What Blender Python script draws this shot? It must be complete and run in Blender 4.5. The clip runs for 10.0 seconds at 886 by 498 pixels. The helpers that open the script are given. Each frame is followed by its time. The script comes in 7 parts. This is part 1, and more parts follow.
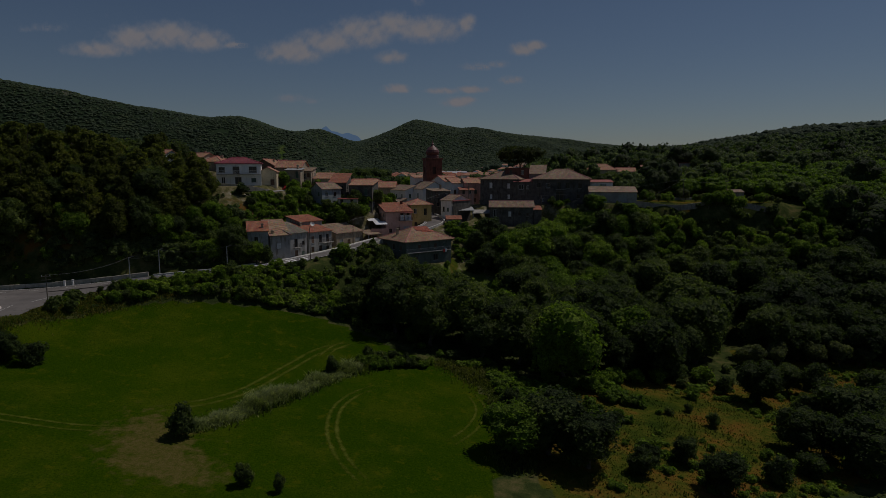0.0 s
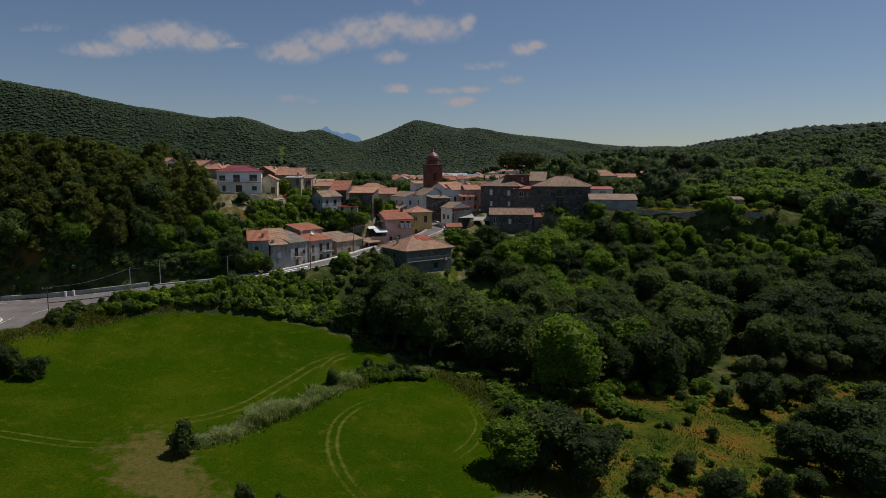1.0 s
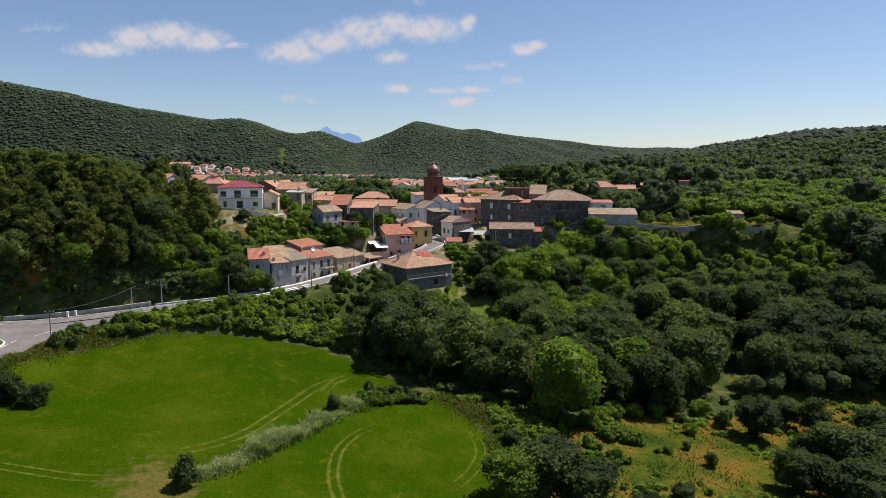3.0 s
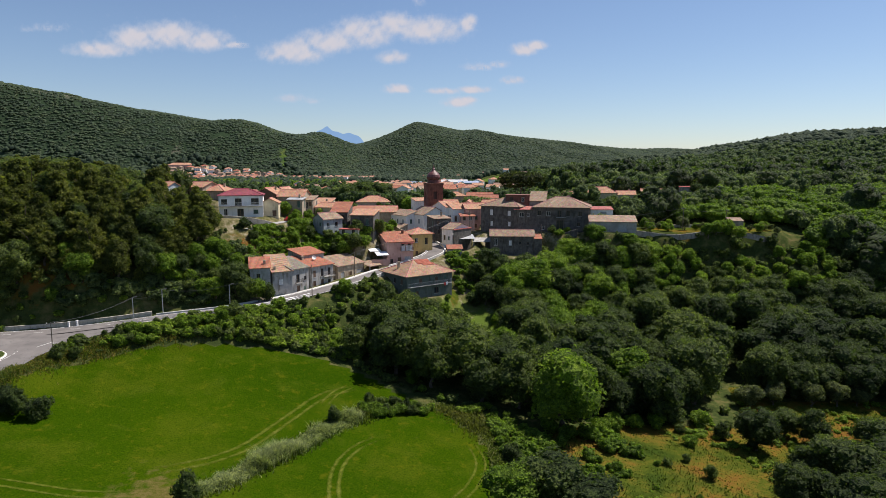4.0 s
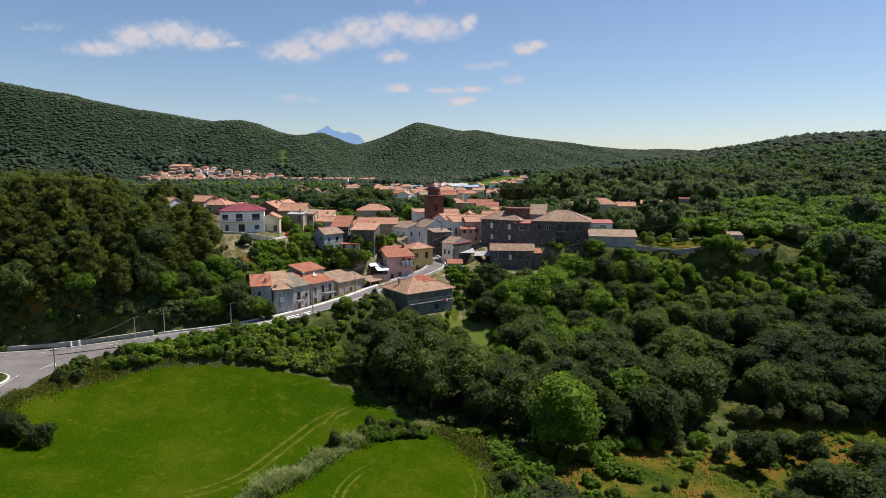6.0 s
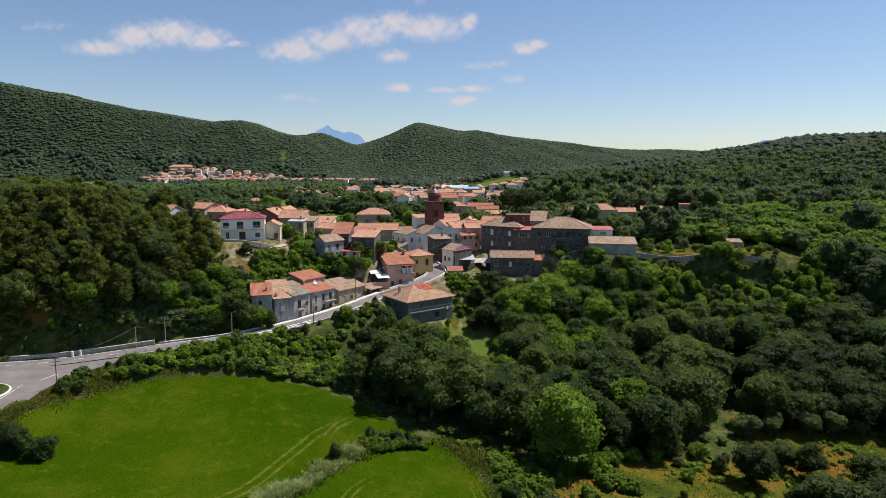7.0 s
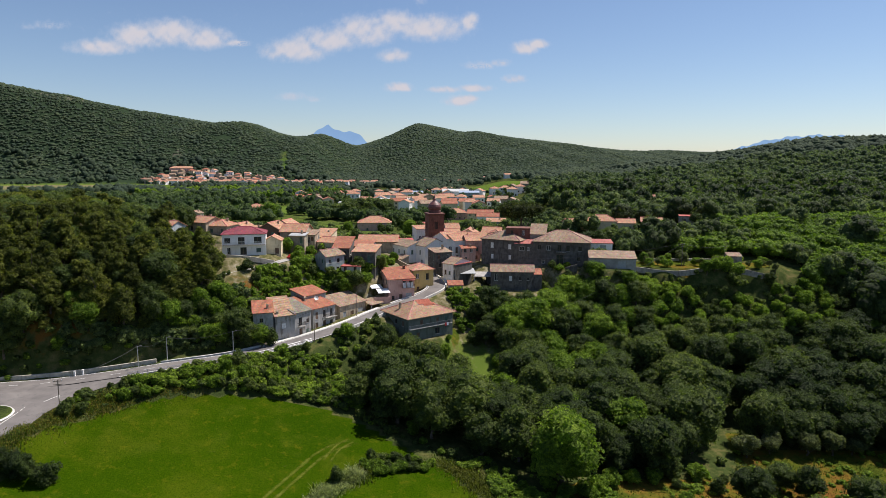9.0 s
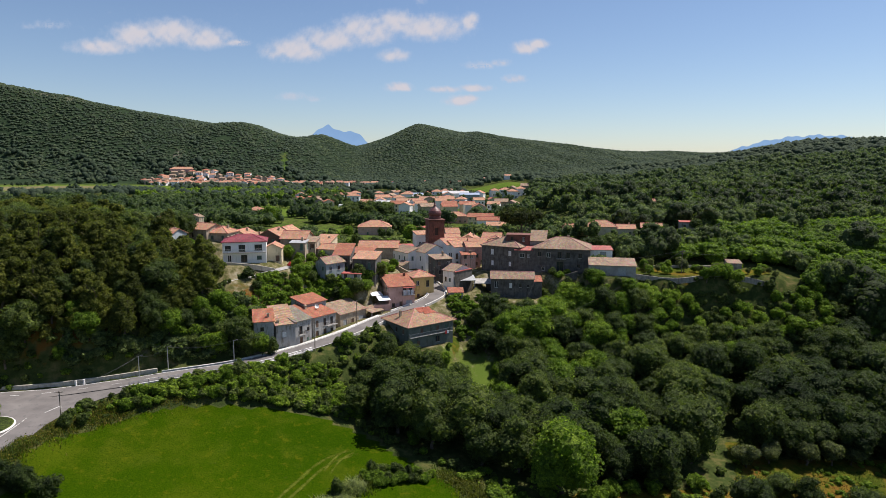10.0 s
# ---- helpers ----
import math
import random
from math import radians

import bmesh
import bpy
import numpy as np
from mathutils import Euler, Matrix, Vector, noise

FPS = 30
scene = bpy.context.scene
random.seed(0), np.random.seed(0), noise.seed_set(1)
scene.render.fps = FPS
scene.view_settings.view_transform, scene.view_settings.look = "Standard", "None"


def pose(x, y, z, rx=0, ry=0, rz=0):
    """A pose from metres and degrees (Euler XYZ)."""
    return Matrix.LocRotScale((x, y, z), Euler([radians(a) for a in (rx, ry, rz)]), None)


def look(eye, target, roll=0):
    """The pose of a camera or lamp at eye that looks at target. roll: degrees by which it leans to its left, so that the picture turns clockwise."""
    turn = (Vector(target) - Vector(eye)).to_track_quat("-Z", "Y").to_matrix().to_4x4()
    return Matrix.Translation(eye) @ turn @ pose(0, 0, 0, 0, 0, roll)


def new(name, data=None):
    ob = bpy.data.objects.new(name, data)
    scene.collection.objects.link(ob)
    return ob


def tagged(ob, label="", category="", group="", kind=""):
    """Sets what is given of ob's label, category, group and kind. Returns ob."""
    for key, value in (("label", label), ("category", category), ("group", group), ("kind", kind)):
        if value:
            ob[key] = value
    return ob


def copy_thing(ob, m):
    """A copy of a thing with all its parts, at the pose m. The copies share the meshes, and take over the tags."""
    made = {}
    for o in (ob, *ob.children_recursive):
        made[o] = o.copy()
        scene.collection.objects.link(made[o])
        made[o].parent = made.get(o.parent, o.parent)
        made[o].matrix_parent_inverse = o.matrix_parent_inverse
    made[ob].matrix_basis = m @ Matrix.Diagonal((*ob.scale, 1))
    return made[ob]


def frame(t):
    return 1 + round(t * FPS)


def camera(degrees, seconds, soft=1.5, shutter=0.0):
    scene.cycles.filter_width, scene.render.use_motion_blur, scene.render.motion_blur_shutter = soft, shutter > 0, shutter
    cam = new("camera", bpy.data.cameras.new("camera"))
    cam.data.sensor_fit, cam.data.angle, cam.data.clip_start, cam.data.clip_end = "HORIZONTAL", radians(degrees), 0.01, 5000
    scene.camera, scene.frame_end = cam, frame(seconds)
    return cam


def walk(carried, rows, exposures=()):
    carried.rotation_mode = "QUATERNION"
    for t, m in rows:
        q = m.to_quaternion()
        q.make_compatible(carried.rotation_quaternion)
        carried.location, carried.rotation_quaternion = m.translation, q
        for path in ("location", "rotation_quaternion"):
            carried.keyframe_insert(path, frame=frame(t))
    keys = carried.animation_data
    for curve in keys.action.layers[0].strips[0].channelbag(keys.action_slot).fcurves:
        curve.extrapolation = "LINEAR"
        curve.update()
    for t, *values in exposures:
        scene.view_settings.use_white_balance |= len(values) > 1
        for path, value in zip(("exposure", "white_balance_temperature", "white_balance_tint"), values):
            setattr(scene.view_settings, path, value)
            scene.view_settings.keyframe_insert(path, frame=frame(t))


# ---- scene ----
cam = camera(70.7, 10.0, soft=0.75)
METRES, EYE, TILT, LEAN, TURN = 25.0, 38.6, -7.4, 0.0, 0.0
ROWS = [
    (0.0, 0.0, 0.0, 0.0, 0.0, 0.0, -0.0),
    (0.5, 0.0007, -0.0054, 0.0498, 0.01, -0.01, -0.0),
    (1.0, 0.0017, -0.0106, 0.0997, 0.03, -0.03, -0.01),
    (1.5, 0.0016, -0.0161, 0.1479, 0.03, -0.03, -0.01),
    (2.0, 0.0031, -0.0219, 0.1947, 0.04, -0.04, -0.03),
    (2.5, 0.0027, -0.0286, 0.2432, 0.05, -0.06, -0.03),
    (4.0, 0.0018, -0.0468, 0.3895, 0.09, -0.11, -0.05),
    (4.5, 0.0024, -0.0543, 0.4386, 0.11, -0.12, -0.06),
    (5.0, 0.0011, -0.0604, 0.4885, 0.11, -0.15, -0.08),
    (5.5, 0.0015, -0.067, 0.5387, 0.11, -0.18, -0.1),
    (7.0, -0.0002, -0.0892, 0.6927, 0.13, -0.29, -0.15),
    (7.5, -0.0012, -0.0956, 0.7425, 0.14, -0.32, -0.16),
    (8.0, -0.0016, -0.1022, 0.7921, 0.14, -0.34, -0.17),
    (8.5, -0.001, -0.1089, 0.8425, 0.16, -0.36, -0.18),
    (9.0, -0.0017, -0.1157, 0.8924, 0.16, -0.39, -0.2),
    (9.5, -0.0032, -0.1211, 0.9423, 0.16, -0.41, -0.21),
    (10.0, -0.0039, -0.128, 0.9915, 0.17, -0.43, -0.23),
]

BASE_STOPS = 0.40
EXPOSURES = [(t, BASE_STOPS + s, 6450, 15) for t, s in ((0.0, -2.25), (0.5, -1.5), (1.0, -0.98), (1.5, -0.5), (2.0, -0.2), (2.5, -0.03), (2.8, 0.0), (10.0, 0.0))]
walk(cam, [(t, pose(0, 0, EYE, TILT, LEAN, TURN) @ pose(METRES * x, METRES * y, METRES * z, 90 + pitch, roll, yaw)) for t, x, y, z, yaw, pitch, roll in ROWS], EXPOSURES)

# ---- sky and sun ----
SUN_AZ, SUN_EL = 60.0, 60.0  # degrees to the right of straight ahead, and up
world = bpy.data.worlds.new("sky")
scene.world = world
world.use_nodes = True
wn = world.node_tree
sky = wn.nodes.new("ShaderNodeTexSky")
sky.sky_type = "NISHITA"
sky.sun_disc = False
sky.sun_elevation, sky.sun_rotation = radians(SUN_EL), radians(SUN_AZ)
sky.altitude, sky.air_density, sky.dust_density, sky.ozone_density = 300, 1.0, 0.35, 3.6
wn.nodes["Background"].inputs["Strength"].default_value = 0.080
wn.links.new(sky.outputs[0], wn.nodes["Background"].inputs["Color"])
sun = new("sun", bpy.data.lights.new("sun", "SUN"))
sun.data.energy, sun.data.angle, sun.data.color = 5.0, radians(0.5), (1.0, 0.95, 0.86)
az, el = radians(SUN_AZ), radians(SUN_EL)
sun.matrix_world = look((math.sin(az) * math.cos(el) * 300, math.cos(az) * math.cos(el) * 300, math.sin(el) * 300), (0, 0, 0))


# ---- materials ----
def material(name, rough=0.8, metal=0.0):
    m = bpy.data.materials.new(name)
    m.use_nodes = True
    b = m.node_tree.nodes["Principled BSDF"]
    b.inputs["Roughness"].default_value, b.inputs["Metallic"].default_value = rough, metal
    return m, m.node_tree, b


def noise_node(t, vec, scale, detail=4.0, rough=0.55):
    n = t.nodes.new("ShaderNodeTexNoise")
    n.inputs["Scale"].default_value, n.inputs["Detail"].default_value, n.inputs["Roughness"].default_value = scale, detail, rough
    if vec is not None:
        t.links.new(vec, n.inputs["Vector"])
    return n.outputs["Fac"]


def ramp(t, fac, stops):
    n = t.nodes.new("ShaderNodeValToRGB")
    el = n.color_ramp.elements
    while len(el) < len(stops):
        el.new(0.5)
    for e, (p, c) in zip(el, stops):
        e.position, e.color = p, (*c, 1) if len(c) == 3 else c
    t.links.new(fac, n.inputs["Fac"])
    return n.outputs["Color"]


def mix(t, fac, a, b, how="MIX"):
    n = t.nodes.new("ShaderNodeMix")
    n.data_type, n.blend_type = "RGBA", how
    for sock, v in zip((n.inputs[0], n.inputs[6], n.inputs[7]), (fac, a, b)):
        if isinstance(v, (int, float)):
            sock.default_value = v
        elif isinstance(v, tuple):
            sock.default_value = (*v, 1)
        else:
            t.links.new(v, sock)
    return n.outputs[2]


def maths(t, op, a, b=0.0, c=0.0, clamp=False):
    n = t.nodes.new("ShaderNodeMath")
    n.operation, n.use_clamp = op, clamp
    for sock, v in zip(n.inputs, (a, b, c)):
        if isinstance(v, (int, float)):
            sock.default_value = v
        else:
            t.links.new(v, sock)
    return n.outputs[0]


def span(t, v, lo, hi):
    """0 below lo, 1 above hi."""
    n = t.nodes.new("ShaderNodeMapRange")
    n.interpolation_type = "SMOOTHSTEP"
    n.inputs["From Min"].default_value, n.inputs["From Max"].default_value = lo, hi
    t.links.new(v, n.inputs["Value"])
    return n.outputs["Result"]


def bump(t, b, height, strength, dist):
    n = t.nodes.new("ShaderNodeBump")
    n.inputs["Strength"].default_value, n.inputs["Distance"].default_value = strength, dist
    t.links.new(height, n.inputs["Height"])
    t.links.new(n.outputs["Normal"], b.inputs["Normal"])


def place(t):
    return t.nodes.new("ShaderNodeNewGeometry").outputs["Position"]


def own_random(t):
    return t.nodes.new("ShaderNodeObjectInfo").outputs["Random"]


def island_random(t):
    return t.nodes.new("ShaderNodeNewGeometry").outputs["Random Per Island"]


def attribute(t, name):
    n = t.nodes.new("ShaderNodeAttribute")
    n.attribute_name = name
    return n.outputs["Fac"]


def wall_material(name, low, high, stain=0.35, rough=0.9, scale=0.5):
    """Plaster or stone: two tones in patches, rain streaks and fine grain."""
    m, t, b = material(name, rough)
    p = place(t)
    stretch = t.nodes.new("ShaderNodeVectorMath")
    stretch.operation = "MULTIPLY"
    stretch.inputs[1].default_value = (1, 1, 0.25)
    t.links.new(p, stretch.inputs[0])
    c = ramp(t, noise_node(t, p, scale, 5), [(0.35, low), (0.65, high)])
    streak = span(t, noise_node(t, stretch.outputs[0], 1.6, 4), 0.5, 0.72)
    dirty = mix(t, 1.0, c, tuple(1 - stain * k for k in (0.9, 1.0, 1.15)), "MULTIPLY")
    c = mix(t, streak, c, dirty)
    t.links.new(mix(t, maths(t, "MULTIPLY", own_random(t), 0.18), c, mix(t, 1.0, c, (0.75, 0.74, 0.72), "MULTIPLY")), b.inputs["Base Color"])
    bump(t, b, noise_node(t, p, 9, 3), 0.3, 0.03)
    return m


def tile_material(name, tones, rough=0.85):
    """Clay tiles: ribs down the slope, courses, patches of lichen and newer tiles."""
    m, t, b = material(name, rough)
    uv = t.nodes.new("ShaderNodeUVMap").outputs["UV"]
    sep = t.nodes.new("ShaderNodeSeparateXYZ")
    t.links.new(uv, sep.inputs[0])
    rib = maths(t, "ABSOLUTE", maths(t, "SINE", maths(t, "MULTIPLY", sep.outputs[0], math.pi / 0.28)))
    course = maths(t, "FRACT", maths(t, "DIVIDE", sep.outputs[1], 0.4))
    p = place(t)
    c = ramp(t, noise_node(t, p, 0.55, 6, 0.65), [(0.3, tones[0]), (0.5, tones[1]), (0.7, tones[2])])
    vor = t.nodes.new("ShaderNodeTexVoronoi")
    vor.inputs["Scale"].default_value = 3.2
    t.links.new(uv, vor.inputs["Vector"])
    c = mix(t, 0.45, c, mix(t, 1.0, c, vor.outputs["Color"], "MULTIPLY"))
    lich = span(t, noise_node(t, p, 1.7, 6, 0.7), 0.56, 0.68)
    c = mix(t, maths(t, "MULTIPLY", lich, 0.6), c, (0.16, 0.13, 0.10))
    c = mix(t, maths(t, "MULTIPLY", own_random(t), 0.4), c, mix(t, 1.0, c, (0.8, 0.72, 0.68), "MULTIPLY"))
    t.links.new(c, b.inputs["Base Color"])
    h = maths(t, "ADD", rib, maths(t, "MULTIPLY", course, 0.4))
    bump(t, b, h, 0.9, 0.09)
    return m


def plain(name, colour, rough=0.7, metal=0.0, vary=0.15):
    m, t, b = material(name, rough, metal)
    dark = tuple(v * (1 - vary) for v in colour)
    lit = tuple(min(1, v * (1 + vary)) for v in colour)
    t.links.new(ramp(t, noise_node(t, place(t), 2.2, 5), [(0.35, dark), (0.65, lit)]), b.inputs["Base Color"])
    return m


def leaf_material(name, tones, gloss=0.55, relief=1.3, shine=0.18):
    """Leaves: tone by plant and by leaf clump, some light through the blade."""
    m, t, b = material(name, gloss)
    spread = maths(t, "ADD", maths(t, "MULTIPLY", own_random(t), 0.55), maths(t, "MULTIPLY", maths(t, "SUBTRACT", noise_node(t, place(t), 0.13, 3), 0.36), 1.7), 0.0, True)
    spread = maths(t, "ADD", spread, maths(t, "MULTIPLY", maths(t, "SUBTRACT", noise_node(t, place(t), 0.022, 3), 0.5), 1.5), 0.0, True)
    c = ramp(t, spread, [(0.0, tones[0]), (0.5, tones[1]), (1.0, tones[2])])
    c = mix(t, span(t, noise_node(t, place(t), 1.1, 6, 0.8), 0.40, 0.62), mix(t, 1.0, c, (0.52, 0.56, 0.58), "MULTIPLY"), mix(t, 1.0, c, (1.32, 1.27, 1.08), "MULTIPLY"))
    c = mix(t, span(t, noise_node(t, place(t), 3.6, 3, 0.7), 0.42, 0.60), mix(t, 1.0, c, (0.62, 0.66, 0.68), "MULTIPLY"), mix(t, 1.0, c, (1.30, 1.26, 1.1), "MULTIPLY"))
    c = mix(t, maths(t, "MULTIPLY", island_random(t), 0.55), c, mix(t, 1.0, c, (1.4, 1.3, 0.95), "MULTIPLY"))
    t.links.new(c, b.inputs["Base Color"])
    tuft = noise_node(t, place(t), 1.3, 5, 0.75)
    if relief:
        bump(t, b, tuft, 1.0, relief)
    b.inputs["Specular IOR Level"].default_value = shine
    tr = t.nodes.new("ShaderNodeBsdfTranslucent")
    t.links.new(mix(t, 1.0, c, (1.1, 1.25, 0.6), "MULTIPLY"), tr.inputs["Color"])
    mx = t.nodes.new("ShaderNodeMixShader")
    mx.inputs[0].default_value = 0.44
    t.links.new(b.outputs[0], mx.inputs[1])
    t.links.new(tr.outputs[0], mx.inputs[2])
    t.links.new(mx.outputs[0], t.nodes["Material Output"].inputs["Surface"])
    return m


LEAF = leaf_material("leaf_green", ((0.050, 0.082, 0.030), (0.106, 0.154, 0.048), (0.194, 0.254, 0.074)), 0.62, shine=0.24)
# Some of the blue below stands in for thin haze over the slopes.
LEAF_SLOPE = leaf_material("leaf_slope", ((0.058, 0.096, 0.052), (0.114, 0.170, 0.078), (0.196, 0.256, 0.106)), 0.75)
LEAF_BRIGHT = leaf_material("leaf_bright", ((0.118, 0.205, 0.028), (0.180, 0.290, 0.038), (0.255, 0.365, 0.056)), 0.65)
LEAF_PINE = leaf_material("leaf_pine", ((0.072, 0.092, 0.030), (0.140, 0.168, 0.046), (0.222, 0.244, 0.062)), 0.75)
LEAF_OLIVE = leaf_material("leaf_olive", ((0.143, 0.176, 0.092), (0.185, 0.218, 0.118), (0.218, 0.252, 0.148)), 0.6)
LEAF_CYPRESS = leaf_material("leaf_cypress", ((0.023, 0.042, 0.014), (0.036, 0.057, 0.018), (0.049, 0.073, 0.022)), 0.7)
# Far and ridge leaves carry the blue haze of distance in their colour.
LEAF_FAR_HAZE = leaf_material("leaf_far_haze", ((0.058, 0.092, 0.076), (0.080, 0.118, 0.090), (0.120, 0.158, 0.102)), 0.8)
LEAF_RIDGE_HAZE = leaf_material("leaf_ridge_haze", ((0.048, 0.080, 0.054), (0.086, 0.130, 0.080), (0.148, 0.198, 0.108)), 0.8)
LEAF_OAK = leaf_material("leaf_oak", ((0.036, 0.064, 0.024), (0.074, 0.114, 0.036), (0.136, 0.186, 0.054)), 0.62, shine=0.24)
LEAF_UMBRELLA = leaf_material("leaf_umbrella_pine", ((0.040, 0.056, 0.026), (0.062, 0.080, 0.034), (0.095, 0.115, 0.045)), 0.8)
REED = leaf_material("reed_blade", ((0.22, 0.27, 0.12), (0.29, 0.33, 0.17), (0.37, 0.39, 0.23)), 0.7, 0)
BARK = plain("bark", (0.11, 0.085, 0.06), 0.95, 0, 0.4)
PLASTER_WHITE = wall_material("plaster_white", (0.80, 0.79, 0.76), (0.88, 0.87, 0.85), 0.14)
PLASTER_CREAM = wall_material("plaster_cream", (0.60, 0.50, 0.33), (0.72, 0.62, 0.42))
PLASTER_PINK = wall_material("plaster_pink", (0.52, 0.32, 0.27), (0.62, 0.40, 0.34))
PLASTER_OCHRE = wall_material("plaster_ochre", (0.52, 0.38, 0.14), (0.64, 0.47, 0.18))
PLASTER_GREY = wall_material("plaster_grey", (0.30, 0.29, 0.28), (0.42, 0.41, 0.39), 0.5)
STONE_DARK = wall_material("stone_dark", (0.075, 0.070, 0.065), (0.15, 0.138, 0.122), 0.5, 0.95, 0.8)
STONE_GREY = wall_material("stone_grey", (0.22, 0.20, 0.18), (0.36, 0.33, 0.29), 0.5, 0.95, 0.9)
STONE_TAN = wall_material("stone_tan", (0.33, 0.26, 0.19), (0.46, 0.38, 0.28), 0.45, 0.95, 0.9)
STONE_PALE = wall_material("stone_pale", (0.40, 0.36, 0.29), (0.55, 0.50, 0.41), 0.4, 0.95, 1.4)
BRICK_RED = wall_material("brick_red", (0.13, 0.055, 0.042), (0.20, 0.085, 0.06), 0.4, 0.9, 0.8)
PLASTER_BLUE = wall_material("plaster_blue_grey", (0.30, 0.34, 0.36), (0.40, 0.44, 0.46), 0.4)
CONCRETE = wall_material("concrete", (0.28, 0.27, 0.255), (0.42, 0.40, 0.37), 0.45)
TILE_RED = tile_material("tile_red", ((0.36, 0.12, 0.065), (0.46, 0.165, 0.09), (0.55, 0.23, 0.13)))
TILE_ORANGE = tile_material("tile_orange", ((0.47, 0.225, 0.13), (0.58, 0.30, 0.175), (0.66, 0.39, 0.25)))
TILE_OLD = tile_material("tile_old", ((0.25, 0.165, 0.108), (0.37, 0.248, 0.16), (0.47, 0.35, 0.24)))
TILE_TAN = tile_material("tile_tan", ((0.37, 0.215, 0.125), (0.48, 0.29, 0.175), (0.57, 0.39, 0.255)))
TILE_MOSSY = tile_material("tile_mossy", ((0.17, 0.145, 0.11), (0.27, 0.235, 0.175), (0.40, 0.36, 0.28)))
TILE_CORAL = tile_material("tile_coral", ((0.46, 0.13, 0.11), (0.54, 0.17, 0.14), (0.62, 0.24, 0.19)))
TILE_CRIMSON = tile_material("tile_crimson", ((0.26, 0.045, 0.065), (0.31, 0.06, 0.08), (0.36, 0.08, 0.10)))
GLASS, _t, _b = material("window_glass", 0.12)
_b.inputs["Base Color"].default_value = (0.03, 0.035, 0.04, 1)
FRAME_WHITE = plain("frame_white", (0.72, 0.71, 0.68), 0.6)
FRAME_BROWN = plain("frame_brown", (0.13, 0.075, 0.045), 0.6)
SHUTTER_GREEN = plain("shutter_green", (0.07, 0.12, 0.09), 0.6)
SHUTTER_GREY = plain("shutter_grey", (0.34, 0.35, 0.35), 0.6)
METAL = plain("galvanised_metal", (0.42, 0.43, 0.44), 0.45, 0.7)
DARK_METAL = plain("dark_metal", (0.08, 0.08, 0.085), 0.5, 0.6)
WOOD_POLE = plain("pole_wood", (0.16, 0.13, 0.10), 0.9, 0, 0.3)
CLOTH_WHITE = plain("cloth_white", (0.75, 0.78, 0.82), 0.95)
CLOTH_RED = plain("cloth_red", (0.55, 0.05, 0.05), 0.95)
CANVAS = plain("canvas_white", (0.72, 0.73, 0.74), 0.8)


# ---- mesh helpers ----
def link_mesh(name, verts, faces, mat, parent=None, uvs=None, smooth=False):
    me = bpy.data.meshes.new(name)
    me.from_pydata([tuple(v) for v in verts], [], faces)
    if uvs is not None:
        lay = me.uv_layers.new(name="UVMap")
        lay.data.foreach_set("uv", np.asarray(uvs, dtype=np.float32).ravel())
    for m in mat if isinstance(mat, (list, tuple)) else [mat]:
        me.materials.append(m)
    if smooth:
        me.polygons.foreach_set("use_smooth", [True] * len(me.polygons))
    ob = new(name, me)
    if parent is not None:
        ob.parent = parent
    return ob


def share(name, me, parent, m=None):
    """One more object on a mesh that exists already."""
    ob = new(name, me)
    ob.parent = parent
    if m is not None:
        ob.matrix_basis = m
    return ob


def part(name, bm, mat, parent, label=""):
    me = bpy.data.meshes.new(name)
    bm.to_mesh(me)
    bm.free()
    me.materials.append(mat)
    ob = new(name, me)
    if parent is not None:
        ob.parent = parent
    if label:
        tagged(ob, label)
    return ob


def quads_mesh(name, v, f, mat, smooth=False):
    """A mesh from numpy arrays: v (n, 3), f (m, 3 or 4)."""
    me = bpy.data.meshes.new(name)
    n, k = f.shape
    me.vertices.add(len(v))
    me.vertices.foreach_set("co", np.asarray(v, dtype=np.float32).ravel())
    me.loops.add(n * k)
    me.loops.foreach_set("vertex_index", f.astype(np.int32).ravel())
    me.polygons.add(n)
    me.polygons.foreach_set("loop_start", np.arange(0, n * k, k, dtype=np.int32))
    me.polygons.foreach_set("loop_total", np.full(n, k, dtype=np.int32))
    me.polygons.foreach_set("use_smooth", np.full(n, smooth))
    for m in mat if isinstance(mat, (list, tuple)) else [mat]:
        me.materials.append(m)
    me.update(calc_edges=True)
    return me


def empty(name, m, label, category, group="", kind=""):
    ob = new(name)
    ob.empty_display_size = 0.5
    ob.matrix_basis = m
    return tagged(ob, label, category, group, kind)


def box_into(bm, x0, x1, y0, y1, z0, z1, m=None):
    g = bmesh.ops.create_cube(bm, size=1)["verts"]
    for v in g:
        v.co = Vector(((x0 + x1) / 2 + v.co.x * (x1 - x0), (y0 + y1) / 2 + v.co.y * (y1 - y0), (z0 + z1) / 2 + v.co.z * (z1 - z0)))
    if m is not None:
        bmesh.ops.transform(bm, matrix=m, verts=g)
    return g


def box_bm(*a, bevel=0.0):
    bm = bmesh.new()
    box_into(bm, *a)
    if bevel:
        bmesh.ops.bevel(bm, geom=bm.edges[:], offset=bevel, segments=1, affect="EDGES")
    return bm


def tube_into(bm, a, b, r0, r1, n=6):
    a, b = Vector(a), Vector(b)
    d = b - a
    m = Matrix.Translation((a + b) / 2) @ d.to_track_quat("Z", "Y").to_matrix().to_4x4()
    return bmesh.ops.create_cone(bm, cap_ends=True, segments=n, radius1=r0, radius2=r1, depth=d.length, matrix=m)["verts"]


# ---- the lie of the land ----
def sst(a, b, v):
    q = np.clip((v - a) / (b - a), 0, 1)
    return q * q * (3 - 2 * q)


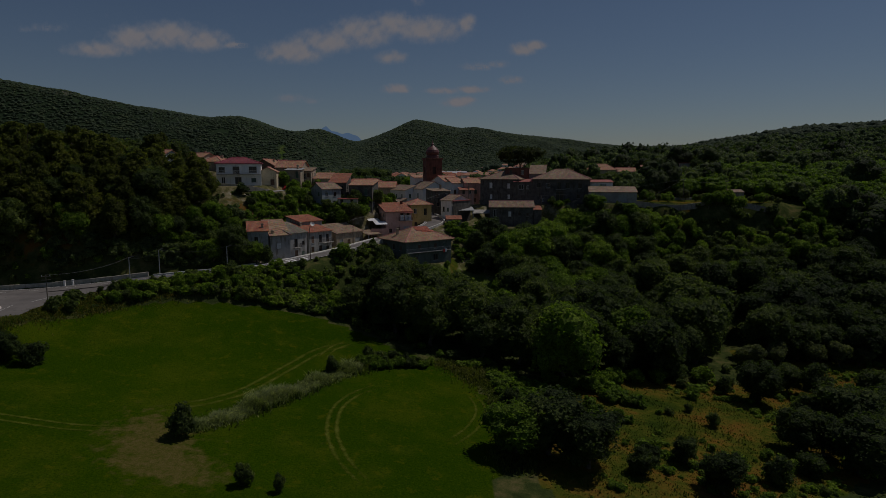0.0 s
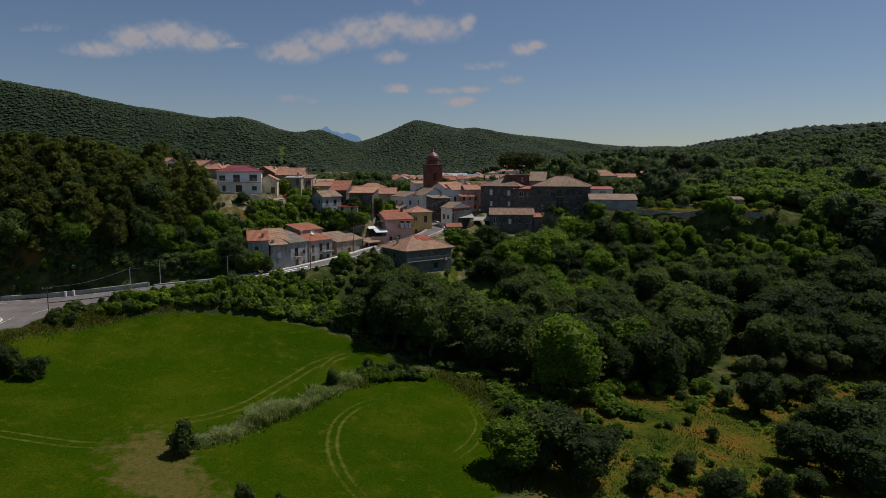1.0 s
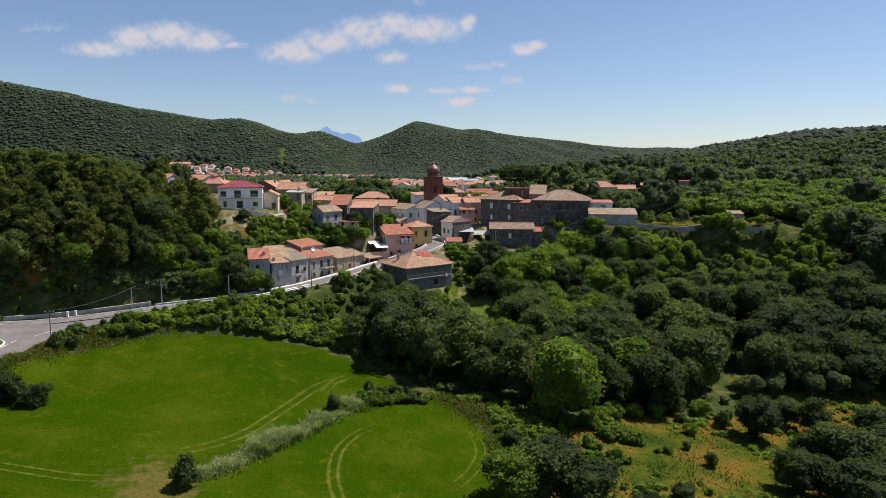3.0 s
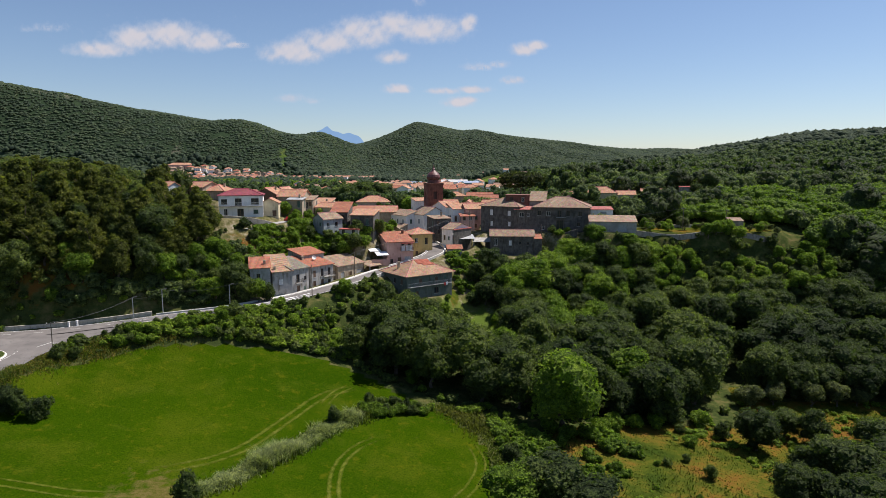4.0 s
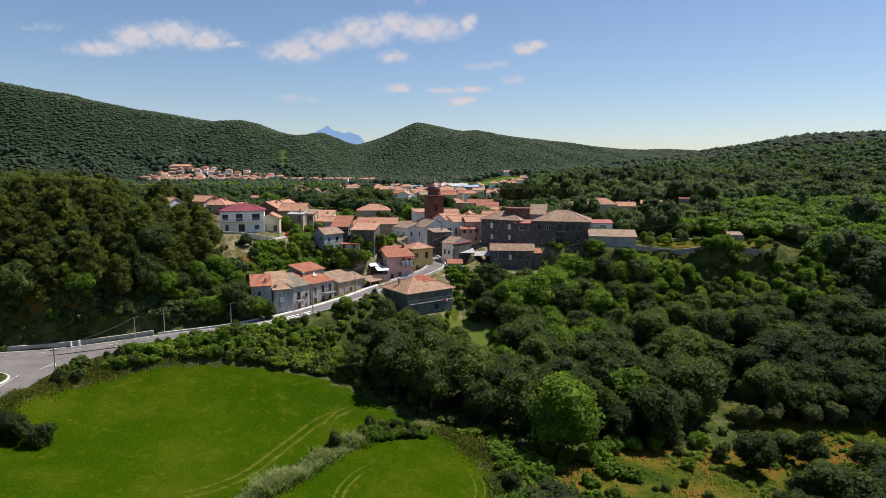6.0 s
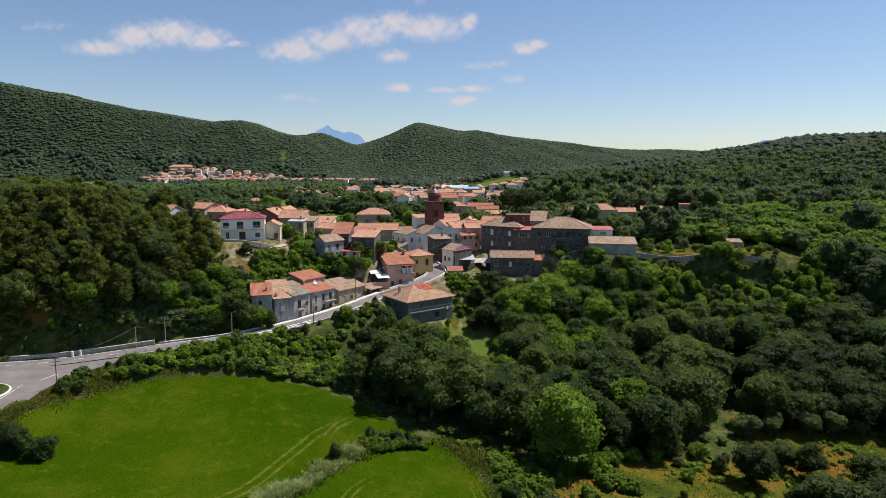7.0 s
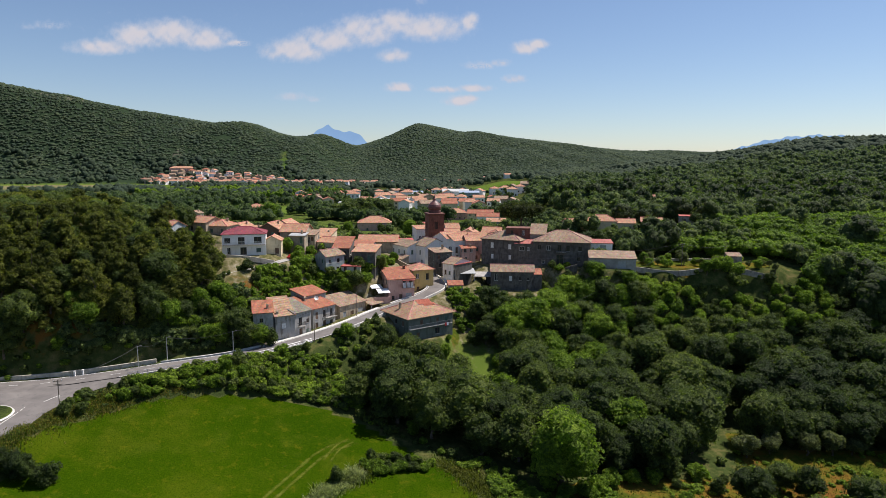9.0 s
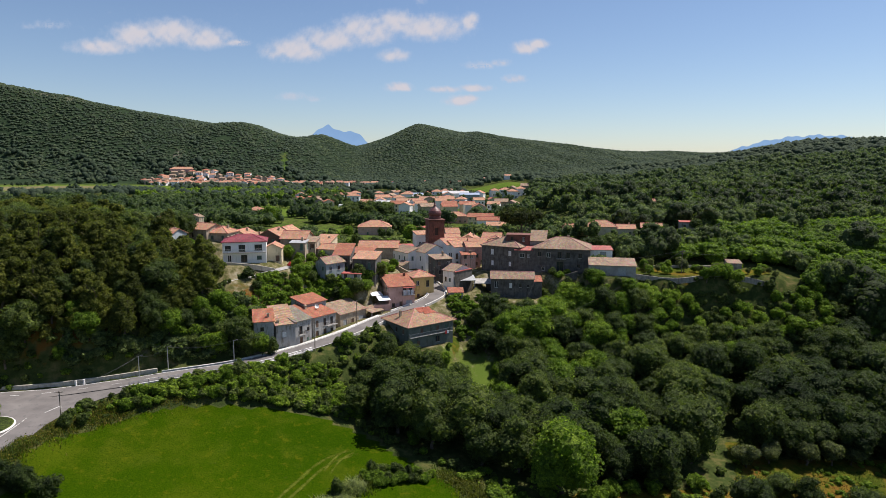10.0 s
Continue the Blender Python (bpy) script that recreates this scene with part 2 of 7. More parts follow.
ROAD = [(-160, 124, 10.0), (-125, 129, 10.6), (-104, 133, 11.3), (-90, 135, 11.8), (-77, 138.5, 12.6), (-66, 142, 13.5), (-53, 147, 14.1), (-45, 152.2, 14.6),
        (-38, 158, 15.2), (-32, 163.5, 15.9), (-26, 170.5, 16.6), (-19.5, 179.5, 17.6), (-13, 187, 18.6), (-7, 193.2, 19.7), (-3.0, 198.5, 21),
        (-3.2, 204.5, 22), (-5.2, 210, 22.6), (-9, 217, 23.5), (-11, 226, 24.5)]
BRANCH = [(-86, 134, 11.9), (-84.8, 127.5, 11.6), (-83.9, 121, 11.3), (-83.7, 114, 11.0), (-83.6, 106, 10.4), (-82, 94, 9.4), (-78, 78, 8.2), (-73, 58, 7.2), (-68, 30, 6)]
JOIN = [(-58, 145.2, 13.8), (-66, 141.5, 13.4), (-73.5, 136, 12.6), (-79.5, 129, 11.9), (-82.5, 120, 11.3), (-82, 110, 10.8)]
LANE = [(-75, 166, 27), (-64.6, 172, 29.3), (-57, 178, 30.4), (-49.5, 185.5, 31.8), (-46, 195, 31.5), (-44, 210, 29), (-38, 222, 27)]


def smooth_line(pts, step=1.0):
    """Points every step metres on a soft curve through pts."""
    p = np.array(pts, float)
    out = []
    for i in range(len(p) - 1):
        a, b, c, d = p[max(i - 1, 0)], p[i], p[i + 1], p[min(i + 2, len(p) - 1)]
        n = max(2, int(np.linalg.norm(c - b) / step))
        for k in range(n):
            q = k / n
            out.append(0.5 * (2 * b + (c - a) * q + (2 * a - 5 * b + 4 * c - d) * q * q + (3 * b - a - 3 * c + d) * q ** 3))
    out.append(p[-1])
    return np.array(out)


ROAD_LINE, BRANCH_LINE, LANE_LINE = smooth_line(ROAD), smooth_line(BRANCH), smooth_line(LANE)
JOIN_LINE = smooth_line(JOIN)


def near_line(line, x, y):
    """Distance to a line in the plan, and the line's height there."""
    shape = x.shape
    x, y = x.ravel(), y.ravel()
    best, z = np.full(x.shape, 1e9), np.zeros(x.shape)
    close = np.nonzero((x > line[:, 0].min() - 40) & (x < line[:, 0].max() + 40) & (y > line[:, 1].min() - 40) & (y < line[:, 1].max() + 40))[0]
    if len(close):
        d = np.hypot(x[close, None] - line[None, :, 0], y[close, None] - line[None, :, 1])
        k = d.argmin(1)
        best[close], z[close] = d[np.arange(len(close)), k], line[k, 2]
    return best.reshape(shape), z.reshape(shape)


def rough(x, y, size, seed=0.0):
    """Cheap rolling unevenness, about -1 to 1."""
    a, b = x / size + seed, y / size - seed * 1.7
    return (np.sin(a * 1.3 + np.sin(b * 0.9) * 1.7) + np.sin(b * 1.7 + np.sin(a * 1.1 + 2) * 1.4) + np.sin((a + b) * 2.3 + np.sin(a * 2.9))) / 3


def natural(x, y):
    xc = np.clip(x, -95, 72)
    field = -1.3 - 0.105 * xc + np.maximum(0.001, 0.0005 - 0.00007 * np.maximum(xc, -80)) * np.clip(y - 100, 0, 45) ** 2
    q = y - 158
    soft = lambda v, k: np.where(v > 25, v, np.log1p(np.exp(np.clip(v, -80, 25) / k)) * k)
    rise = 0.5 * soft(q, 5.0) + 0.5 * soft(q - 24, 3.0) * sst(35, 62, x)
    slope = field + rise
    top = 26.3 + 0.8 * rough(x, y, 60) - 1.5 * sst(280, 420, y) + 8.5 * sst(40, 95, x) * sst(200, 262, y)
    base = -np.logaddexp(-slope / 2.0, -top / 2.0) * 2.0
    # wooded hill over the road
    start = 149.5 + 0.36 * (np.clip(x, -150, 0) + 55)
    hill = 32 + 8 * sst(-65, -125, x) + 1.5 * rough(x, y, 25, 3)
    mask = sst(-40, -58, x) * sst(0, 27, y - start) * (1 - sst(215, 300, y))
    base = base + (hill - base) * mask
    # long wooded ridge beyond the valley, and the mountains
    base = base + 63 * np.exp(-(((x - 630) / 330) ** 2 + ((y - 850) / 380) ** 2))
    base = base + 4 * sst(200, 420, y) * sst(20, 160, x) * rough(x, y, 70, 5)
    ridge = 60 + 49 * np.exp(-(((x - 60) / 300) ** 2)) + 47 * np.exp(-((np.abs(x + 76) / 105) ** 1.35)) + 3 * rough(x, y, 90, 1)
    base = base + ridge * sst(1190, 1800, y) * sst(-420, -250, x)
    left = 73 + np.clip(-284 - x, -160, 1500) * 0.194 + 20 * np.exp(-(((x + 440) / 65) ** 2)) + 4 * rough(x, y, 80, 2)
    base = base + left * sst(1060, 1400, y) * sst(-170, -310, x) * (1 - sst(1470, 1760, y))
    # low land toward the horizon and behind
    return base + 0.35 * rough(x, y, 9, 7) * sst(20, 60, np.abs(x)) * sst(130, 150, y) * (1 - sst(400, 900, y))


# level plots of the houses: x, y, radius, height
PLOTS = [(-8, 178, 9, 12.2), (-48.2, 159.6, 3.6, 18.6), (-41, 167, 7, 14.9), (-36, 176, 6.5, 15.2), (-30, 183, 7, 15.9), (-16, 197, 6.5, 18.2), (-8.5, 203.5, 5, 19.8), (4, 214, 6, 23.2), (23, 205, 8.5, 19.8), (4, 207.5, 3, 17.9), (54, 203.5, 7.5, 27.6),
         (-60, 190, 10, 33.4), (-37.5, 200.5, 4.5, 26.7), (-26.5, 201, 5, 26.9), (-34, 204.5, 4, 27.6), (-29.5, 194.5, 3, 26.6), (-39, 210, 4.5, 31.4), (-48, 207, 7, 34.7), (-58, 212, 8, 35.8), (-73, 217, 8, 35.3), (-74, 207, 6, 37.4), (-81, 208, 6, 38.0), (-84, 188, 6, 37.6), (-45, 230, 6, 30.5), (-27, 242, 8, 27.0),
         (-6, 238, 11, 24.6), (39, 217, 11, 26.6), (18, 226, 9, 25.6), (88, 210, 11, 27.5), (71, 209, 8, 27.5), (103, 209, 8, 27.3), (57, 264, 7, 32.8), (65, 260, 8, 33.4), (76, 258, 7, 33.7), (84, 254, 6, 33.8), (98.5, 253, 6, 37.0)]


def height(x, y):
    x, y = np.asarray(x, float), np.asarray(y, float)
    z = natural(x, y)
    for cx, cy, r, pz in PLOTS:
        z = z + (pz - z) * (1 - sst(r, r + 4.5, np.hypot(x - cx, y - cy)))
    for line, w, up, down in ((ROAD_LINE, 4.0, 4.5, 10.0), (BRANCH_LINE, 3.6, 7.0, 6.0), (JOIN_LINE, 3.6, 5.0, 6.0), (LANE_LINE, 2.2, 3.0, 4.0)):
        d, lz = near_line(line, x, y)
        z = z + (lz - 0.12 - z) * (1 - sst(0, 1, (d - w) / np.where(z > lz, up, down)))
    return z


def ground_at(x, y):
    return float(height(np.array([x], float), np.array([y], float))[0])


def axis(*spans):
    """Grid lines: spans of (from, to, step)."""
    return np.unique(np.concatenate([np.arange(a, b, s) for a, b, s in spans]))


GX = axis((-4900, -1500, 200), (-1500, -700, 25), (-700, -140, 14), (-140, 150, 1.6), (150, 700, 12), (700, 1500, 40), (1500, 4901, 200))
GY = axis((-2500, -100, 150), (-100, 50, 10), (50, 232, 1.6), (232, 420, 5), (420, 1900, 14), (1900, 4901, 150))


def region(x, y, cx, cy, rx, ry, turn=0):
    c, s = math.cos(radians(turn)), math.sin(radians(turn))
    dx, dy = x - cx, y - cy
    return np.hypot((dx * c + dy * s) / rx, (-dx * s + dy * c) / ry)


def poly_mask(x, y, pts):
    """True inside a polygon of the plan."""
    inside = np.zeros(x.shape, bool)
    for (x0, y0), (x1, y1) in zip(pts, pts[1:] + pts[:1]):
        cross = ((y0 > y) != (y1 > y)) & (x < (x1 - x0) * (y - y0) / (y1 - y0 + 1e-9) + x0)
        inside ^= cross
    return inside


FIELD = [(-60, 20), (-66, 60), (-72, 88), (-78, 108), (-76, 117), (-71, 124), (-62, 130.5), (-52, 134), (-40, 137), (-30, 137), (-22, 136), (-14, 131), (-4, 123.5), (2, 119), (6, 112), (8.5, 104), (9, 92), (7, 76), (3, 60), (0, 20)]
MEADOW = [(12, 98), (14, 112), (29, 121), (42, 124), (54, 127), (64, 128), (68, 138), (71, 150), (75, 150), (78, 142), (112, 142), (130, 130), (112, 108), (86, 100), (60, 86), (40, 70), (14, 70)]


def build_ground():
    X, Y = np.meshgrid(GX, GY)
    Z = height(X, Y)
    ny, nx = X.shape
    v = np.stack([X.ravel(), Y.ravel(), Z.ravel()], 1)
    i = np.arange(ny * nx).reshape(ny, nx)
    f = np.stack([i[:-1, :-1].ravel(), i[:-1, 1:].ravel(), i[1:, 1:].ravel(), i[1:, :-1].ravel()], 1)
    me = quads_mesh("ground", v, f, GROUND, smooth=True)
    xs, ys = X.ravel(), Y.ravel()
    mown = poly_mask(xs, ys, FIELD).astype(np.float32)
    dry = poly_mask(xs, ys, MEADOW).astype(np.float32)
    dirt = np.exp(-region(xs, ys, -39, 79, 7.5, 11, 25) ** 2 * 1.2) + 0.7 * np.exp(-region(xs, ys, -31, 72, 7, 4, -20) ** 2)
    dry = np.maximum(dry, 0.5 * np.clip(1.3 - region(xs, ys, -52, 170, 16, 5, 30), 0, 1))
    dry = np.maximum(dry, 0.8 * np.clip(1.3 - region(xs, ys, 2.8, 178, 2, 7), 0, 1))
    dry = np.maximum(dry, 0.9 * np.clip(1.4 - region(xs, ys, 86, 209, 27, 9), 0, 1))
    dry = np.maximum(dry, 0.8 * np.clip(1.4 - region(xs, ys, -94, 147, 17, 6, 12), 0, 1))
    far_field = np.clip(1.15 - region(xs, ys, 62, 800, 40, 130), 0, 1) + np.clip(1.2 - region(xs, ys, -600, 930, 230, 150), 0, 1) + np.clip(1.2 - region(xs, ys, -470, 940, 120, 60), 0, 1)
    far_field = far_field + 0.22 * sst(280, 300, ys) * (1 - sst(640, 700, ys)) * (np.abs(xs) < 400) * (xs < 60)
    far_field = far_field + np.clip(1.3 - region(xs, ys, -72, 349, 17, 13), 0, 1) + np.clip(1.2 - region(xs, ys, -128, 490, 42, 38), 0, 1) + np.clip(1.35 - region(xs, ys, 8, 170, 8.5, 7.5), 0, 1)
    rock = 0.6 * np.clip(1.2 - region(xs, ys, -74, 147, 3, 2, 12), 0, 1) + 0.7 * np.clip(1.3 - region(xs, ys, -48, 158, 6, 4, 35), 0, 1)
    rock = rock + 0.6 * np.clip(1.3 - region(xs, ys, -515, 1214, 16, 36, 20), 0, 1) + 0.45 * np.clip(1.3 - region(xs, ys, -830, 1372, 150, 45), 0, 1)
    far_field = far_field + 0.26 * (np.abs((xs + 321) + (ys - 1258) * 0.295) < 10) * (ys > 1140) * (ys < 1285)
    dust = np.clip(1.5 - region(xs, ys, -18, 232, 72, 52), 0, 0.85) + 0.75 * np.clip(1.4 - region(xs, ys, -52, 178, 20, 12, 35), 0, 1) + 0.6 * np.clip(1.3 - region(xs, ys, -9, 180, 9, 9), 0, 1)
    dust = dust + 0.62 * np.clip(1.2 - region(xs, ys, -600, 930, 230, 150), 0, 1)
    macchia = sst(1010, 1120, ys) + sst(600, 700, ys) * (xs > 150)
    for key, val in (("macchia", macchia), ("dust", dust), ("mown", mown), ("dry", dry), ("dirt", dirt), ("far_field", far_field), ("rock", rock)):
        a = me.attributes.new(key, "FLOAT", "POINT")
        a.data.foreach_set("value", np.clip(val, 0, 1).astype(np.float32))
    return tagged(new("ground", me), "rolling ground of mown green grass, dry meadow and wooded hills", "ground", kind="structure")


def straw_colour(t, p):
    """Green weeds, straw and rusty seed heads in patches."""
    patch = maths(t, "ADD", maths(t, "MULTIPLY", noise_node(t, p, 0.10, 5, 0.6), 0.82), maths(t, "MULTIPLY", noise_node(t, p, 0.8, 5, 0.7), 0.18))
    return ramp(t, patch, [(0.34, (0.034, 0.056, 0.008)), (0.44, (0.062, 0.078, 0.010)), (0.50, (0.100, 0.092, 0.014)), (0.55, (0.140, 0.094, 0.016)), (0.63, (0.150, 0.072, 0.018))])


def ground_material():
    m, t, b = material("ground_cover", 0.95)
    p = place(t)
    fine, mid, wide = noise_node(t, p, 1.8, 6, 0.7), noise_node(t, p, 0.16, 5), noise_node(t, p, 0.035, 4)
    scrub = ramp(t, noise_node(t, p, 0.3, 7, 0.72), [(0.3, (0.025, 0.036, 0.012)), (0.48, (0.045, 0.062, 0.018)), (0.58, (0.085, 0.088, 0.03)), (0.72, (0.15, 0.12, 0.055))])
    grass = ramp(t, wide, [(0.3, (0.021, 0.050, 0.001)), (0.55, (0.029, 0.060, 0.001)), (0.75, (0.045, 0.074, 0.0015))])
    grass = mix(t, maths(t, "MULTIPLY", span(t, mid, 0.52, 0.72), 0.6), grass, (0.056, 0.078, 0.005))
    grass = mix(t, maths(t, "MULTIPLY", span(t, fine, 0.45, 0.75), 0.5), grass, (0.018, 0.050, 0.002))
    grass = mix(t, maths(t, "MULTIPLY", span(t, noise_node(t, p, 0.07, 6, 0.65), 0.46, 0.66), 0.45), grass, (0.066, 0.082, 0.005))
    speck = noise_node(t, p, 3.4, 4, 0.8)
    grass = mix(t, maths(t, "MULTIPLY", span(t, speck, 0.52, 0.70), 0.65), grass, (0.064, 0.092, 0.003))
    grass = mix(t, maths(t, "MULTIPLY", span(t, speck, 0.50, 0.34), 0.75), grass, (0.010, 0.034, 0.001))
    yel = span(t, noise_node(t, p, 0.45, 6, 0.75), 0.54, 0.68)
    grass = mix(t, maths(t, "MULTIPLY", yel, 0.5), grass, (0.096, 0.098, 0.005))
    straw = straw_colour(t, p)
    soil = ramp(t, fine, [(0.3, (0.058, 0.070, 0.010)), (0.5, (0.10, 0.088, 0.022)), (0.7, (0.135, 0.105, 0.04))])
    stone = ramp(t, noise_node(t, p, 0.6, 7, 0.7), [(0.3, (0.10, 0.09, 0.075)), (0.6, (0.25, 0.22, 0.17)), (0.75, (0.34, 0.28, 0.18))])
    wob = maths(t, "MULTIPLY", maths(t, "SUBTRACT", noise_node(t, p, 0.5, 5), 0.5), 0.9)
    far = ramp(t, wide, [(0.35, (0.065, 0.12, 0.018)), (0.6, (0.10, 0.14, 0.025)), (0.8, (0.17, 0.16, 0.045))])
    c = scrub
    garden = ramp(t, noise_node(t, p, 0.4, 7, 0.7), [(0.3, (0.050, 0.064, 0.018)), (0.45, (0.105, 0.100, 0.040)), (0.55, (0.20, 0.172, 0.095)), (0.7, (0.33, 0.295, 0.22))])
    wood_floor = ramp(t, noise_node(t, p, 0.05, 6, 0.7), [(0.35, (0.022, 0.036, 0.020)), (0.6, (0.032, 0.050, 0.026)), (0.78, (0.060, 0.068, 0.034))])
    for key, col, lo in (("macchia", wood_floor, 0.5), ("far_field", far, 0.25), ("dust", garden, 0.4), ("dry", straw, 0.45), ("rock", stone, 0.5), ("mown", grass, 0.5), ("dirt", soil, 0.62)):
        w = maths(t, "ADD", attribute(t, key), maths(t, "MULTIPLY", wob, {"mown": 0.0, "dirt": 2.2}.get(key, 1.0)))
        c = mix(t, span(t, w, lo - (0.3 if key == "dirt" else 0.12), lo + (0.3 if key == "dirt" else 0.12)), c, col)
    t.links.new(c, b.inputs["Base Color"])
    b.inputs["Specular IOR Level"].default_value = 0.0
    bump(t, b, maths(t, "ADD", fine, maths(t, "MULTIPLY", noise_node(t, p, 6.0, 3), 0.5)), 0.8, 0.3)
    return m


GROUND = ground_material()
build_ground()


def ribbon(name, line, left, right, mat, lift, label, category, kind="structure", follow=False, thick=0.0, parent=None):
    """A strip along a line of the plan, from left to right of it (metres, right positive)."""
    d = np.gradient(line[:, :2], axis=0)
    d /= np.linalg.norm(d, axis=1)[:, None] + 1e-9
    nrm = np.stack([d[:, 1], -d[:, 0]], 1)
    cols = np.linspace(left, right, 5 if follow else max(2, int(abs(right - left) / 2) + 2))
    rows_v = []
    for c in cols:
        xy = line[:, :2] + nrm * c
        z = height(xy[:, 0], xy[:, 1]) if follow else line[:, 2]
        rows_v.append(np.stack([xy[:, 0], xy[:, 1], z + lift], 1))
    if thick:
        rows_v = [rows_v[0] - (0, 0, thick)] + rows_v + [rows_v[-1] - (0, 0, thick)]
    v = np.stack(rows_v, 1)
    n, k = v.shape[:2]
    i = np.arange(n * k).reshape(n, k)
    f = np.stack([i[:-1, :-1].ravel(), i[:-1, 1:].ravel(), i[1:, 1:].ravel(), i[1:, :-1].ravel()], 1)
    me = quads_mesh(name, v.reshape(-1, 3), f, mat)
    across = np.tile(np.sin(np.linspace(0, math.pi, k)), n) if k > 2 else np.ones(n * k)
    along = np.repeat(np.sin(np.linspace(0.05, math.pi - 0.05, n)) ** 0.4, k)
    me.attributes.new("fade", "FLOAT", "POINT").data.foreach_set("value", (across * along).astype(np.float32))
    ob = new(name, me)
    if parent is not None:
        ob.parent = parent
        return ob
    return tagged(ob, label, category, kind=kind)


def asphalt_material():
    m, t, b = material("asphalt", 0.85)
    p = place(t)
    c = ramp(t, noise_node(t, p, 0.25, 5), [(0.3, (0.115, 0.104, 0.098)), (0.7, (0.180, 0.164, 0.152))])
    c = mix(t, maths(t, "MULTIPLY", span(t, noise_node(t, p, 0.9, 5), 0.58, 0.66), 0.5), c, (0.09, 0.088, 0.085))
    t.links.new(c, b.inputs["Base Color"])
    bump(t, b, noise_node(t, p, 30, 2), 0.3, 0.01)
    return m


ASPHALT = asphalt_material()
PAINT = plain("road_paint", (0.68, 0.67, 0.64), 0.7, 0, 0.2)
ribbon("road", ROAD_LINE, -2.9, 2.9, ASPHALT, 0.05, "grey asphalt village road climbing to the houses", "road")
ribbon("road", BRANCH_LINE[3:], -2.1, 2.1, ASPHALT, 0.045, "grey asphalt side road joining the village road", "road")
ribbon("road", JOIN_LINE, -2.6, 2.6, ASPHALT, 0.04, "grey asphalt curve of the road junction", "road")
JUNCTION = [(-74, 133.6), (-77.6, 129.6), (-80, 126.6), (-81.9, 123.4), (-82.3, 119), (-84.6, 112), (-88, 114), (-94, 118), (-101, 121), (-101, 131), (-88, 134.6), (-75, 138)]


def paved(name, pts, mat, lift, label, category):
    """A paved corner that follows the ground, in cells of half a metre."""
    x0, x1, y0, y1 = min(q[0] for q in pts), max(q[0] for q in pts), min(q[1] for q in pts), max(q[1] for q in pts)
    X, Y = np.meshgrid(np.arange(x0, x1, 0.5), np.arange(y0, y1, 0.5))
    i = np.arange(X.size).reshape(X.shape)
    f = np.stack([i[:-1, :-1].ravel(), i[:-1, 1:].ravel(), i[1:, 1:].ravel(), i[1:, :-1].ravel()], 1)
    f = f[poly_mask(X.ravel()[f].mean(1), Y.ravel()[f].mean(1), pts)]
    used, f = np.unique(f, return_inverse=True)
    x, y = X.ravel()[used], Y.ravel()[used]
    return tagged(new(name, quads_mesh(name, np.stack([x, y, height(x, y) + lift], 1), f.reshape(-1, 4), mat, True)), label, category, kind="structure")


paved("road", JUNCTION, ASPHALT, 0.155, "worn grey asphalt of the road junction", "road")
ribbon("road", LANE_LINE, -1.7, 1.7, CONCRETE, 0.05, "pale concrete lane up to the white house", "lane")


# ---- houses ----
def wall_panel(v, f, o, du, W, H, holes, n, depth=0.22):
    """A wall face with real openings: holes are (s0, z0, s1, z1)."""
    o, du, n = np.array(o, float), np.array(du, float), np.array(n, float)
    up = np.array((0, 0, 1.0))
    ss = sorted({0.0, W, *[h[0] for h in holes], *[h[2] for h in holes]})
    zs = sorted({0.0, H, *[h[1] for h in holes], *[h[3] for h in holes]})

    def quad(a, b, c, d):
        k = len(v)
        v.extend([a, b, c, d])
        f.append((k, k + 1, k + 2, k + 3))

    for s0, s1 in zip(ss, ss[1:]):
        for z0, z1 in zip(zs, zs[1:]):
            sm, zm = (s0 + s1) / 2, (z0 + z1) / 2
            if any(h[0] < sm < h[2] and h[1] < zm < h[3] for h in holes):
                continue
            quad(o + du * s0 + up * z0, o + du * s1 + up * z0, o + du * s1 + up * z1, o + du * s0 + up * z1)
    for s0, z0, s1, z1 in holes:
        a, b, c, d = (o + du * s + up * z for s, z in ((s0, z0), (s1, z0), (s1, z1), (s0, z1)))
        k = -n * depth
        for p, q in ((a, b), (b, c), (c, d), (d, a)):
            quad(p, q, q + k, p + k)


WINDOWS = {}


def louvre_bm(x0, x1, y0, y1, y2, h, n):
    """A sheet with n horizontal ribs, drawn out of one stepped profile."""
    prof = [(y2, 0), (y2, h)]
    for i in range(n - 1, -1, -1):
        a, b = h * i / n, h * (i + 1) / n
        prof += [(y1, b), (y0, b - h / n * 0.3), (y0, a + h / n * 0.2)]
    prof.append((y1, 0))
    bm = bmesh.new()
    A = [bm.verts.new((x0, y, z)) for y, z in prof]
    B = [bm.verts.new((x1, y, z)) for y, z in prof]
    bm.faces.new(A)
    bm.faces.new(B[::-1])
    for i in range(len(prof)):
        j = (i + 1) % len(prof)
        bm.faces.new((A[j], A[i], B[i], B[j]))
    bmesh.ops.recalc_face_normals(bm, faces=bm.faces[:])
    return bm


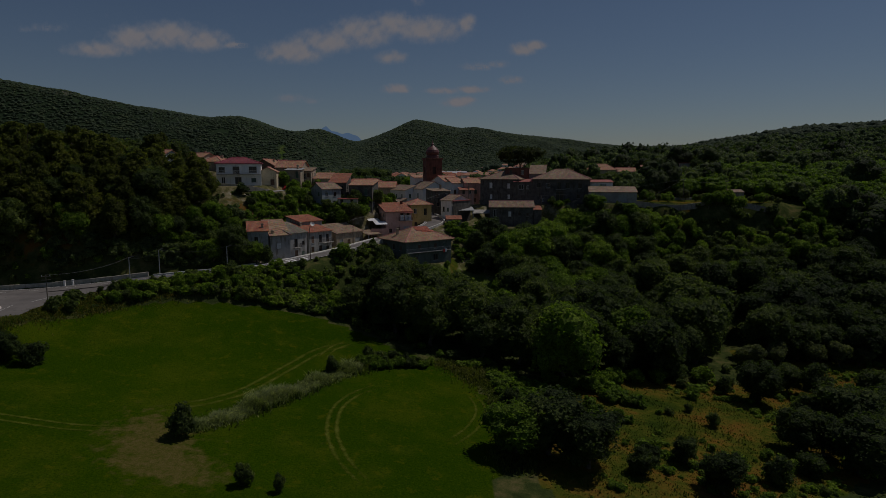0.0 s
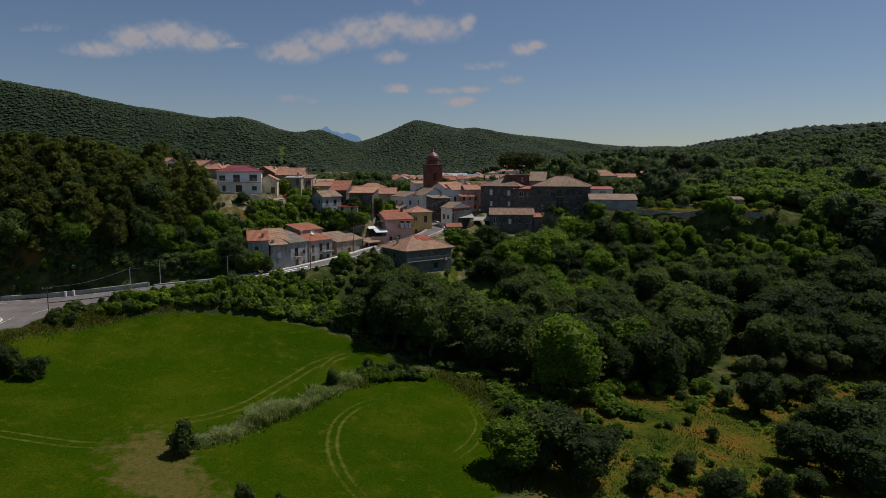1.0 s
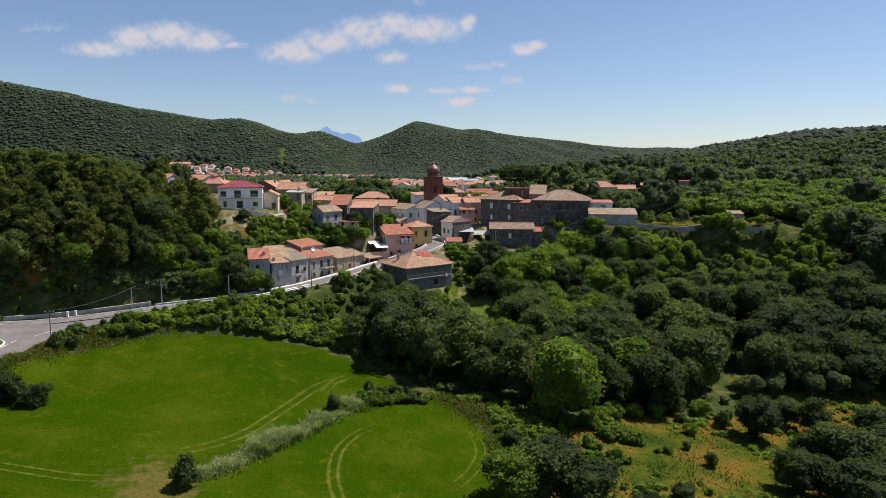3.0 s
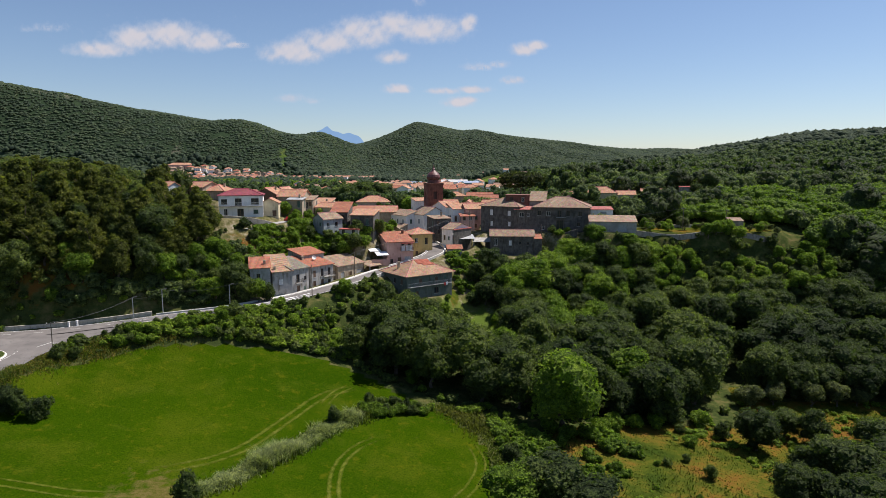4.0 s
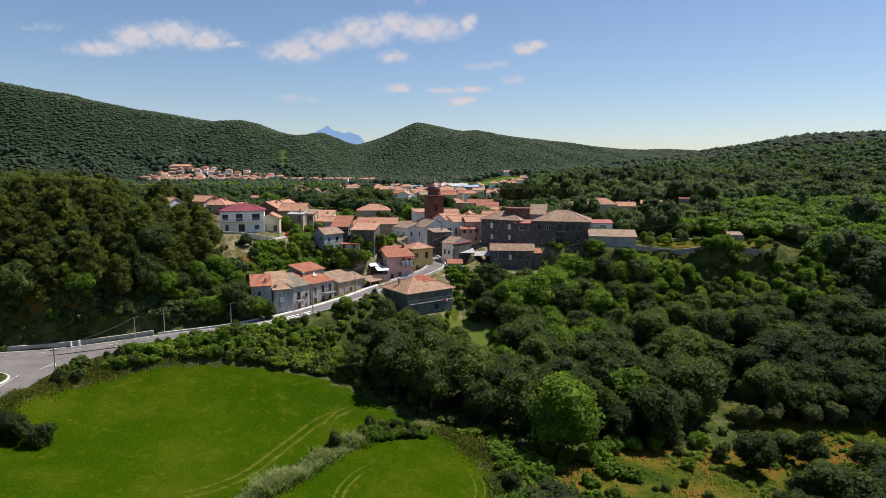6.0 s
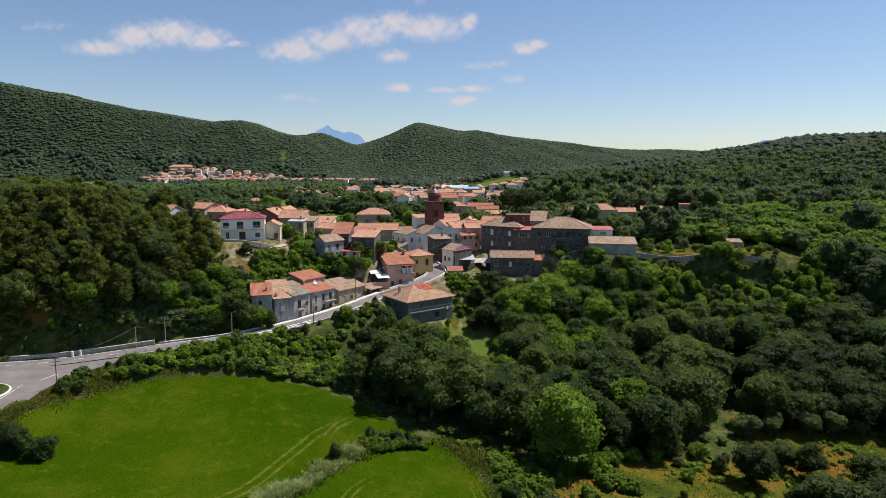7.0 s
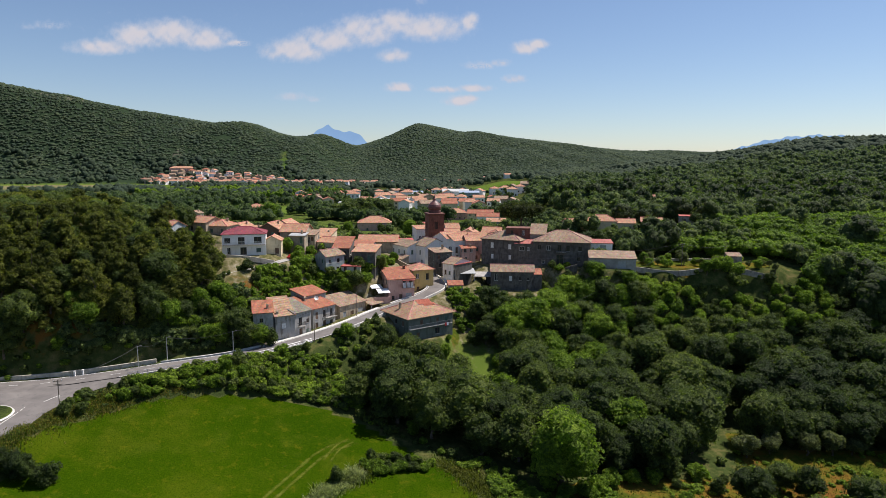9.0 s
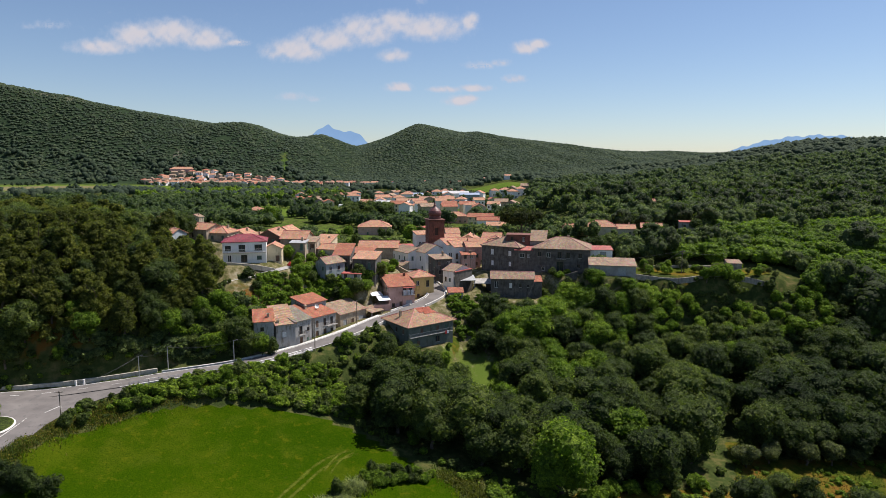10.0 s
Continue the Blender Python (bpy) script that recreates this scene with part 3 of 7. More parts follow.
def window_meshes(w, h, kind):
    """Pane, frame, sill and shutters of one opening, shared by all that are alike."""
    key = (round(w, 2), round(h, 2), kind)
    if key in WINDOWS:
        return WINDOWS[key]
    made = {}

    def keep(name, bm, mat):
        me = bpy.data.meshes.new(name)
        bm.to_mesh(me)
        bm.free()
        me.materials.append(mat)
        made[name] = me

    if kind == "garage":
        keep("door", louvre_bm(-w / 2, w / 2, 0.09, 0.12, 0.18, h, 8), SHUTTER_GREY)
    elif kind == "door":
        bm = box_bm(-w / 2, w / 2, 0.12, 0.18, 0, h)
        for sx in (-1, 1):
            for z in (0.25, 1.15):
                box_into(bm, sx * w * 0.25 - w * 0.18, sx * w * 0.25 + w * 0.18, 0.09, 0.12, z, z + 0.75)
        keep("door", bm, FRAME_BROWN)
    elif kind == "far":
        keep("pane", box_bm(-w / 2, w / 2, 0.12, 0.18, 0, h), GLASS)
    else:
        keep("pane", box_bm(-w / 2, w / 2, 0.15, 0.18, 0, h), GLASS)
        bm = bmesh.new()
        for x0, x1, z0, z1 in ((-w / 2, -w / 2 + 0.07, 0, h), (w / 2 - 0.07, w / 2, 0, h), (-0.04, 0.04, 0, h), (-w / 2, w / 2, 0, 0.07), (-w / 2, w / 2, h - 0.07, h)):
            box_into(bm, x0, x1, 0.10, 0.148, z0, z1)
        keep("window_frame", bm, FRAME_BROWN if kind == "brown" else FRAME_WHITE)
        keep("window_sill", box_bm(-w / 2 - 0.1, w / 2 + 0.1, -0.1, 0.1, -0.1, 0.0), CONCRETE)
        if kind in ("closed", "green", "shut_white"):
            bm = louvre_bm(-w / 2 + 0.02, w / 2 - 0.02, 0.0, 0.03, 0.07, h - 0.02, 12)
            keep("shutter", bm, {"closed": FRAME_BROWN, "green": SHUTTER_GREEN, "shut_white": FRAME_WHITE}[kind])
    WINDOWS[key] = made
    return made


def add_window(parent, o, du, s, z, w, h, kind):
    me = window_meshes(w, h, kind)
    ang = math.atan2(du[1], du[0])
    m = Matrix.Translation((o[0] + du[0] * (s + w / 2), o[1] + du[1] * (s + w / 2), o[2] + z)) @ Matrix.Rotation(ang, 4, "Z")
    names = list(me)
    first = share("door" if names[0] == "door" else "window", me[names[0]], parent, m)
    for nme in names[1:]:
        share(nme, me[nme], first)
    return first


def roof_mesh(w, d, rise, kind, over, ridge="x", thick=0.16):
    """Roof on a w x d plan with eaves at z = 0; tile direction in the UVs."""
    a, b = w / 2 + over, d / 2 + over
    drop = -rise * over / (min(w, d) / 2) if kind in ("gable", "hip") else 0
    tops = []
    if kind == "hip":
        if w >= d:
            r = a - b
            e = [(-a, -b, drop), (a, -b, drop), (a, b, drop), (-a, b, drop), (-r, 0, rise), (r, 0, rise)]
            tops = [(0, 1, 5, 4), (2, 3, 4, 5), (1, 2, 5), (3, 0, 4)]
        else:
            r = b - a
            e = [(-a, -b, drop), (a, -b, drop), (a, b, drop), (-a, b, drop), (0, -r, rise), (0, r, rise)]
            tops = [(1, 2, 5, 4), (3, 0, 4, 5), (0, 1, 4), (2, 3, 5)]
    elif kind == "gable":
        if ridge == "x":
            drop = -rise * over / (d / 2)
            e = [(-a, -b, drop), (a, -b, drop), (a, b, drop), (-a, b, drop), (-a, 0, rise), (a, 0, rise)]
            tops = [(0, 1, 5, 4), (2, 3, 4, 5)]
        else:
            drop = -rise * over / (w / 2)
            e = [(-a, -b, drop), (a, -b, drop), (a, b, drop), (-a, b, drop), (0, -b, rise), (0, b, rise)]
            tops = [(1, 2, 5, 4), (3, 0, 4, 5)]
    elif kind == "shed":  # low along the front
        e = [(-a, -b, -0.1), (a, -b, -0.1), (a, b, rise), (-a, b, rise)]
        tops = [(0, 1, 2, 3)]
    elif kind == "shed_l":  # low along the left
        e = [(-a, -b, -0.1), (a, -b, rise), (a, b, rise), (-a, b, -0.1)]
        tops = [(3, 0, 1, 2)]
    else:
        e = [(-a, -b, 0), (a, -b, 0), (a, b, 0), (-a, b, 0)]
        tops = [(0, 1, 2, 3)]
    n = len(e)
    v = [(x, y, z + thick) for x, y, z in e] + [(x, y, z) for x, y, z in e]
    f = [tuple(t) for t in tops] + [tuple(n + i for i in reversed(t)) for t in tops]
    edges = {}
    for t in tops:
        for i, j in zip(t, t[1:] + t[:1]):
            edges[(i, j)] = 1
    for i, j in list(edges):
        if (j, i) not in edges:
            f.append((j, i, n + i, n + j))
    uv = []
    for face in f:
        p = [Vector(v[i]) for i in face]
        u = (p[1] - p[0]).normalized()
        nr = (p[1] - p[0]).cross(p[2] - p[1])
        up = nr.normalized().cross(u) if nr.length else Vector((0, 0, 1))
        for q in p:
            uv.append(((q - p[0]).dot(u), (q - p[0]).dot(up)))
    return v, f, uv


def chimney(parent, x, y, z, h=1.0):
    bm = bmesh.new()
    box_into(bm, x - 0.3, x + 0.3, y - 0.25, y + 0.25, z - 0.8, z + h)
    box_into(bm, x - 0.4, x + 0.4, y - 0.35, y + 0.35, z + h, z + h + 0.1)
    box_into(bm, x - 0.3, x + 0.3, y - 0.08, y + 0.08, z + h + 0.1, z + h + 0.28)
    return part("chimney", bm, STONE_TAN, parent)


HOUSES = []


def house(near, yaw, w, d, zb, he, wall, roof="gable", tiles=None, rise=None, over=0.45, ridge="x", front=(), left=(), right=(), label="", foot=3.0, name="house", category="house", chimneys=(), group=""):
    """A house on the plan: near is its front left corner, the front runs w metres along yaw, he is the eaves' height over zb.
    front, left, right: openings (along the face from its left end, height of the sill, width, height, kind)."""
    c, s = math.cos(radians(yaw)), math.sin(radians(yaw))
    cx, cy = near[0] + c * w / 2 - s * d / 2, near[1] + s * w / 2 + c * d / 2
    ob = empty(name, pose(cx, cy, zb, 0, 0, yaw), label, category, group)
    HOUSES.append((cx, cy, max(w, d) / 2 + 1.5))
    tiles = tiles or TILE_RED
    rise = rise if rise is not None else min(w, d) * 0.22
    v, f = [], []
    faces = {"front": ((-w / 2, -d / 2), (1, 0), (0, -1), w, front), "right": ((w / 2, -d / 2), (0, 1), (1, 0), d, right), "back": ((w / 2, d / 2), (-1, 0), (0, 1), w, ()), "left": ((-w / 2, d / 2), (0, -1), (-1, 0), d, left)}
    for o, du, n, W, ops in faces.values():
        holes = [(a, z + foot, a + ww, z + foot + hh) for a, z, ww, hh, _ in ops if a > 0.05 and a + ww < W - 0.05]
        wall_panel(v, f, (o[0], o[1], -foot), (du[0], du[1], 0), W, he + foot, holes, (n[0], n[1], 0))
        for a, z, ww, hh, kind in ops:
            if a > 0.05 and a + ww < W - 0.05:
                add_window(ob, (o[0], o[1], 0), du, a, z, ww, hh, kind)
    k = len(v)
    if roof == "gable":
        pts = [(-w / 2, -d / 2), (-w / 2, d / 2), (w / 2, -d / 2), (w / 2, d / 2)] if ridge == "x" else [(-w / 2, -d / 2), (w / 2, -d / 2), (-w / 2, d / 2), (w / 2, d / 2)]
        for p, q in (pts[:2], pts[2:]):
            k = len(v)
            v.extend([(*p, he), (*q, he), ((p[0] + q[0]) / 2, (p[1] + q[1]) / 2, he + rise)])
            f.append((k, k + 1, k + 2))
    elif roof in ("shed", "shed_l"):
        hi = [(w / 2, d / 2), (-w / 2, d / 2)] if roof == "shed" else [(w / 2, -d / 2), (w / 2, d / 2)]
        lo = [(w / 2, -d / 2), (-w / 2, -d / 2)] if roof == "shed" else [(-w / 2, -d / 2), (-w / 2, d / 2)]
        v.extend([(*hi[0], he), (*hi[1], he), (*hi[1], he + rise), (*hi[0], he + rise)])
        f.append((k, k + 1, k + 2, k + 3))
        for h_, l_ in zip(hi, lo):
            k = len(v)
            v.extend([(*l_, he), (*h_, he), (*h_, he + rise)])
            f.append((k, k + 1, k + 2))
    link_mesh("wall", v, f, wall, ob)
    if roof == "flat":
        bm = box_bm(-w / 2 - 0.15, w / 2 + 0.15, -d / 2 - 0.15, d / 2 + 0.15, he, he + 0.25)
        part("roof", bm, tiles or CONCRETE, ob)
    else:
        rv, rf, uv = roof_mesh(w, d, rise, roof, over, ridge)
        r = link_mesh("roof", [(x, y, z + he + 0.02) for x, y, z in rv], rf, tiles, ob, uv)
        if roof in ("gable", "hip"):
            bm = bmesh.new()
            if roof == "gable":
                ends = ((-w / 2 - over, 0), (w / 2 + over, 0)) if ridge == "x" else ((0, -d / 2 - over), (0, d / 2 + over))
            else:
                g = abs(w - d) / 2
                ends = ((-g - 0.05, 0), (g + 0.05, 0)) if w >= d else ((0, -g - 0.05), (0, g + 0.05))
            tube_into(bm, (*ends[0], he + rise + 0.16), (*ends[1], he + rise + 0.16), 0.14, 0.14, 8)
            if roof == "hip":
                a, b = w / 2 + over, d / 2 + over
                dz = he - rise * over / (min(w, d) / 2) + 0.18
                for sx, sy, e in ((-1, -1, 0), (1, -1, 1 if w >= d else 0), (1, 1, 1), (-1, 1, 0 if w >= d else 1)):
                    tube_into(bm, (sx * a, sy * b, dz), (*ends[e], he + rise + 0.16), 0.13, 0.13, 6)
            part("ridge_tiles", bm, tiles, ob)
    for q in chimneys:
        chimney(ob, *q)
    return ob


def rows_of(W, storeys, n, ww=0.95, hh=1.35, kinds=("white", "brown", "closed", "green"), seed=0, z0=1.0, storey=3.0, skip=0.15):
    """An even but not perfect set of openings for a face W metres wide."""
    r = random.Random(seed)
    out = []
    for k in range(storeys):
        for i in range(n):
            if r.random() < skip:
                continue
            s = W * (i + 0.5) / n - ww / 2 + r.uniform(-0.25, 0.25)
            tall = r.random() < 0.3
            out.append((s, z0 + storey * k - (0.75 if tall else 0), ww, hh + (0.75 if tall else 0), r.choice(kinds)))
    return out


def balcony(parent, x0, x1, y, z, depth=1.1, mat=None):
    """Slab and railing on the front face (local y) of a house."""
    slab = part("balcony", box_bm(x0, x1, y - depth, y, z - 0.15, z, bevel=0.02), CONCRETE, parent)
    bm = bmesh.new()
    n = max(4, int((x1 - x0) / 0.25))
    for i in range(n + 1):
        x = x0 + 0.03 + (x1 - x0 - 0.06) * i / n
        box_into(bm, x - 0.012, x + 0.012, y - depth + 0.02, y - depth + 0.05, z, z + 1.0)
    for q in (y - depth + 0.02,):
        box_into(bm, x0, x1, q, q + 0.05, z + 0.97, z + 1.02)
    for xx in (x0, x1 - 0.05):
        box_into(bm, xx, xx + 0.05, y - depth + 0.05, y, z + 0.97, z + 1.02)
        for i in range(5):
            yy = y - depth + 0.1 + (depth - 0.1) * i / 5
            box_into(bm, xx + 0.01, xx + 0.035, yy - 0.012, yy + 0.012, z, z + 0.97)
    part("railing", bm, mat or DARK_METAL, slab)
    return slab


# the square house below the road, with a hipped roof
hip_house = house((-10.0, 167.6), 36.9, 15.4, 12.8, 12.4, 6.5, wall_material("plaster_dark_green", (0.10, 0.12, 0.10), (0.16, 0.18, 0.15), 0.4), "hip", TILE_TAN, 2.9, 0.8,
                  front=[(9.2, 0.6, 1.5, 1.7, "brown"), (2.8, 0.5, 1.0, 1.4, "closed"), (4.0, 3.9, 1.0, 1.4, "closed"), (9.4, 3.9, 1.0, 1.4, "closed"), (12.6, 3.9, 0.9, 1.3, "green")],
                  left=[(2.2, 3.7, 1.0, 1.4, "closed"), (6.0, 3.7, 1.0, 1.4, "brown"), (9.6, 3.7, 1.0, 1.4, "closed"), (4.0, 0.6, 1.2, 1.5, "closed")],
                  label="square dark green rendered house with a hipped clay tile roof", chimneys=[(-5.6, 1.0, 8.3, 0.9)])
bm = bmesh.new()
for q0, q1, x0, x1 in ((0.03, 0.3, -1.2, 3.4), (0.3, 0.42, 0.2, 4.0)):
    a, b = 6.4 + 0.8, -2.9 * 0.8 / 6.4
    v = [bm.verts.new((x, -a * q, 6.5 + 0.02 + 0.27 + 2.9 + (b - 2.9) * q)) for x, q in ((x0, q1), (x1, q1), (x1, q0), (x0, q0))]
    bm.faces.new(v)
bmesh.ops.solidify(bm, geom=bm.faces[:], thickness=0.03)
part("repaired_tiles", bm, plain("new_tile_red", (0.50, 0.15, 0.09), 0.8), hip_house, "patch of newer red tiles")
for x, z, mt in ((4.2, 2.7, CLOTH_RED), (4.9, 2.8, CLOTH_WHITE)):
    part("laundry", box_bm(x, x + 0.55, -7.42, -7.38, z, z + 0.9), mt, hip_house, "washing hung on the balcony")
balcony(hip_house, -7.6, 7.0, -6.4, 3.3, 0.9, METAL)
# the row along the road
house((-44.2, 159.0), 29, 5.1, 8.4, 14.9, 6.4, PLASTER_GREY, "shed", TILE_TAN, 3.4, 0.35, front=[(1.6, 3.0, 1.1, 1.4, "shut_white")], label="weathered grey rendered row house with a brown tile roof", foot=4, chimneys=[(-1.8, -3.2, 6.9, 0.6)])
row_a = house((-39.8, 161.5), 53, 5.6, 8.0, 14.9, 6.7, PLASTER_GREY, "shed", TILE_MOSSY, 2.2, 0.35,
              front=[(1.5, 0.1, 1.1, 2.1, "door"), (3.9, 0.7, 0.8, 1.0, "green"), (1.4, 3.0, 1.1, 2.2, "brown"), (4.0, 3.4, 0.8, 1.1, "brown")], label="grey rendered row house with mossy roof tiles and a balcony", foot=4)
balcony(row_a, -1.9, 0.5, -4.0, 2.95, 0.8)
house((-49.4, 157.0), 18, 5.0, 6.0, 18.8, 3.8, PLASTER_GREY, "shed", TILE_RED, 2.0, 0.3, front=[(1.6, 1.3, 0.9, 1.1, "brown")], label="low grey rendered house with a red tile roof", foot=5, chimneys=[(1.2, -1.0, 4.9, 0.5)])
row_b = house((-36.2, 167.6), 53, 8.2, 9.5, 15.1, 6.2, PLASTER_GREY, "shed", TILE_RED, 1.9, 0.4,
              front=[(0.8, 0.1, 1.0, 2.1, "door"), (3.6, 0.1, 1.1, 2.2, "door"), (6.2, 0.4, 1.0, 1.6, "brown"), (0.9, 3.2, 0.9, 1.9, "closed"), (3.6, 3.2, 1.0, 2.1, "brown"), (6.2, 3.2, 1.0, 2.1, "brown")],
              label="grey row house with a balcony and red tile roofs", foot=4, chimneys=[(-2, 1, 7.6, 0.8)])
balcony(row_b, 0.2, 4.0, -4.75, 3.1, 1.0)
house((-39.8, 173.6), 53, 8.0, 6.0, 17.2, 6.4, PLASTER_GREY, "shed", TILE_RED, 1.3, 0.35, front=[(5.6, 4.2, 1.1, 1.3, "brown")], label="upper grey house with a red roof behind the row", foot=5)
house((-30.2, 175.9), 53, 10.6, 7.4, 15.9, 4.2, STONE_TAN, "shed", TILE_OLD, 2.0, 0.35,
      front=[(1.2, 0.1, 1.3, 2.3, "garage"), (4.4, 0.1, 1.1, 2.1, "door"), (7.4, 0.1, 2.2, 2.4, "garage")], label="low stone row building with garages and an old tile roof", foot=4)
# the pink house with awnings, and its ochre neighbour
pink = house((-17.5, 191.2), 20, 8.4, 9.5, 18.2, 7.0, PLASTER_PINK, "shed", TILE_RED, 2.2, 0.4,
             front=[(5.6, 0.1, 2.0, 2.3, "garage"), (1.0, 0.6, 0.9, 1.2, "brown"), (3.4, 0.1, 1.0, 2.1, "door"), (4.6, 4.4, 1.0, 2.1, "brown"), (6.6, 4.4, 1.0, 2.1, "brown")],
             left=[(6.4, 5.2, 0.9, 1.2, "green"), (2.5, 4.9, 0.9, 1.2, "brown")], label="pink rendered house with a red tile roof, laundry and white awnings", foot=4)
balcony(pink, 0.0, 4.1, -4.75, 4.3, 1.1)
house((-10.2, 198.6), 22, 7.0, 7.5, 19.6, 7.4, PLASTER_OCHRE, "hip", TILE_ORANGE, 1.5, 0.5,
      front=[(1.0, 4.6, 1.0, 1.5, "white"), (4.4, 4.0, 1.0, 2.1, "brown"), (1.2, 0.6, 0.9, 1.3, "closed")], right=rows_of(7.5, 2, 2, seed=4), label="ochre rendered corner house with a hipped tile roof", foot=4)
# below the castle-like palace
house((-0.7, 207.0), -40, 4.6, 9.6, 23.4, 4.6, PLASTER_WHITE, "gable", TILE_OLD, 1.6, 0.35, ridge="x", front=[(0.8, 0.9, 0.8, 1.6, "brown"), (2.6, 1.0, 0.8, 1.2, "green")], label="small whitewashed house with a brown tile roof", foot=4)
# Separate thin slab, darker than the house, set over its right side.
house((3.2, 203.7), -40, 0.3, 9.0, 23.4, 4.4, STONE_DARK, "flat", None, label="thin dark wall over the right side of the small house", name="gable_wall", category="wall", foot=4)
house((1.2, 196.4), 3, 4.6, 3.6, 20.0, 2.5, PLASTER_GREY, "shed", TILE_RED, 0.8, 0.3, front=[(1.6, 0.1, 1.0, 2.0, "door")], label="small shed with a red tile lean-to roof", name="shed", category="shed", foot=3)
house((15.2, 202.5), -4, 14.0, 7.5, 19.6, 6.4, STONE_DARK, "gable", TILE_OLD, 1.7, 0.4, front=[(1.2, 3.4, 1.1, 2.2, "white"), (6.0, 3.4, 0.9, 1.6, "shut_white"), (9.2, 3.6, 0.8, 1.1, "brown"), (11.8, 3.6, 0.7, 0.9, "brown"), (13.6, 3.6, 0.7, 0.9, "brown")], right=[(3, 3.4, 0.9, 1.3, "closed")], label="long dark stone house with a weathered tile roof", foot=4)
house((29.3, 201.5), -4, 2.5, 6.4, 19.6, 5.6, STONE_DARK, "shed", TILE_RED, 0.8, 0.2, label="narrow stone end bay with a red tile lean-to roof", name="annex", category="annex", foot=4)
# the palace
palace = house((30.2, 212.3), -13, 19.0, 15.0, 26.6, 8.3, STONE_DARK, "hip", TILE_OLD, 3.1, 0.5,
               front=[(1.6, 5.4, 1.2, 1.6, "brown"), (4.6, 5.3, 1.3, 1.6, "white"), (8.4, 5.0, 1.2, 2.2, "brown"), (11.2, 5.2, 1.2, 1.9, "brown"), (15.2, 5.3, 1.2, 1.6, "brown"), (3.0, 0.6, 1.0, 1.2, "white"), (8.0, 0.1, 2.3, 3.8, "brown"), (14.8, 2.0, 1.0, 1.2, "brown")],
               right=rows_of(15, 2, 4, seed=9, storey=4.2, z0=1.4), label="large dark stone palace with a hipped old tile roof", name="palace", category="palace", foot=6, chimneys=[(2, 1.5, 10.8, 1.0)])
balcony(palace, -1.6, 1.6, -7.5, 4.95, 0.9)
house((13.2, 221.5), -31, 14.6, 13.0, 25.2, 9.6, STONE_DARK, "hip", TILE_OLD, 2.7, 0.5,
      front=[(3.6, 6.4, 1.1, 1.9, "shut_white"), (3.8, 2.6, 0.9, 1.6, "shut_white"), (10.4, 6.4, 1.1, 1.7, "shut_white"), (10.6, 2.8, 0.9, 1.5, "shut_white")],
      left=[(3.0, 6.2, 1.1, 1.8, "white"), (7.4, 6.2, 1.1, 1.8, "white"), (3.2, 2.4, 1.0, 1.6, "brown")], label="dark stone wing of the palace with white shutters", name="palace", category="palace", foot=6)
house((24.0, 213.6), -10, 6.9, 7.0, 26.4, 7.5, STONE_DARK, "shed", TILE_CORAL, 1.0, 0.2, front=[(1.8, 5.0, 1.6, 1.5, "white"), (4.4, 5.1, 0.8, 1.2, "white")], label="stone link between the palace wings with a coral red roof", foot=6)


house((47.0, 200.8), -10, 14.6, 7.0, 27.2, 3.7, CONCRETE, "shed", TILE_OLD, 1.5, 0.3, front=[(9.0, 0.5, 2.6, 2.4, "garage")], label="long low concrete barn with a pale tile roof", name="barn", category="barn", foot=5)

house((21.7, 220.0), -10, 8.3, 6.0, 28.0, 10.4, BRICK_RED, "flat", BRICK_RED, front=[(1.6, 8.2, 0.9, 1.6, "brown"), (5.6, 8.2, 0.9, 1.6, "white")], label="maroon flat-roofed upper storey behind the palace", foot=3)
house((30.0, 219.0), -13, 5.4, 7.0, 28.0, 8.5, STONE_GREY, "shed", TILE_OLD, 3.0, 0.3, label="tall old house with a steep mossy tile roof", foot=3)
house((51.0, 217.0), -6, 7.5, 6.0, 28.0, 5.7, PLASTER_WHITE, "shed", TILE_CORAL, 0.6, 0.3, front=[(3.2, 3.0, 2.2, 2.0, "garage")], label="pale building with a coral red roof beside the palace", foot=3)
# church and bell tower
house((-7.2, 226.0), 35, 9.9, 9.2, 23.4, 7.6, PLASTER_WHITE, "gable", TILE_OLD, 2.5, 0.3, ridge="y",
      front=[(1.6, 4.4, 0.9, 1.7, "green"), (4.6, 4.6, 0.9, 1.7, "green"), (7.6, 4.6, 0.9, 1.6, "green"), (3.0, 0.8, 1.0, 1.8, "green")], left=[(1.6, 4.4, 0.8, 1.6, "green"), (5.4, 4.4, 0.8, 1.6, "green"), (6.6, 1.0, 0.8, 1.5, "green")],
      label="white rendered church with an old tile gable roof", name="church", category="church", foot=5)
house((-13.8, 229.0), 35, 4.6, 12.0, 24.6, 5.8, PLASTER_WHITE, "shed_l", TILE_OLD, 1.7, 0.3, left=[(1.5, 2.9, 0.8, 1.5, "green"), (5.4, 2.9, 0.8, 1.5, "green"), (9.2, 2.9, 0.8, 1.5, "green")], front=[(1.6, 3.0, 0.9, 1.5, "green")], label="white parish house joined to the church", foot=5)
house((-15.6, 224.6), 35, 3.0, 5.0, 23.6, 2.8, STONE_GREY, "shed_l", TILE_OLD, 1.2, 0.2, label="small stone outhouse under the parish house", name="outhouse", category="outhouse", foot=4)


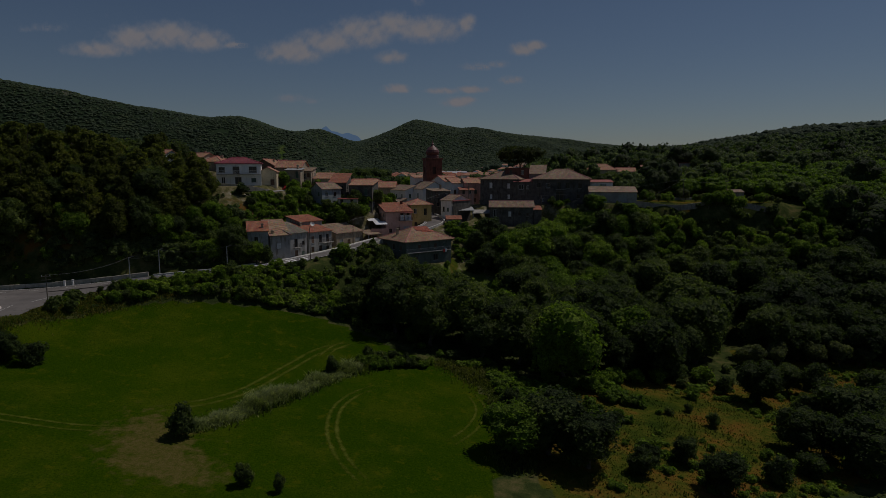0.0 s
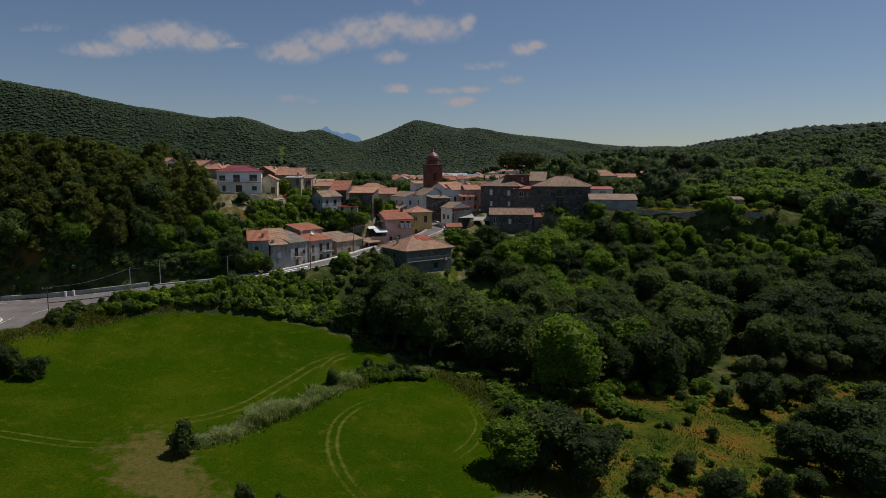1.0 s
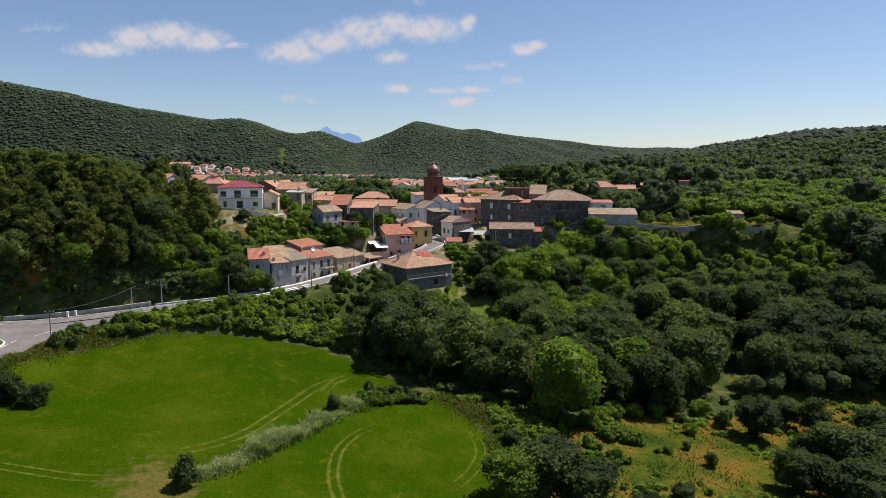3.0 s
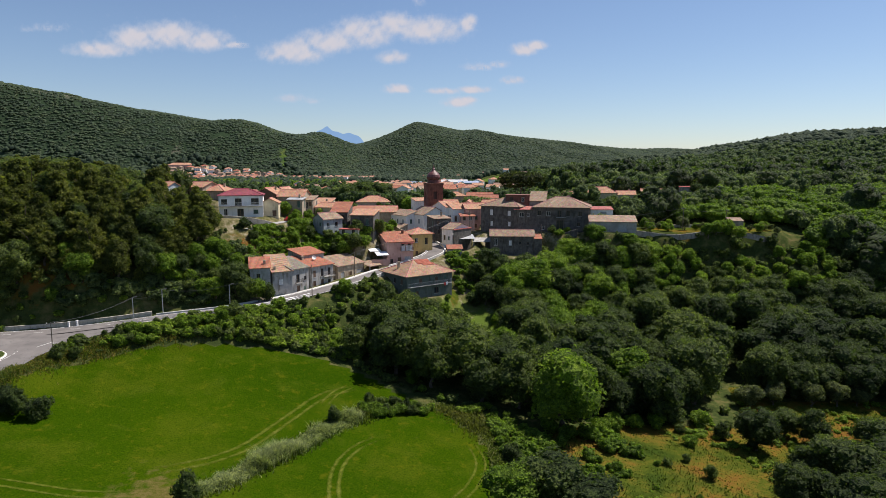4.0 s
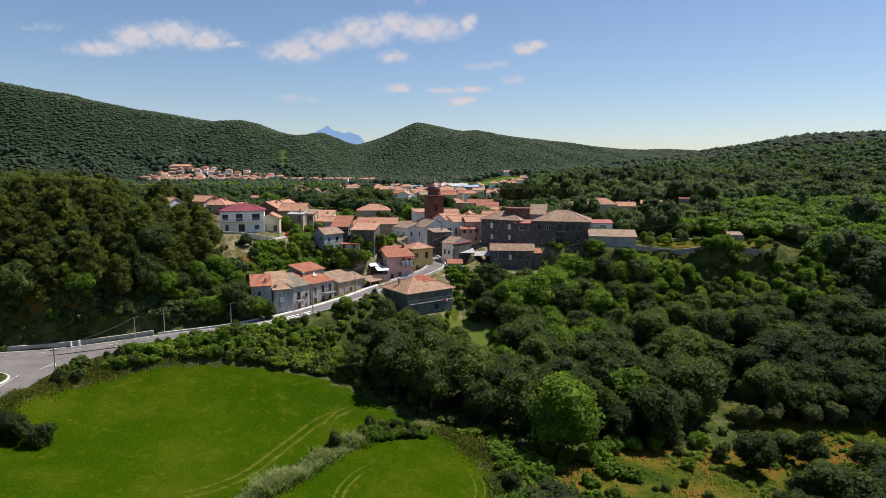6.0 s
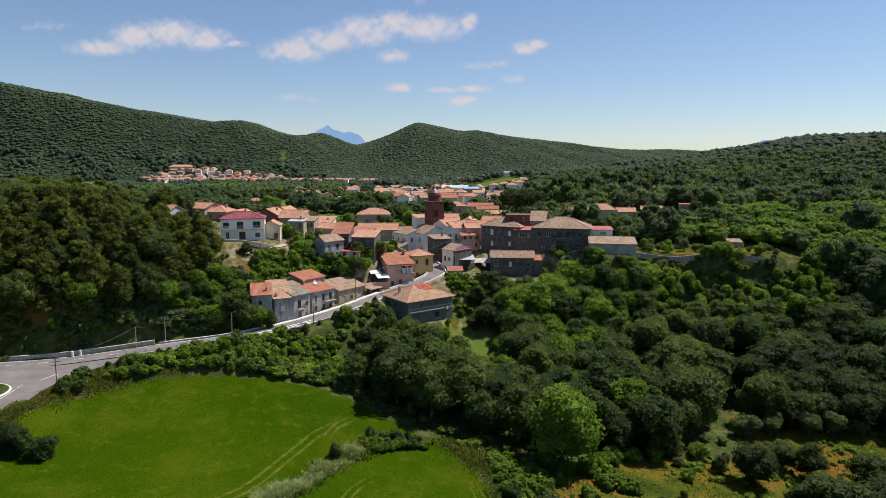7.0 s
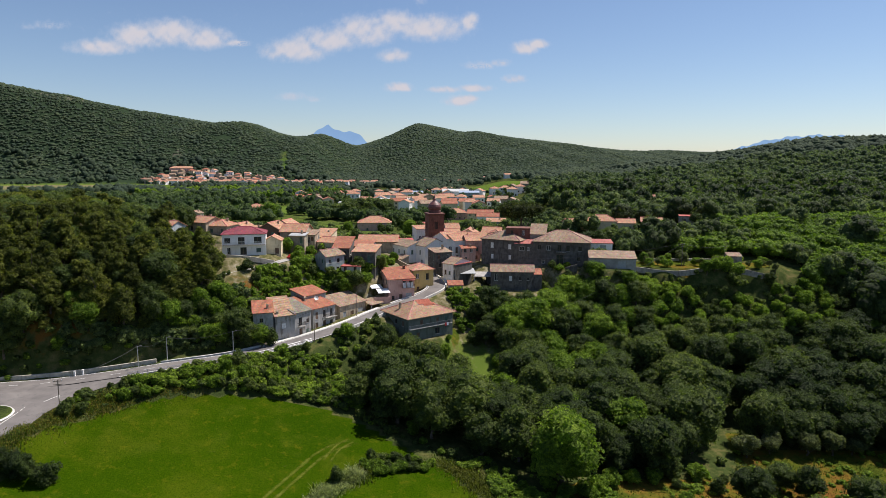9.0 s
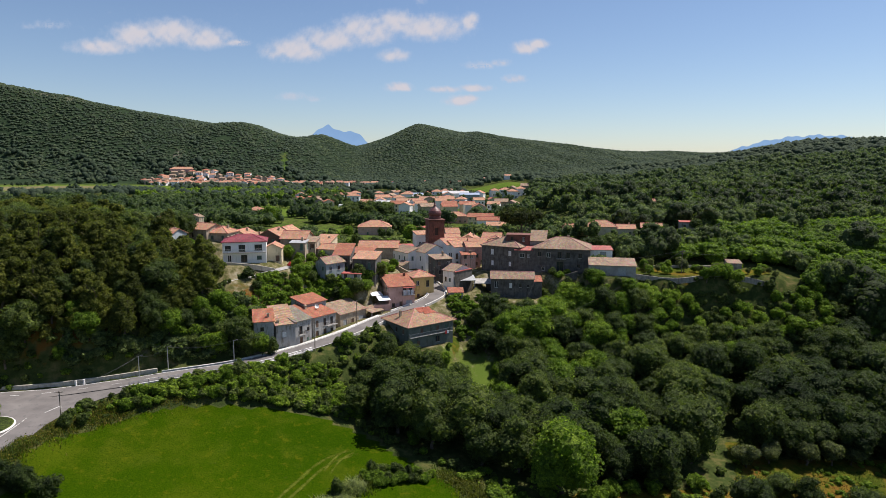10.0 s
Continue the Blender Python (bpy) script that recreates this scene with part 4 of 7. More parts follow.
def bell_tower(x, y, zb, yaw):
    ob = empty("bell_tower", pose(x, y, zb, 0, 0, yaw), "red brick bell tower with an onion dome", "tower")
    hw, H = 3.05, 17.2
    v, f = [], []
    for k in range(4):
        a = k * math.pi / 2
        c, s = math.cos(a), math.sin(a)
        o = (-hw * c + hw * s, -hw * s - hw * c, -4)
        wall_panel(v, f, o, (c, s, 0), 2 * hw, H + 4, [(2.35, 15.2, 3.75, 18.0)], (s, -c, 0), 0.5)
    link_mesh("shaft", v, f, BRICK_RED, ob)
    # Near-black block behind the openings stands in for the shaded inside.
    part("belfry_shade_core", box_bm(-2.5, 2.5, -2.5, 2.5, 10.9, 14.2), plain("belfry_shade", (0.05, 0.03, 0.025)), ob)
    for z, o_, h_ in ((10.2, 0.14, 0.28), (16.6, 0.22, 0.3), (17.0, 0.34, 0.26)):
        part("cornice", box_bm(-hw - o_, hw + o_, -hw - o_, hw + o_, z, z + h_, bevel=0.05), STONE_GREY if z > 17 else BRICK_RED, ob)
    bm = bmesh.new()
    prof = [(2.35, 17.2), (2.35, 18.2), (2.15, 18.35), (2.2, 18.5), (2.5, 19.0), (2.55, 19.6), (2.3, 20.4), (1.7, 21.1), (1.05, 21.6), (0.65, 22.0), (0.5, 22.4), (0.62, 22.6), (0.4, 22.8), (0.22, 23.3), (0.06, 23.9)]
    ring = []
    for r, z in prof:
        ring.append([bm.verts.new((r * math.cos(i * math.pi / 12), r * math.sin(i * math.pi / 12), z)) for i in range(24)])
    for p, q in zip(ring, ring[1:]):
        for i in range(24):
            bm.faces.new((p[i], p[(i + 1) % 24], q[(i + 1) % 24], q[i]))
    bm.faces.new(ring[-1])
    part("onion_dome", bm, plain("dome_tile", (0.13, 0.045, 0.04), 0.5, 0, 0.25), ob)
    bm = bmesh.new()
    tube_into(bm, (0, 0, 23.7), (0, 0, 25.0), 0.04, 0.03)
    box_into(bm, -0.3, 0.3, -0.03, 0.03, 24.5, 24.58)
    part("cross", bm, DARK_METAL, ob)
    HOUSES.append((x, y, 5))


bell_tower(-4.0, 240.5, 25.0, 14)
# the upper houses
purple = house((-66.6, 184.8), 14, 12.6, 9.0, 33.6, 6.3, PLASTER_WHITE, "hip", TILE_CRIMSON, 1.7, 0.4,
               front=[(0.7, 3.7, 1.7, 1.5, "brown"), (4.6, 3.3, 1.9, 2.1, "brown"), (9.2, 3.6, 2.2, 1.8, "brown"), (1.4, 0.3, 1.0, 2.0, "white"), (5.2, 0.1, 1.8, 2.2, "brown"), (9.8, 0.8, 1.4, 1.2, "green")],
               label="large white villa with a crimson roof and a long balcony", name="villa", foot=5)
house((-55.7, 190.0), 8, 5.2, 6.5, 32.8, 4.6, PLASTER_CREAM, "gable", TILE_ORANGE, 1.3, 0.3, ridge="y", front=[(3.4, 0.6, 1.2, 1.8, "closed")], left=[(1.5, 1.2, 1, 1.3, "brown")], label="cream rendered house with an orange tile roof", foot=4)
balcony(purple, -6.2, 6.2, -4.5, 3.2, 1.2, FRAME_WHITE)


house((-41.2, 196.0), -40, 5.2, 7.6, 26.6, 5.6, PLASTER_BLUE, "gable", TILE_OLD, 1.7, 0.35, ridge="y", front=[(1.2, 0.6, 0.9, 1.3, "brown"), (3.2, 3.4, 0.8, 1.2, "green")], right=[(1.4, 3.2, 1.0, 1.3, "white"), (4.6, 3.2, 1.0, 1.3, "brown"), (4.4, 0.5, 1.0, 1.3, "brown")], label="blue-grey rendered house with an old tile gable roof", foot=5)


HAMLET = [
    # x, y, yaw, width, depth, foot, eaves, wall, roof, rise, tiles, ridge
    # on the hill behind the villa
    (-54.3, 204, -4, 8.5, 9, 34.7, 4.0, STONE_TAN, "gable", 2.1, TILE_ORANGE, "x"), (-50.1, 200, -4, 4.8, 3.9, 35.2, 2.7, STONE_TAN, "shed", 0.5, SHUTTER_GREY, "x"), (-45.9, 205, -4, 2.9, 6, 34.6, 3.0, STONE_TAN, "shed", 1.0, TILE_OLD, "x"),
    (-62.4, 207, -8, 7.1, 9, 36.0, 3.4, FRAME_BROWN, "gable", 1.9, TILE_ORANGE, "y"), (-75.5, 216, -8, 6.7, 8, 35.3, 3.2, PLASTER_CREAM, "gable", 1.7, TILE_ORANGE, "y"), (-68.0, 213, -6, 3.8, 7, 35.3, 2.8, STONE_TAN, "shed", 1.0, TILE_ORANGE, "x"),
    (-59.9, 218, -10, 5.9, 8, 36.0, 3.4, PLASTER_CREAM, "gable", 1.7, TILE_ORANGE, "y"), (-48.4, 226, -10, 6.3, 9, 30.5, 3.9, PLASTER_CREAM, "shed", 2.3, TILE_ORANGE, "x"), (-42.5, 206, -18, 6.9, 8, 31.4, 3.7, PLASTER_CREAM, "gable", 1.3, TILE_ORANGE, "x"),
    (-87.2, 184, -14, 6.2, 8, 37.6, 4.5, PLASTER_BLUE, "gable", 1.6, TILE_ORANGE, "x"), (-85.5, 206, -25, 8.3, 8, 38.0, 3.7, STONE_TAN, "gable", 1.6, TILE_ORANGE, "x"), (-78.4, 204, -8, 7.1, 8, 37.4, 3.2, STONE_TAN, "hip", 1.7, TILE_ORANGE, "x"),
    # on the slope before the church
    (-36.3, 200, -4, 5.4, 8, 27.6, 6.3, STONE_DARK, "shed", 2.8, TILE_RED, "x"), (-29.5, 197, -8, 7.4, 8, 26.8, 6.4, STONE_DARK, "shed", 1.4, TILE_ORANGE, "x"), (-31.7, 207, -10, 6.9, 7, 28.4, 5.2, STONE_GREY, "shed", 1.2, TILE_RED, "x"),
    (-32.5, 193, -5, 6.1, 4, 26.6, 2.4, STONE_PALE, "flat", None, None, "x"), (-33.4, 238, 0, 15.2, 10, 27.0, 4.2, STONE_TAN, "gable", 2.0, TILE_ORANGE, "x"), (-18.6, 240, 8, 6.5, 7, 26.4, 5.0, STONE_PALE, "flat", None, None, "x"),
    (-11.4, 252, 20, 6.0, 6, 26.5, 8.2, PLASTER_WHITE, "shed", 0.9, TILE_ORANGE, "x"), (-3.2, 212, 20, 6.0, 8, 24.6, 6.2, STONE_DARK, "shed", 0.5, TILE_OLD, "x"),
    # houses in steps from the church to the palace
    (0.7, 228, 34, 6.5, 9, 25.4, 8.3, PLASTER_WHITE, "gable", 1.9, TILE_ORANGE, "x"), (3.4, 226.6, 30, 4.8, 9, 25.4, 7.7, PLASTER_WHITE, "gable", 1.8, TILE_ORANGE, "x"), (7.9, 226, 10, 5.2, 8, 25.4, 7.8, PLASTER_PINK, "gable", 1.5, TILE_ORANGE, "x"), (6.2, 222.6, 12, 5.0, 3, 25.4, 5.4, PLASTER_PINK, "shed", 0.7, TILE_RED, "x"),
    (0.6, 290, 8, 6.4, 9, 26.0, 5.0, STONE_TAN, "gable", 2.0, TILE_ORANGE, "x"), (-0.4, 262, 10, 7.3, 9, 26.0, 5.4, PLASTER_WHITE, "gable", 1.9, TILE_ORANGE, "x"), (5.6, 252, -8, 7.7, 9, 26.0, 6.6, PLASTER_CREAM, "gable", 2.1, TILE_ORANGE, "y"), (15.3, 260, -14, 7.7, 9, 26.0, 6.4, PLASTER_CREAM, "gable", 2.0, TILE_ORANGE, "x"),
    (2.0, 243, 16, 7.6, 8, 25.6, 6.6, PLASTER_WHITE, "gable", 1.7, TILE_ORANGE, "x"), (9.4, 240, 4, 7.2, 8, 25.6, 7.0, PLASTER_PINK, "gable", 1.7, TILE_ORANGE, "x"), (16.0, 243, -10, 7.0, 8, 26.0, 7.4, PLASTER_CREAM, "hip", 1.7, TILE_ORANGE, "x"), (24.6, 252, -14, 7.4, 8, 26.0, 6.8, PLASTER_CREAM, "gable", 1.7, TILE_OLD, "x"),
    # beyond the village
    (-46.4, 330, 4, 17.7, 13, 24.7, 5.1, PLASTER_PINK, "hip", 2.9, TILE_ORANGE, "x"), (0.8, 400, 5, 13.8, 11, 24.8, 5.0, PLASTER_PINK, "hip", 2.4, TILE_ORANGE, "x"), (14, 388, -6, 16, 9, 24.8, 5.6, PLASTER_CREAM, "gable", 2.0, TILE_RED, "x"), (19, 370, -5, 13, 8, 24.8, 5.2, PLASTER_WHITE, "gable", 1.8, TILE_RED, "x"), (23.5, 354, -5, 11, 7, 24.8, 3.6, CONCRETE, "shed", 1.5, TILE_ORANGE, "x"),
    (-156, 330, -10, 8, 8, 26, 7.0, PLASTER_CREAM, "gable", 1.8, TILE_ORANGE, "y"), (-140.8, 441, -6, 11.2, 10, 25, 5.0, STONE_GREY, "hip", 2.2, TILE_ORANGE, "x"), (-149, 362, -6, 6, 6, 26, 6.0, STONE_TAN, "gable", 1.4, TILE_OLD, "y"), (-20, 330, 5, 12, 9, 24.8, 4.5, PLASTER_WHITE, "flat", None, None, "x"),
    # on the long slope
    (51.9, 262, 8, 9.7, 8, 32.6, 3.8, PLASTER_CREAM, "gable", 1.5, TILE_ORANGE, "x"), (58.6, 258, -10, 12.2, 8, 33.2, 4.6, PLASTER_CREAM, "hip", 2.2, TILE_ORANGE, "x"), (70.7, 256, -10, 7.4, 7, 33.6, 3.5, PLASTER_CREAM, "gable", 1.4, TILE_ORANGE, "x"), (79.4, 252, -14, 8.0, 7, 33.8, 4.2, PLASTER_CREAM, "gable", 1.5, TILE_ORANGE, "x"),
    (104.9, 332, -6, 6.5, 6, 39, 4.5, STONE_TAN, "gable", 1.4, TILE_ORANGE, "x"), (94.1, 250, -16, 7.8, 7, 37.0, 3.4, STONE_GREY, "flat", None, None, "x"),
]
WALL_WORDS = {"plaster_white": "whitewashed", "plaster_cream": "cream rendered", "stone_tan": "tan stone", "plaster_pink": "pink rendered", "stone_grey": "grey stone", "plaster_grey": "grey rendered", "stone_dark": "dark stone", "frame_brown": "dark brown", "concrete": "concrete", "stone_pale": "pale stone", "plaster_blue_grey": "blue-grey rendered"}
TILE_WORDS = {"tile_orange": "an orange tile", "tile_red": "a red tile", "tile_old": "a weathered tile", "tile_tan": "a tan tile", "shutter_grey": "a grey sheet"}
for k, (x, y, yaw, w, d, zb, he, wall, rf, up, tile, ridge) in enumerate(HAMLET):
    r = random.Random(40 + k)
    st = 2 if he > 5.2 else 1
    roof_words = "a flat roof" if rf == "flat" else f"{TILE_WORDS[tile.name]} {'lean-to' if rf == 'shed' else rf} roof"
    house((x, y), yaw, w, d, zb, he, wall, rf, tile, up, 0.35, ridge, front=rows_of(w, st, max(2, int(w / 3)), seed=k), left=rows_of(d, st, 2, seed=k + 50), right=rows_of(d, st, 2, seed=k + 90),
          label=f"{WALL_WORDS[wall.name]} village house with {roof_words}", foot=4, group="houses of the village", chimneys=[(w * 0.2, d * 0.1, he + min(w, d) * 0.2, 0.6)] if rf != "flat" and r.random() < 0.5 else ())


# ---- plants ----
def unit_dirs(r, n, up=0.0):
    d = r.normal(size=(n, 3))
    d[:, 2] += up
    return d / np.linalg.norm(d, axis=1)[:, None]


def ico(sub=1):
    bm = bmesh.new()
    bmesh.ops.create_icosphere(bm, subdivisions=sub, radius=1)
    v = np.array([p.co[:] for p in bm.verts])
    f = np.array([[q.index for q in p.verts] for p in bm.faces])
    bm.free()
    return v, f


def cap(shell, low=-0.45):
    """The upper part of a ball: what is turned to the ground is never seen."""
    v, f = shell
    return v, f[v[f][:, :, 2].mean(1) > low]


ICO1 = ico(1)
DOME = cap(ICO1)


def crown(seed, R, H, z0, lobes, cards, size, shape="round", long=1.5):
    """Leaf clumps on the skins of a few lobes, and a darker inside of leaves. Returns points and quads."""
    r = np.random.default_rng(seed)
    d = unit_dirs(r, lobes, 0.12)
    c = d * np.array((R * 0.68, R * 0.68, H * 0.40)) * r.uniform(0.62, 1.0, (lobes, 1))
    c[:, 2] += z0 + H * 0.5
    rad = r.uniform(0.24, 0.42, lobes) * R
    c[0], rad[0] = (0, 0, z0 + H * 0.48), R * 0.66
    if shape == "flat":
        c[:, 2] = z0 + H * 0.55 + r.uniform(-0.12, 0.12, lobes) * H
        c[0], rad[0] = c[1], rad[1]
    if shape == "column":
        c[:, :2] *= 0.25
        c[:, 2] = z0 + H * np.linspace(0.08, 0.93, lobes)
        rad = R * (0.95 - 0.65 * np.linspace(0, 1, lobes) ** 1.6)
    if shape == "pine":
        q = np.sort(r.uniform(0.0, 1.0, lobes))
        a = np.arange(lobes) * 2.4 + r.uniform(-0.5, 0.5, lobes)
        reach = R * 0.74 * (1 - 0.72 * q) * r.uniform(0.55, 1.1, lobes)
        c = np.stack([np.cos(a) * reach, np.sin(a) * reach, z0 + H * (0.10 + 0.84 * q)], 1)
        rad = R * (0.34 - 0.15 * q) * r.uniform(0.8, 1.25, lobes)
    sq = np.array((1.0, 1.0, min(1.0, H / R / 1.7) if shape != "flat" else 0.5))
    k = r.choice(lobes, cards, p=rad ** 2 / (rad ** 2).sum())
    d = unit_dirs(r, cards, 0.25)
    lump = 1 + 0.16 * np.sin(d[:, 0] * 7 + k) * np.sin(d[:, 1] * 6 + 2 * k) * np.sin(d[:, 2] * 7)
    p = c[k] + d * rad[k, None] * sq * (r.uniform(0.84, 1.06, cards) * lump)[:, None]
    inside = np.zeros(cards, bool)
    for j in range(lobes):
        inside |= (np.linalg.norm((p - c[j]) / sq, axis=1) < rad[j] * 0.8)
    p, d = p[~inside], d[~inside]
    n = len(p)
    nr = d * 0.75 + unit_dirs(r, n) * 0.75 + np.array((0, 0, 0.25))
    nr /= np.linalg.norm(nr, axis=1)[:, None]
    a = np.cross(nr, unit_dirs(r, n))
    a /= np.linalg.norm(a, axis=1)[:, None] + 1e-6
    b = np.cross(nr, a)
    s = size * r.uniform(0.6, 1.35, (n, 1))
    q = np.stack([p - a * s * long * 0.5, p + b * s * 0.5 + nr * s * 0.12, p + a * s * long * 0.5 - nr * s * 0.15, p - b * s * 0.5 + nr * s * 0.1], 1).reshape(-1, 3)
    f = np.arange(4 * n).reshape(n, 4)
    iv, fi = DOME
    for j in range(lobes):
        f = np.concatenate([f, np.concatenate([fi, fi[:, 2:]], 1)[:, [0, 1, 2, 2]] + len(q)])
        q = np.concatenate([q, c[j] + iv * rad[j] * 0.8 * sq * r.uniform(0.85, 1.1, (len(iv), 1))])
    return q, f


def crown_mesh(name, mat, *a, **k):
    v, f = crown(*a, **k)
    quad = f[:, 2] != f[:, 3]
    me = bpy.data.meshes.new(name)
    me.from_pydata(v.tolist(), [], [tuple(x) for x in f[quad].tolist()] + [tuple(x[:3]) for x in f[~quad].tolist()])
    me.materials.append(mat)
    return me


def trunk_mesh(name, h, r0, seed, R, limbs=5):
    """A tapered, leaning trunk with limbs that reach into the crown."""
    r = random.Random(seed)
    bm = bmesh.new()
    p, rad = Vector((0, 0, -0.5)), r0 * 1.3
    pts = [p]
    for i in range(4):
        q = p + Vector((r.uniform(-0.12, 0.12) * h, r.uniform(-0.12, 0.12) * h, (h + 0.5) / 4))
        tube_into(bm, p, q, rad, rad * 0.8, 7)
        p, rad = q, rad * 0.8
        pts.append(q)
    for i in range(limbs):
        a = i * 6.283 / limbs + r.uniform(-0.4, 0.4)
        s = pts[2 + i % 3]
        e = s + Vector((math.cos(a) * R * 0.55, math.sin(a) * R * 0.55, h * r.uniform(0.3, 0.7)))
        tube_into(bm, s, e, r0 * 0.45, r0 * 0.12, 5)
    me = bpy.data.meshes.new(name)
    bm.to_mesh(me)
    bm.free()
    me.materials.append(BARK)
    return me


# kinds: (trunk meshes, crown meshes), built for a tree about 10 m tall
KINDS = {
    "broad": ([trunk_mesh("trunk", 4.0, 0.26, 10 + i, 4) for i in range(3)], [crown_mesh("crown", LEAF, 100 + i, 4.6, 9.2, 0.8, 30, 3900, 0.30) for i in range(7)]),
    "oak": ([trunk_mesh("trunk", 4.0, 0.30, 70 + i, 4) for i in range(2)], [crown_mesh("crown", LEAF_OAK, 150 + i, 4.8, 9.2, 0.6, 34, 4600, 0.27) for i in range(3)]),
    "bright": ([trunk_mesh("trunk", 4.0, 0.26, 20 + i, 4) for i in range(2)], [crown_mesh("crown", LEAF_BRIGHT, 200 + i, 4.7, 9.3, 0.7, 30, 3900, 0.31) for i in range(3)]),
    "pine": ([trunk_mesh("trunk", 6.0, 0.22, 30 + i, 3) for i in range(3)], [crown_mesh("crown", LEAF_PINE, 300 + i, 3.7, 8.4, 1.8, 30, 2700, 0.28, shape="pine", long=2.4) for i in range(5)]),
    "olive": ([trunk_mesh("trunk", 3.0, 0.3, 40 + i, 4) for i in range(2)], [crown_mesh("crown", LEAF_OLIVE, 400 + i, 4.6, 7.0, 2.2, 14, 2800, 0.36, long=2.0) for i in range(3)]),
    "bush": ([trunk_mesh("stem", 2.0, 0.12, 50, 3)], [crown_mesh("foliage", LEAF, 500 + i, 5.2, 8.8, 0.0, 18, 1500, 0.52) for i in range(4)]),
    "bright_bush": ([trunk_mesh("stem", 2.0, 0.12, 51, 3)], [crown_mesh("foliage", LEAF_BRIGHT, 520 + i, 5.2, 8.8, 0.0, 18, 1500, 0.55) for i in range(3)]),
    "cypress": ([trunk_mesh("trunk", 2.0, 0.2, 60, 0.5)], [crown_mesh("crown", LEAF_CYPRESS, 600, 1.5, 9.6, 0.4, 12, 1800, 0.34)]),
    "umbrella": ([trunk_mesh("trunk", 6.5, 0.35, 61, 6, 8)], [crown_mesh("crown", LEAF_UMBRELLA, 610 + i, 7.2, 2.6, 6.9, 40, 4200, 0.34, shape="flat", long=2.0) for i in range(1)]),
}
LABELS = {"broad": ("tree", "dark green broadleaf tree with a dense rounded crown", "tree"), "oak": ("tree", "dark spreading oak at the edge of the meadow", "tree"), "bright": ("tree", "bright green leafy tree with a full crown", "tree"), "pine": ("pine_tree", "olive green pine on the slope above the road", "tree"),
          "olive": ("olive_tree", "grey-green olive tree with a loose crown", "tree"), "bush": ("bush", "dark green leafy bush", "bush"), "bright_bush": ("bush", "light green leafy bush", "bush"),
          "cypress": ("cypress_tree", "narrow dark cypress among the houses", "tree"), "umbrella": ("pine_tree", "broad umbrella pine beside the palace", "tree")}
TREE_SPOTS = []
_tr = random.Random(7)


def tree(kind, x, y, h, wide=1.0, sink=0.15, group=""):
    name, label, category = LABELS[kind]
    trunks, crowns = KINDS[kind]
    z = ground_at(x, y)
    s = h / 10.0
    ob = empty(name, Matrix.LocRotScale((x, y, z - sink), Euler((0, 0, _tr.uniform(0, 6.28))), (s * wide, s * wide, s)), label, category, group)
    bush = "bush" in kind
    share("stem" if bush else "trunk", trunks[_tr.randrange(len(trunks))], ob)
    share("foliage" if bush else "crown", crowns[_tr.randrange(len(crowns))], ob)
    TREE_SPOTS.append((x, y, h * 0.42 * wide))
    return ob


def free(x, y, gap, roads=True):
    if any((x - a) ** 2 + (y - b) ** 2 < (c + gap * 0.5) ** 2 for a, b, c in HOUSES):
        return False
    if roads:
        px, py = np.array([x]), np.array([y])
        for line, w in ((ROAD_LINE, 3.4), (BRANCH_LINE, 2.6), (LANE_LINE, 2.4)):
            if near_line(line, px, py)[0][0] < w + gap:
                return False
    return True


def scatter(kinds, pts, gap, h0, h1, seed, tries, wide=(0.9, 1.2), group="", clear=1.0, apart=0.55):
    """Trees at random inside a polygon of the plan, none closer than gap."""
    r = random.Random(seed)
    xs, ys = [p[0] for p in pts], [p[1] for p in pts]
    n = 0
    for _ in range(tries):
        x, y = r.uniform(min(xs), max(xs)), r.uniform(min(ys), max(ys))
        if not poly_mask(np.array([x]), np.array([y]), pts)[0]:
            continue
        h = r.uniform(h0, h1)
        if any((x - a) ** 2 + (y - b) ** 2 < (gap * 0.5 + c * apart) ** 2 for a, b, c in TREE_SPOTS) or not free(x, y, clear):
            continue
        tree(r.choice(kinds), x, y, h, r.uniform(*wide), group=group)
        n += 1
    return n


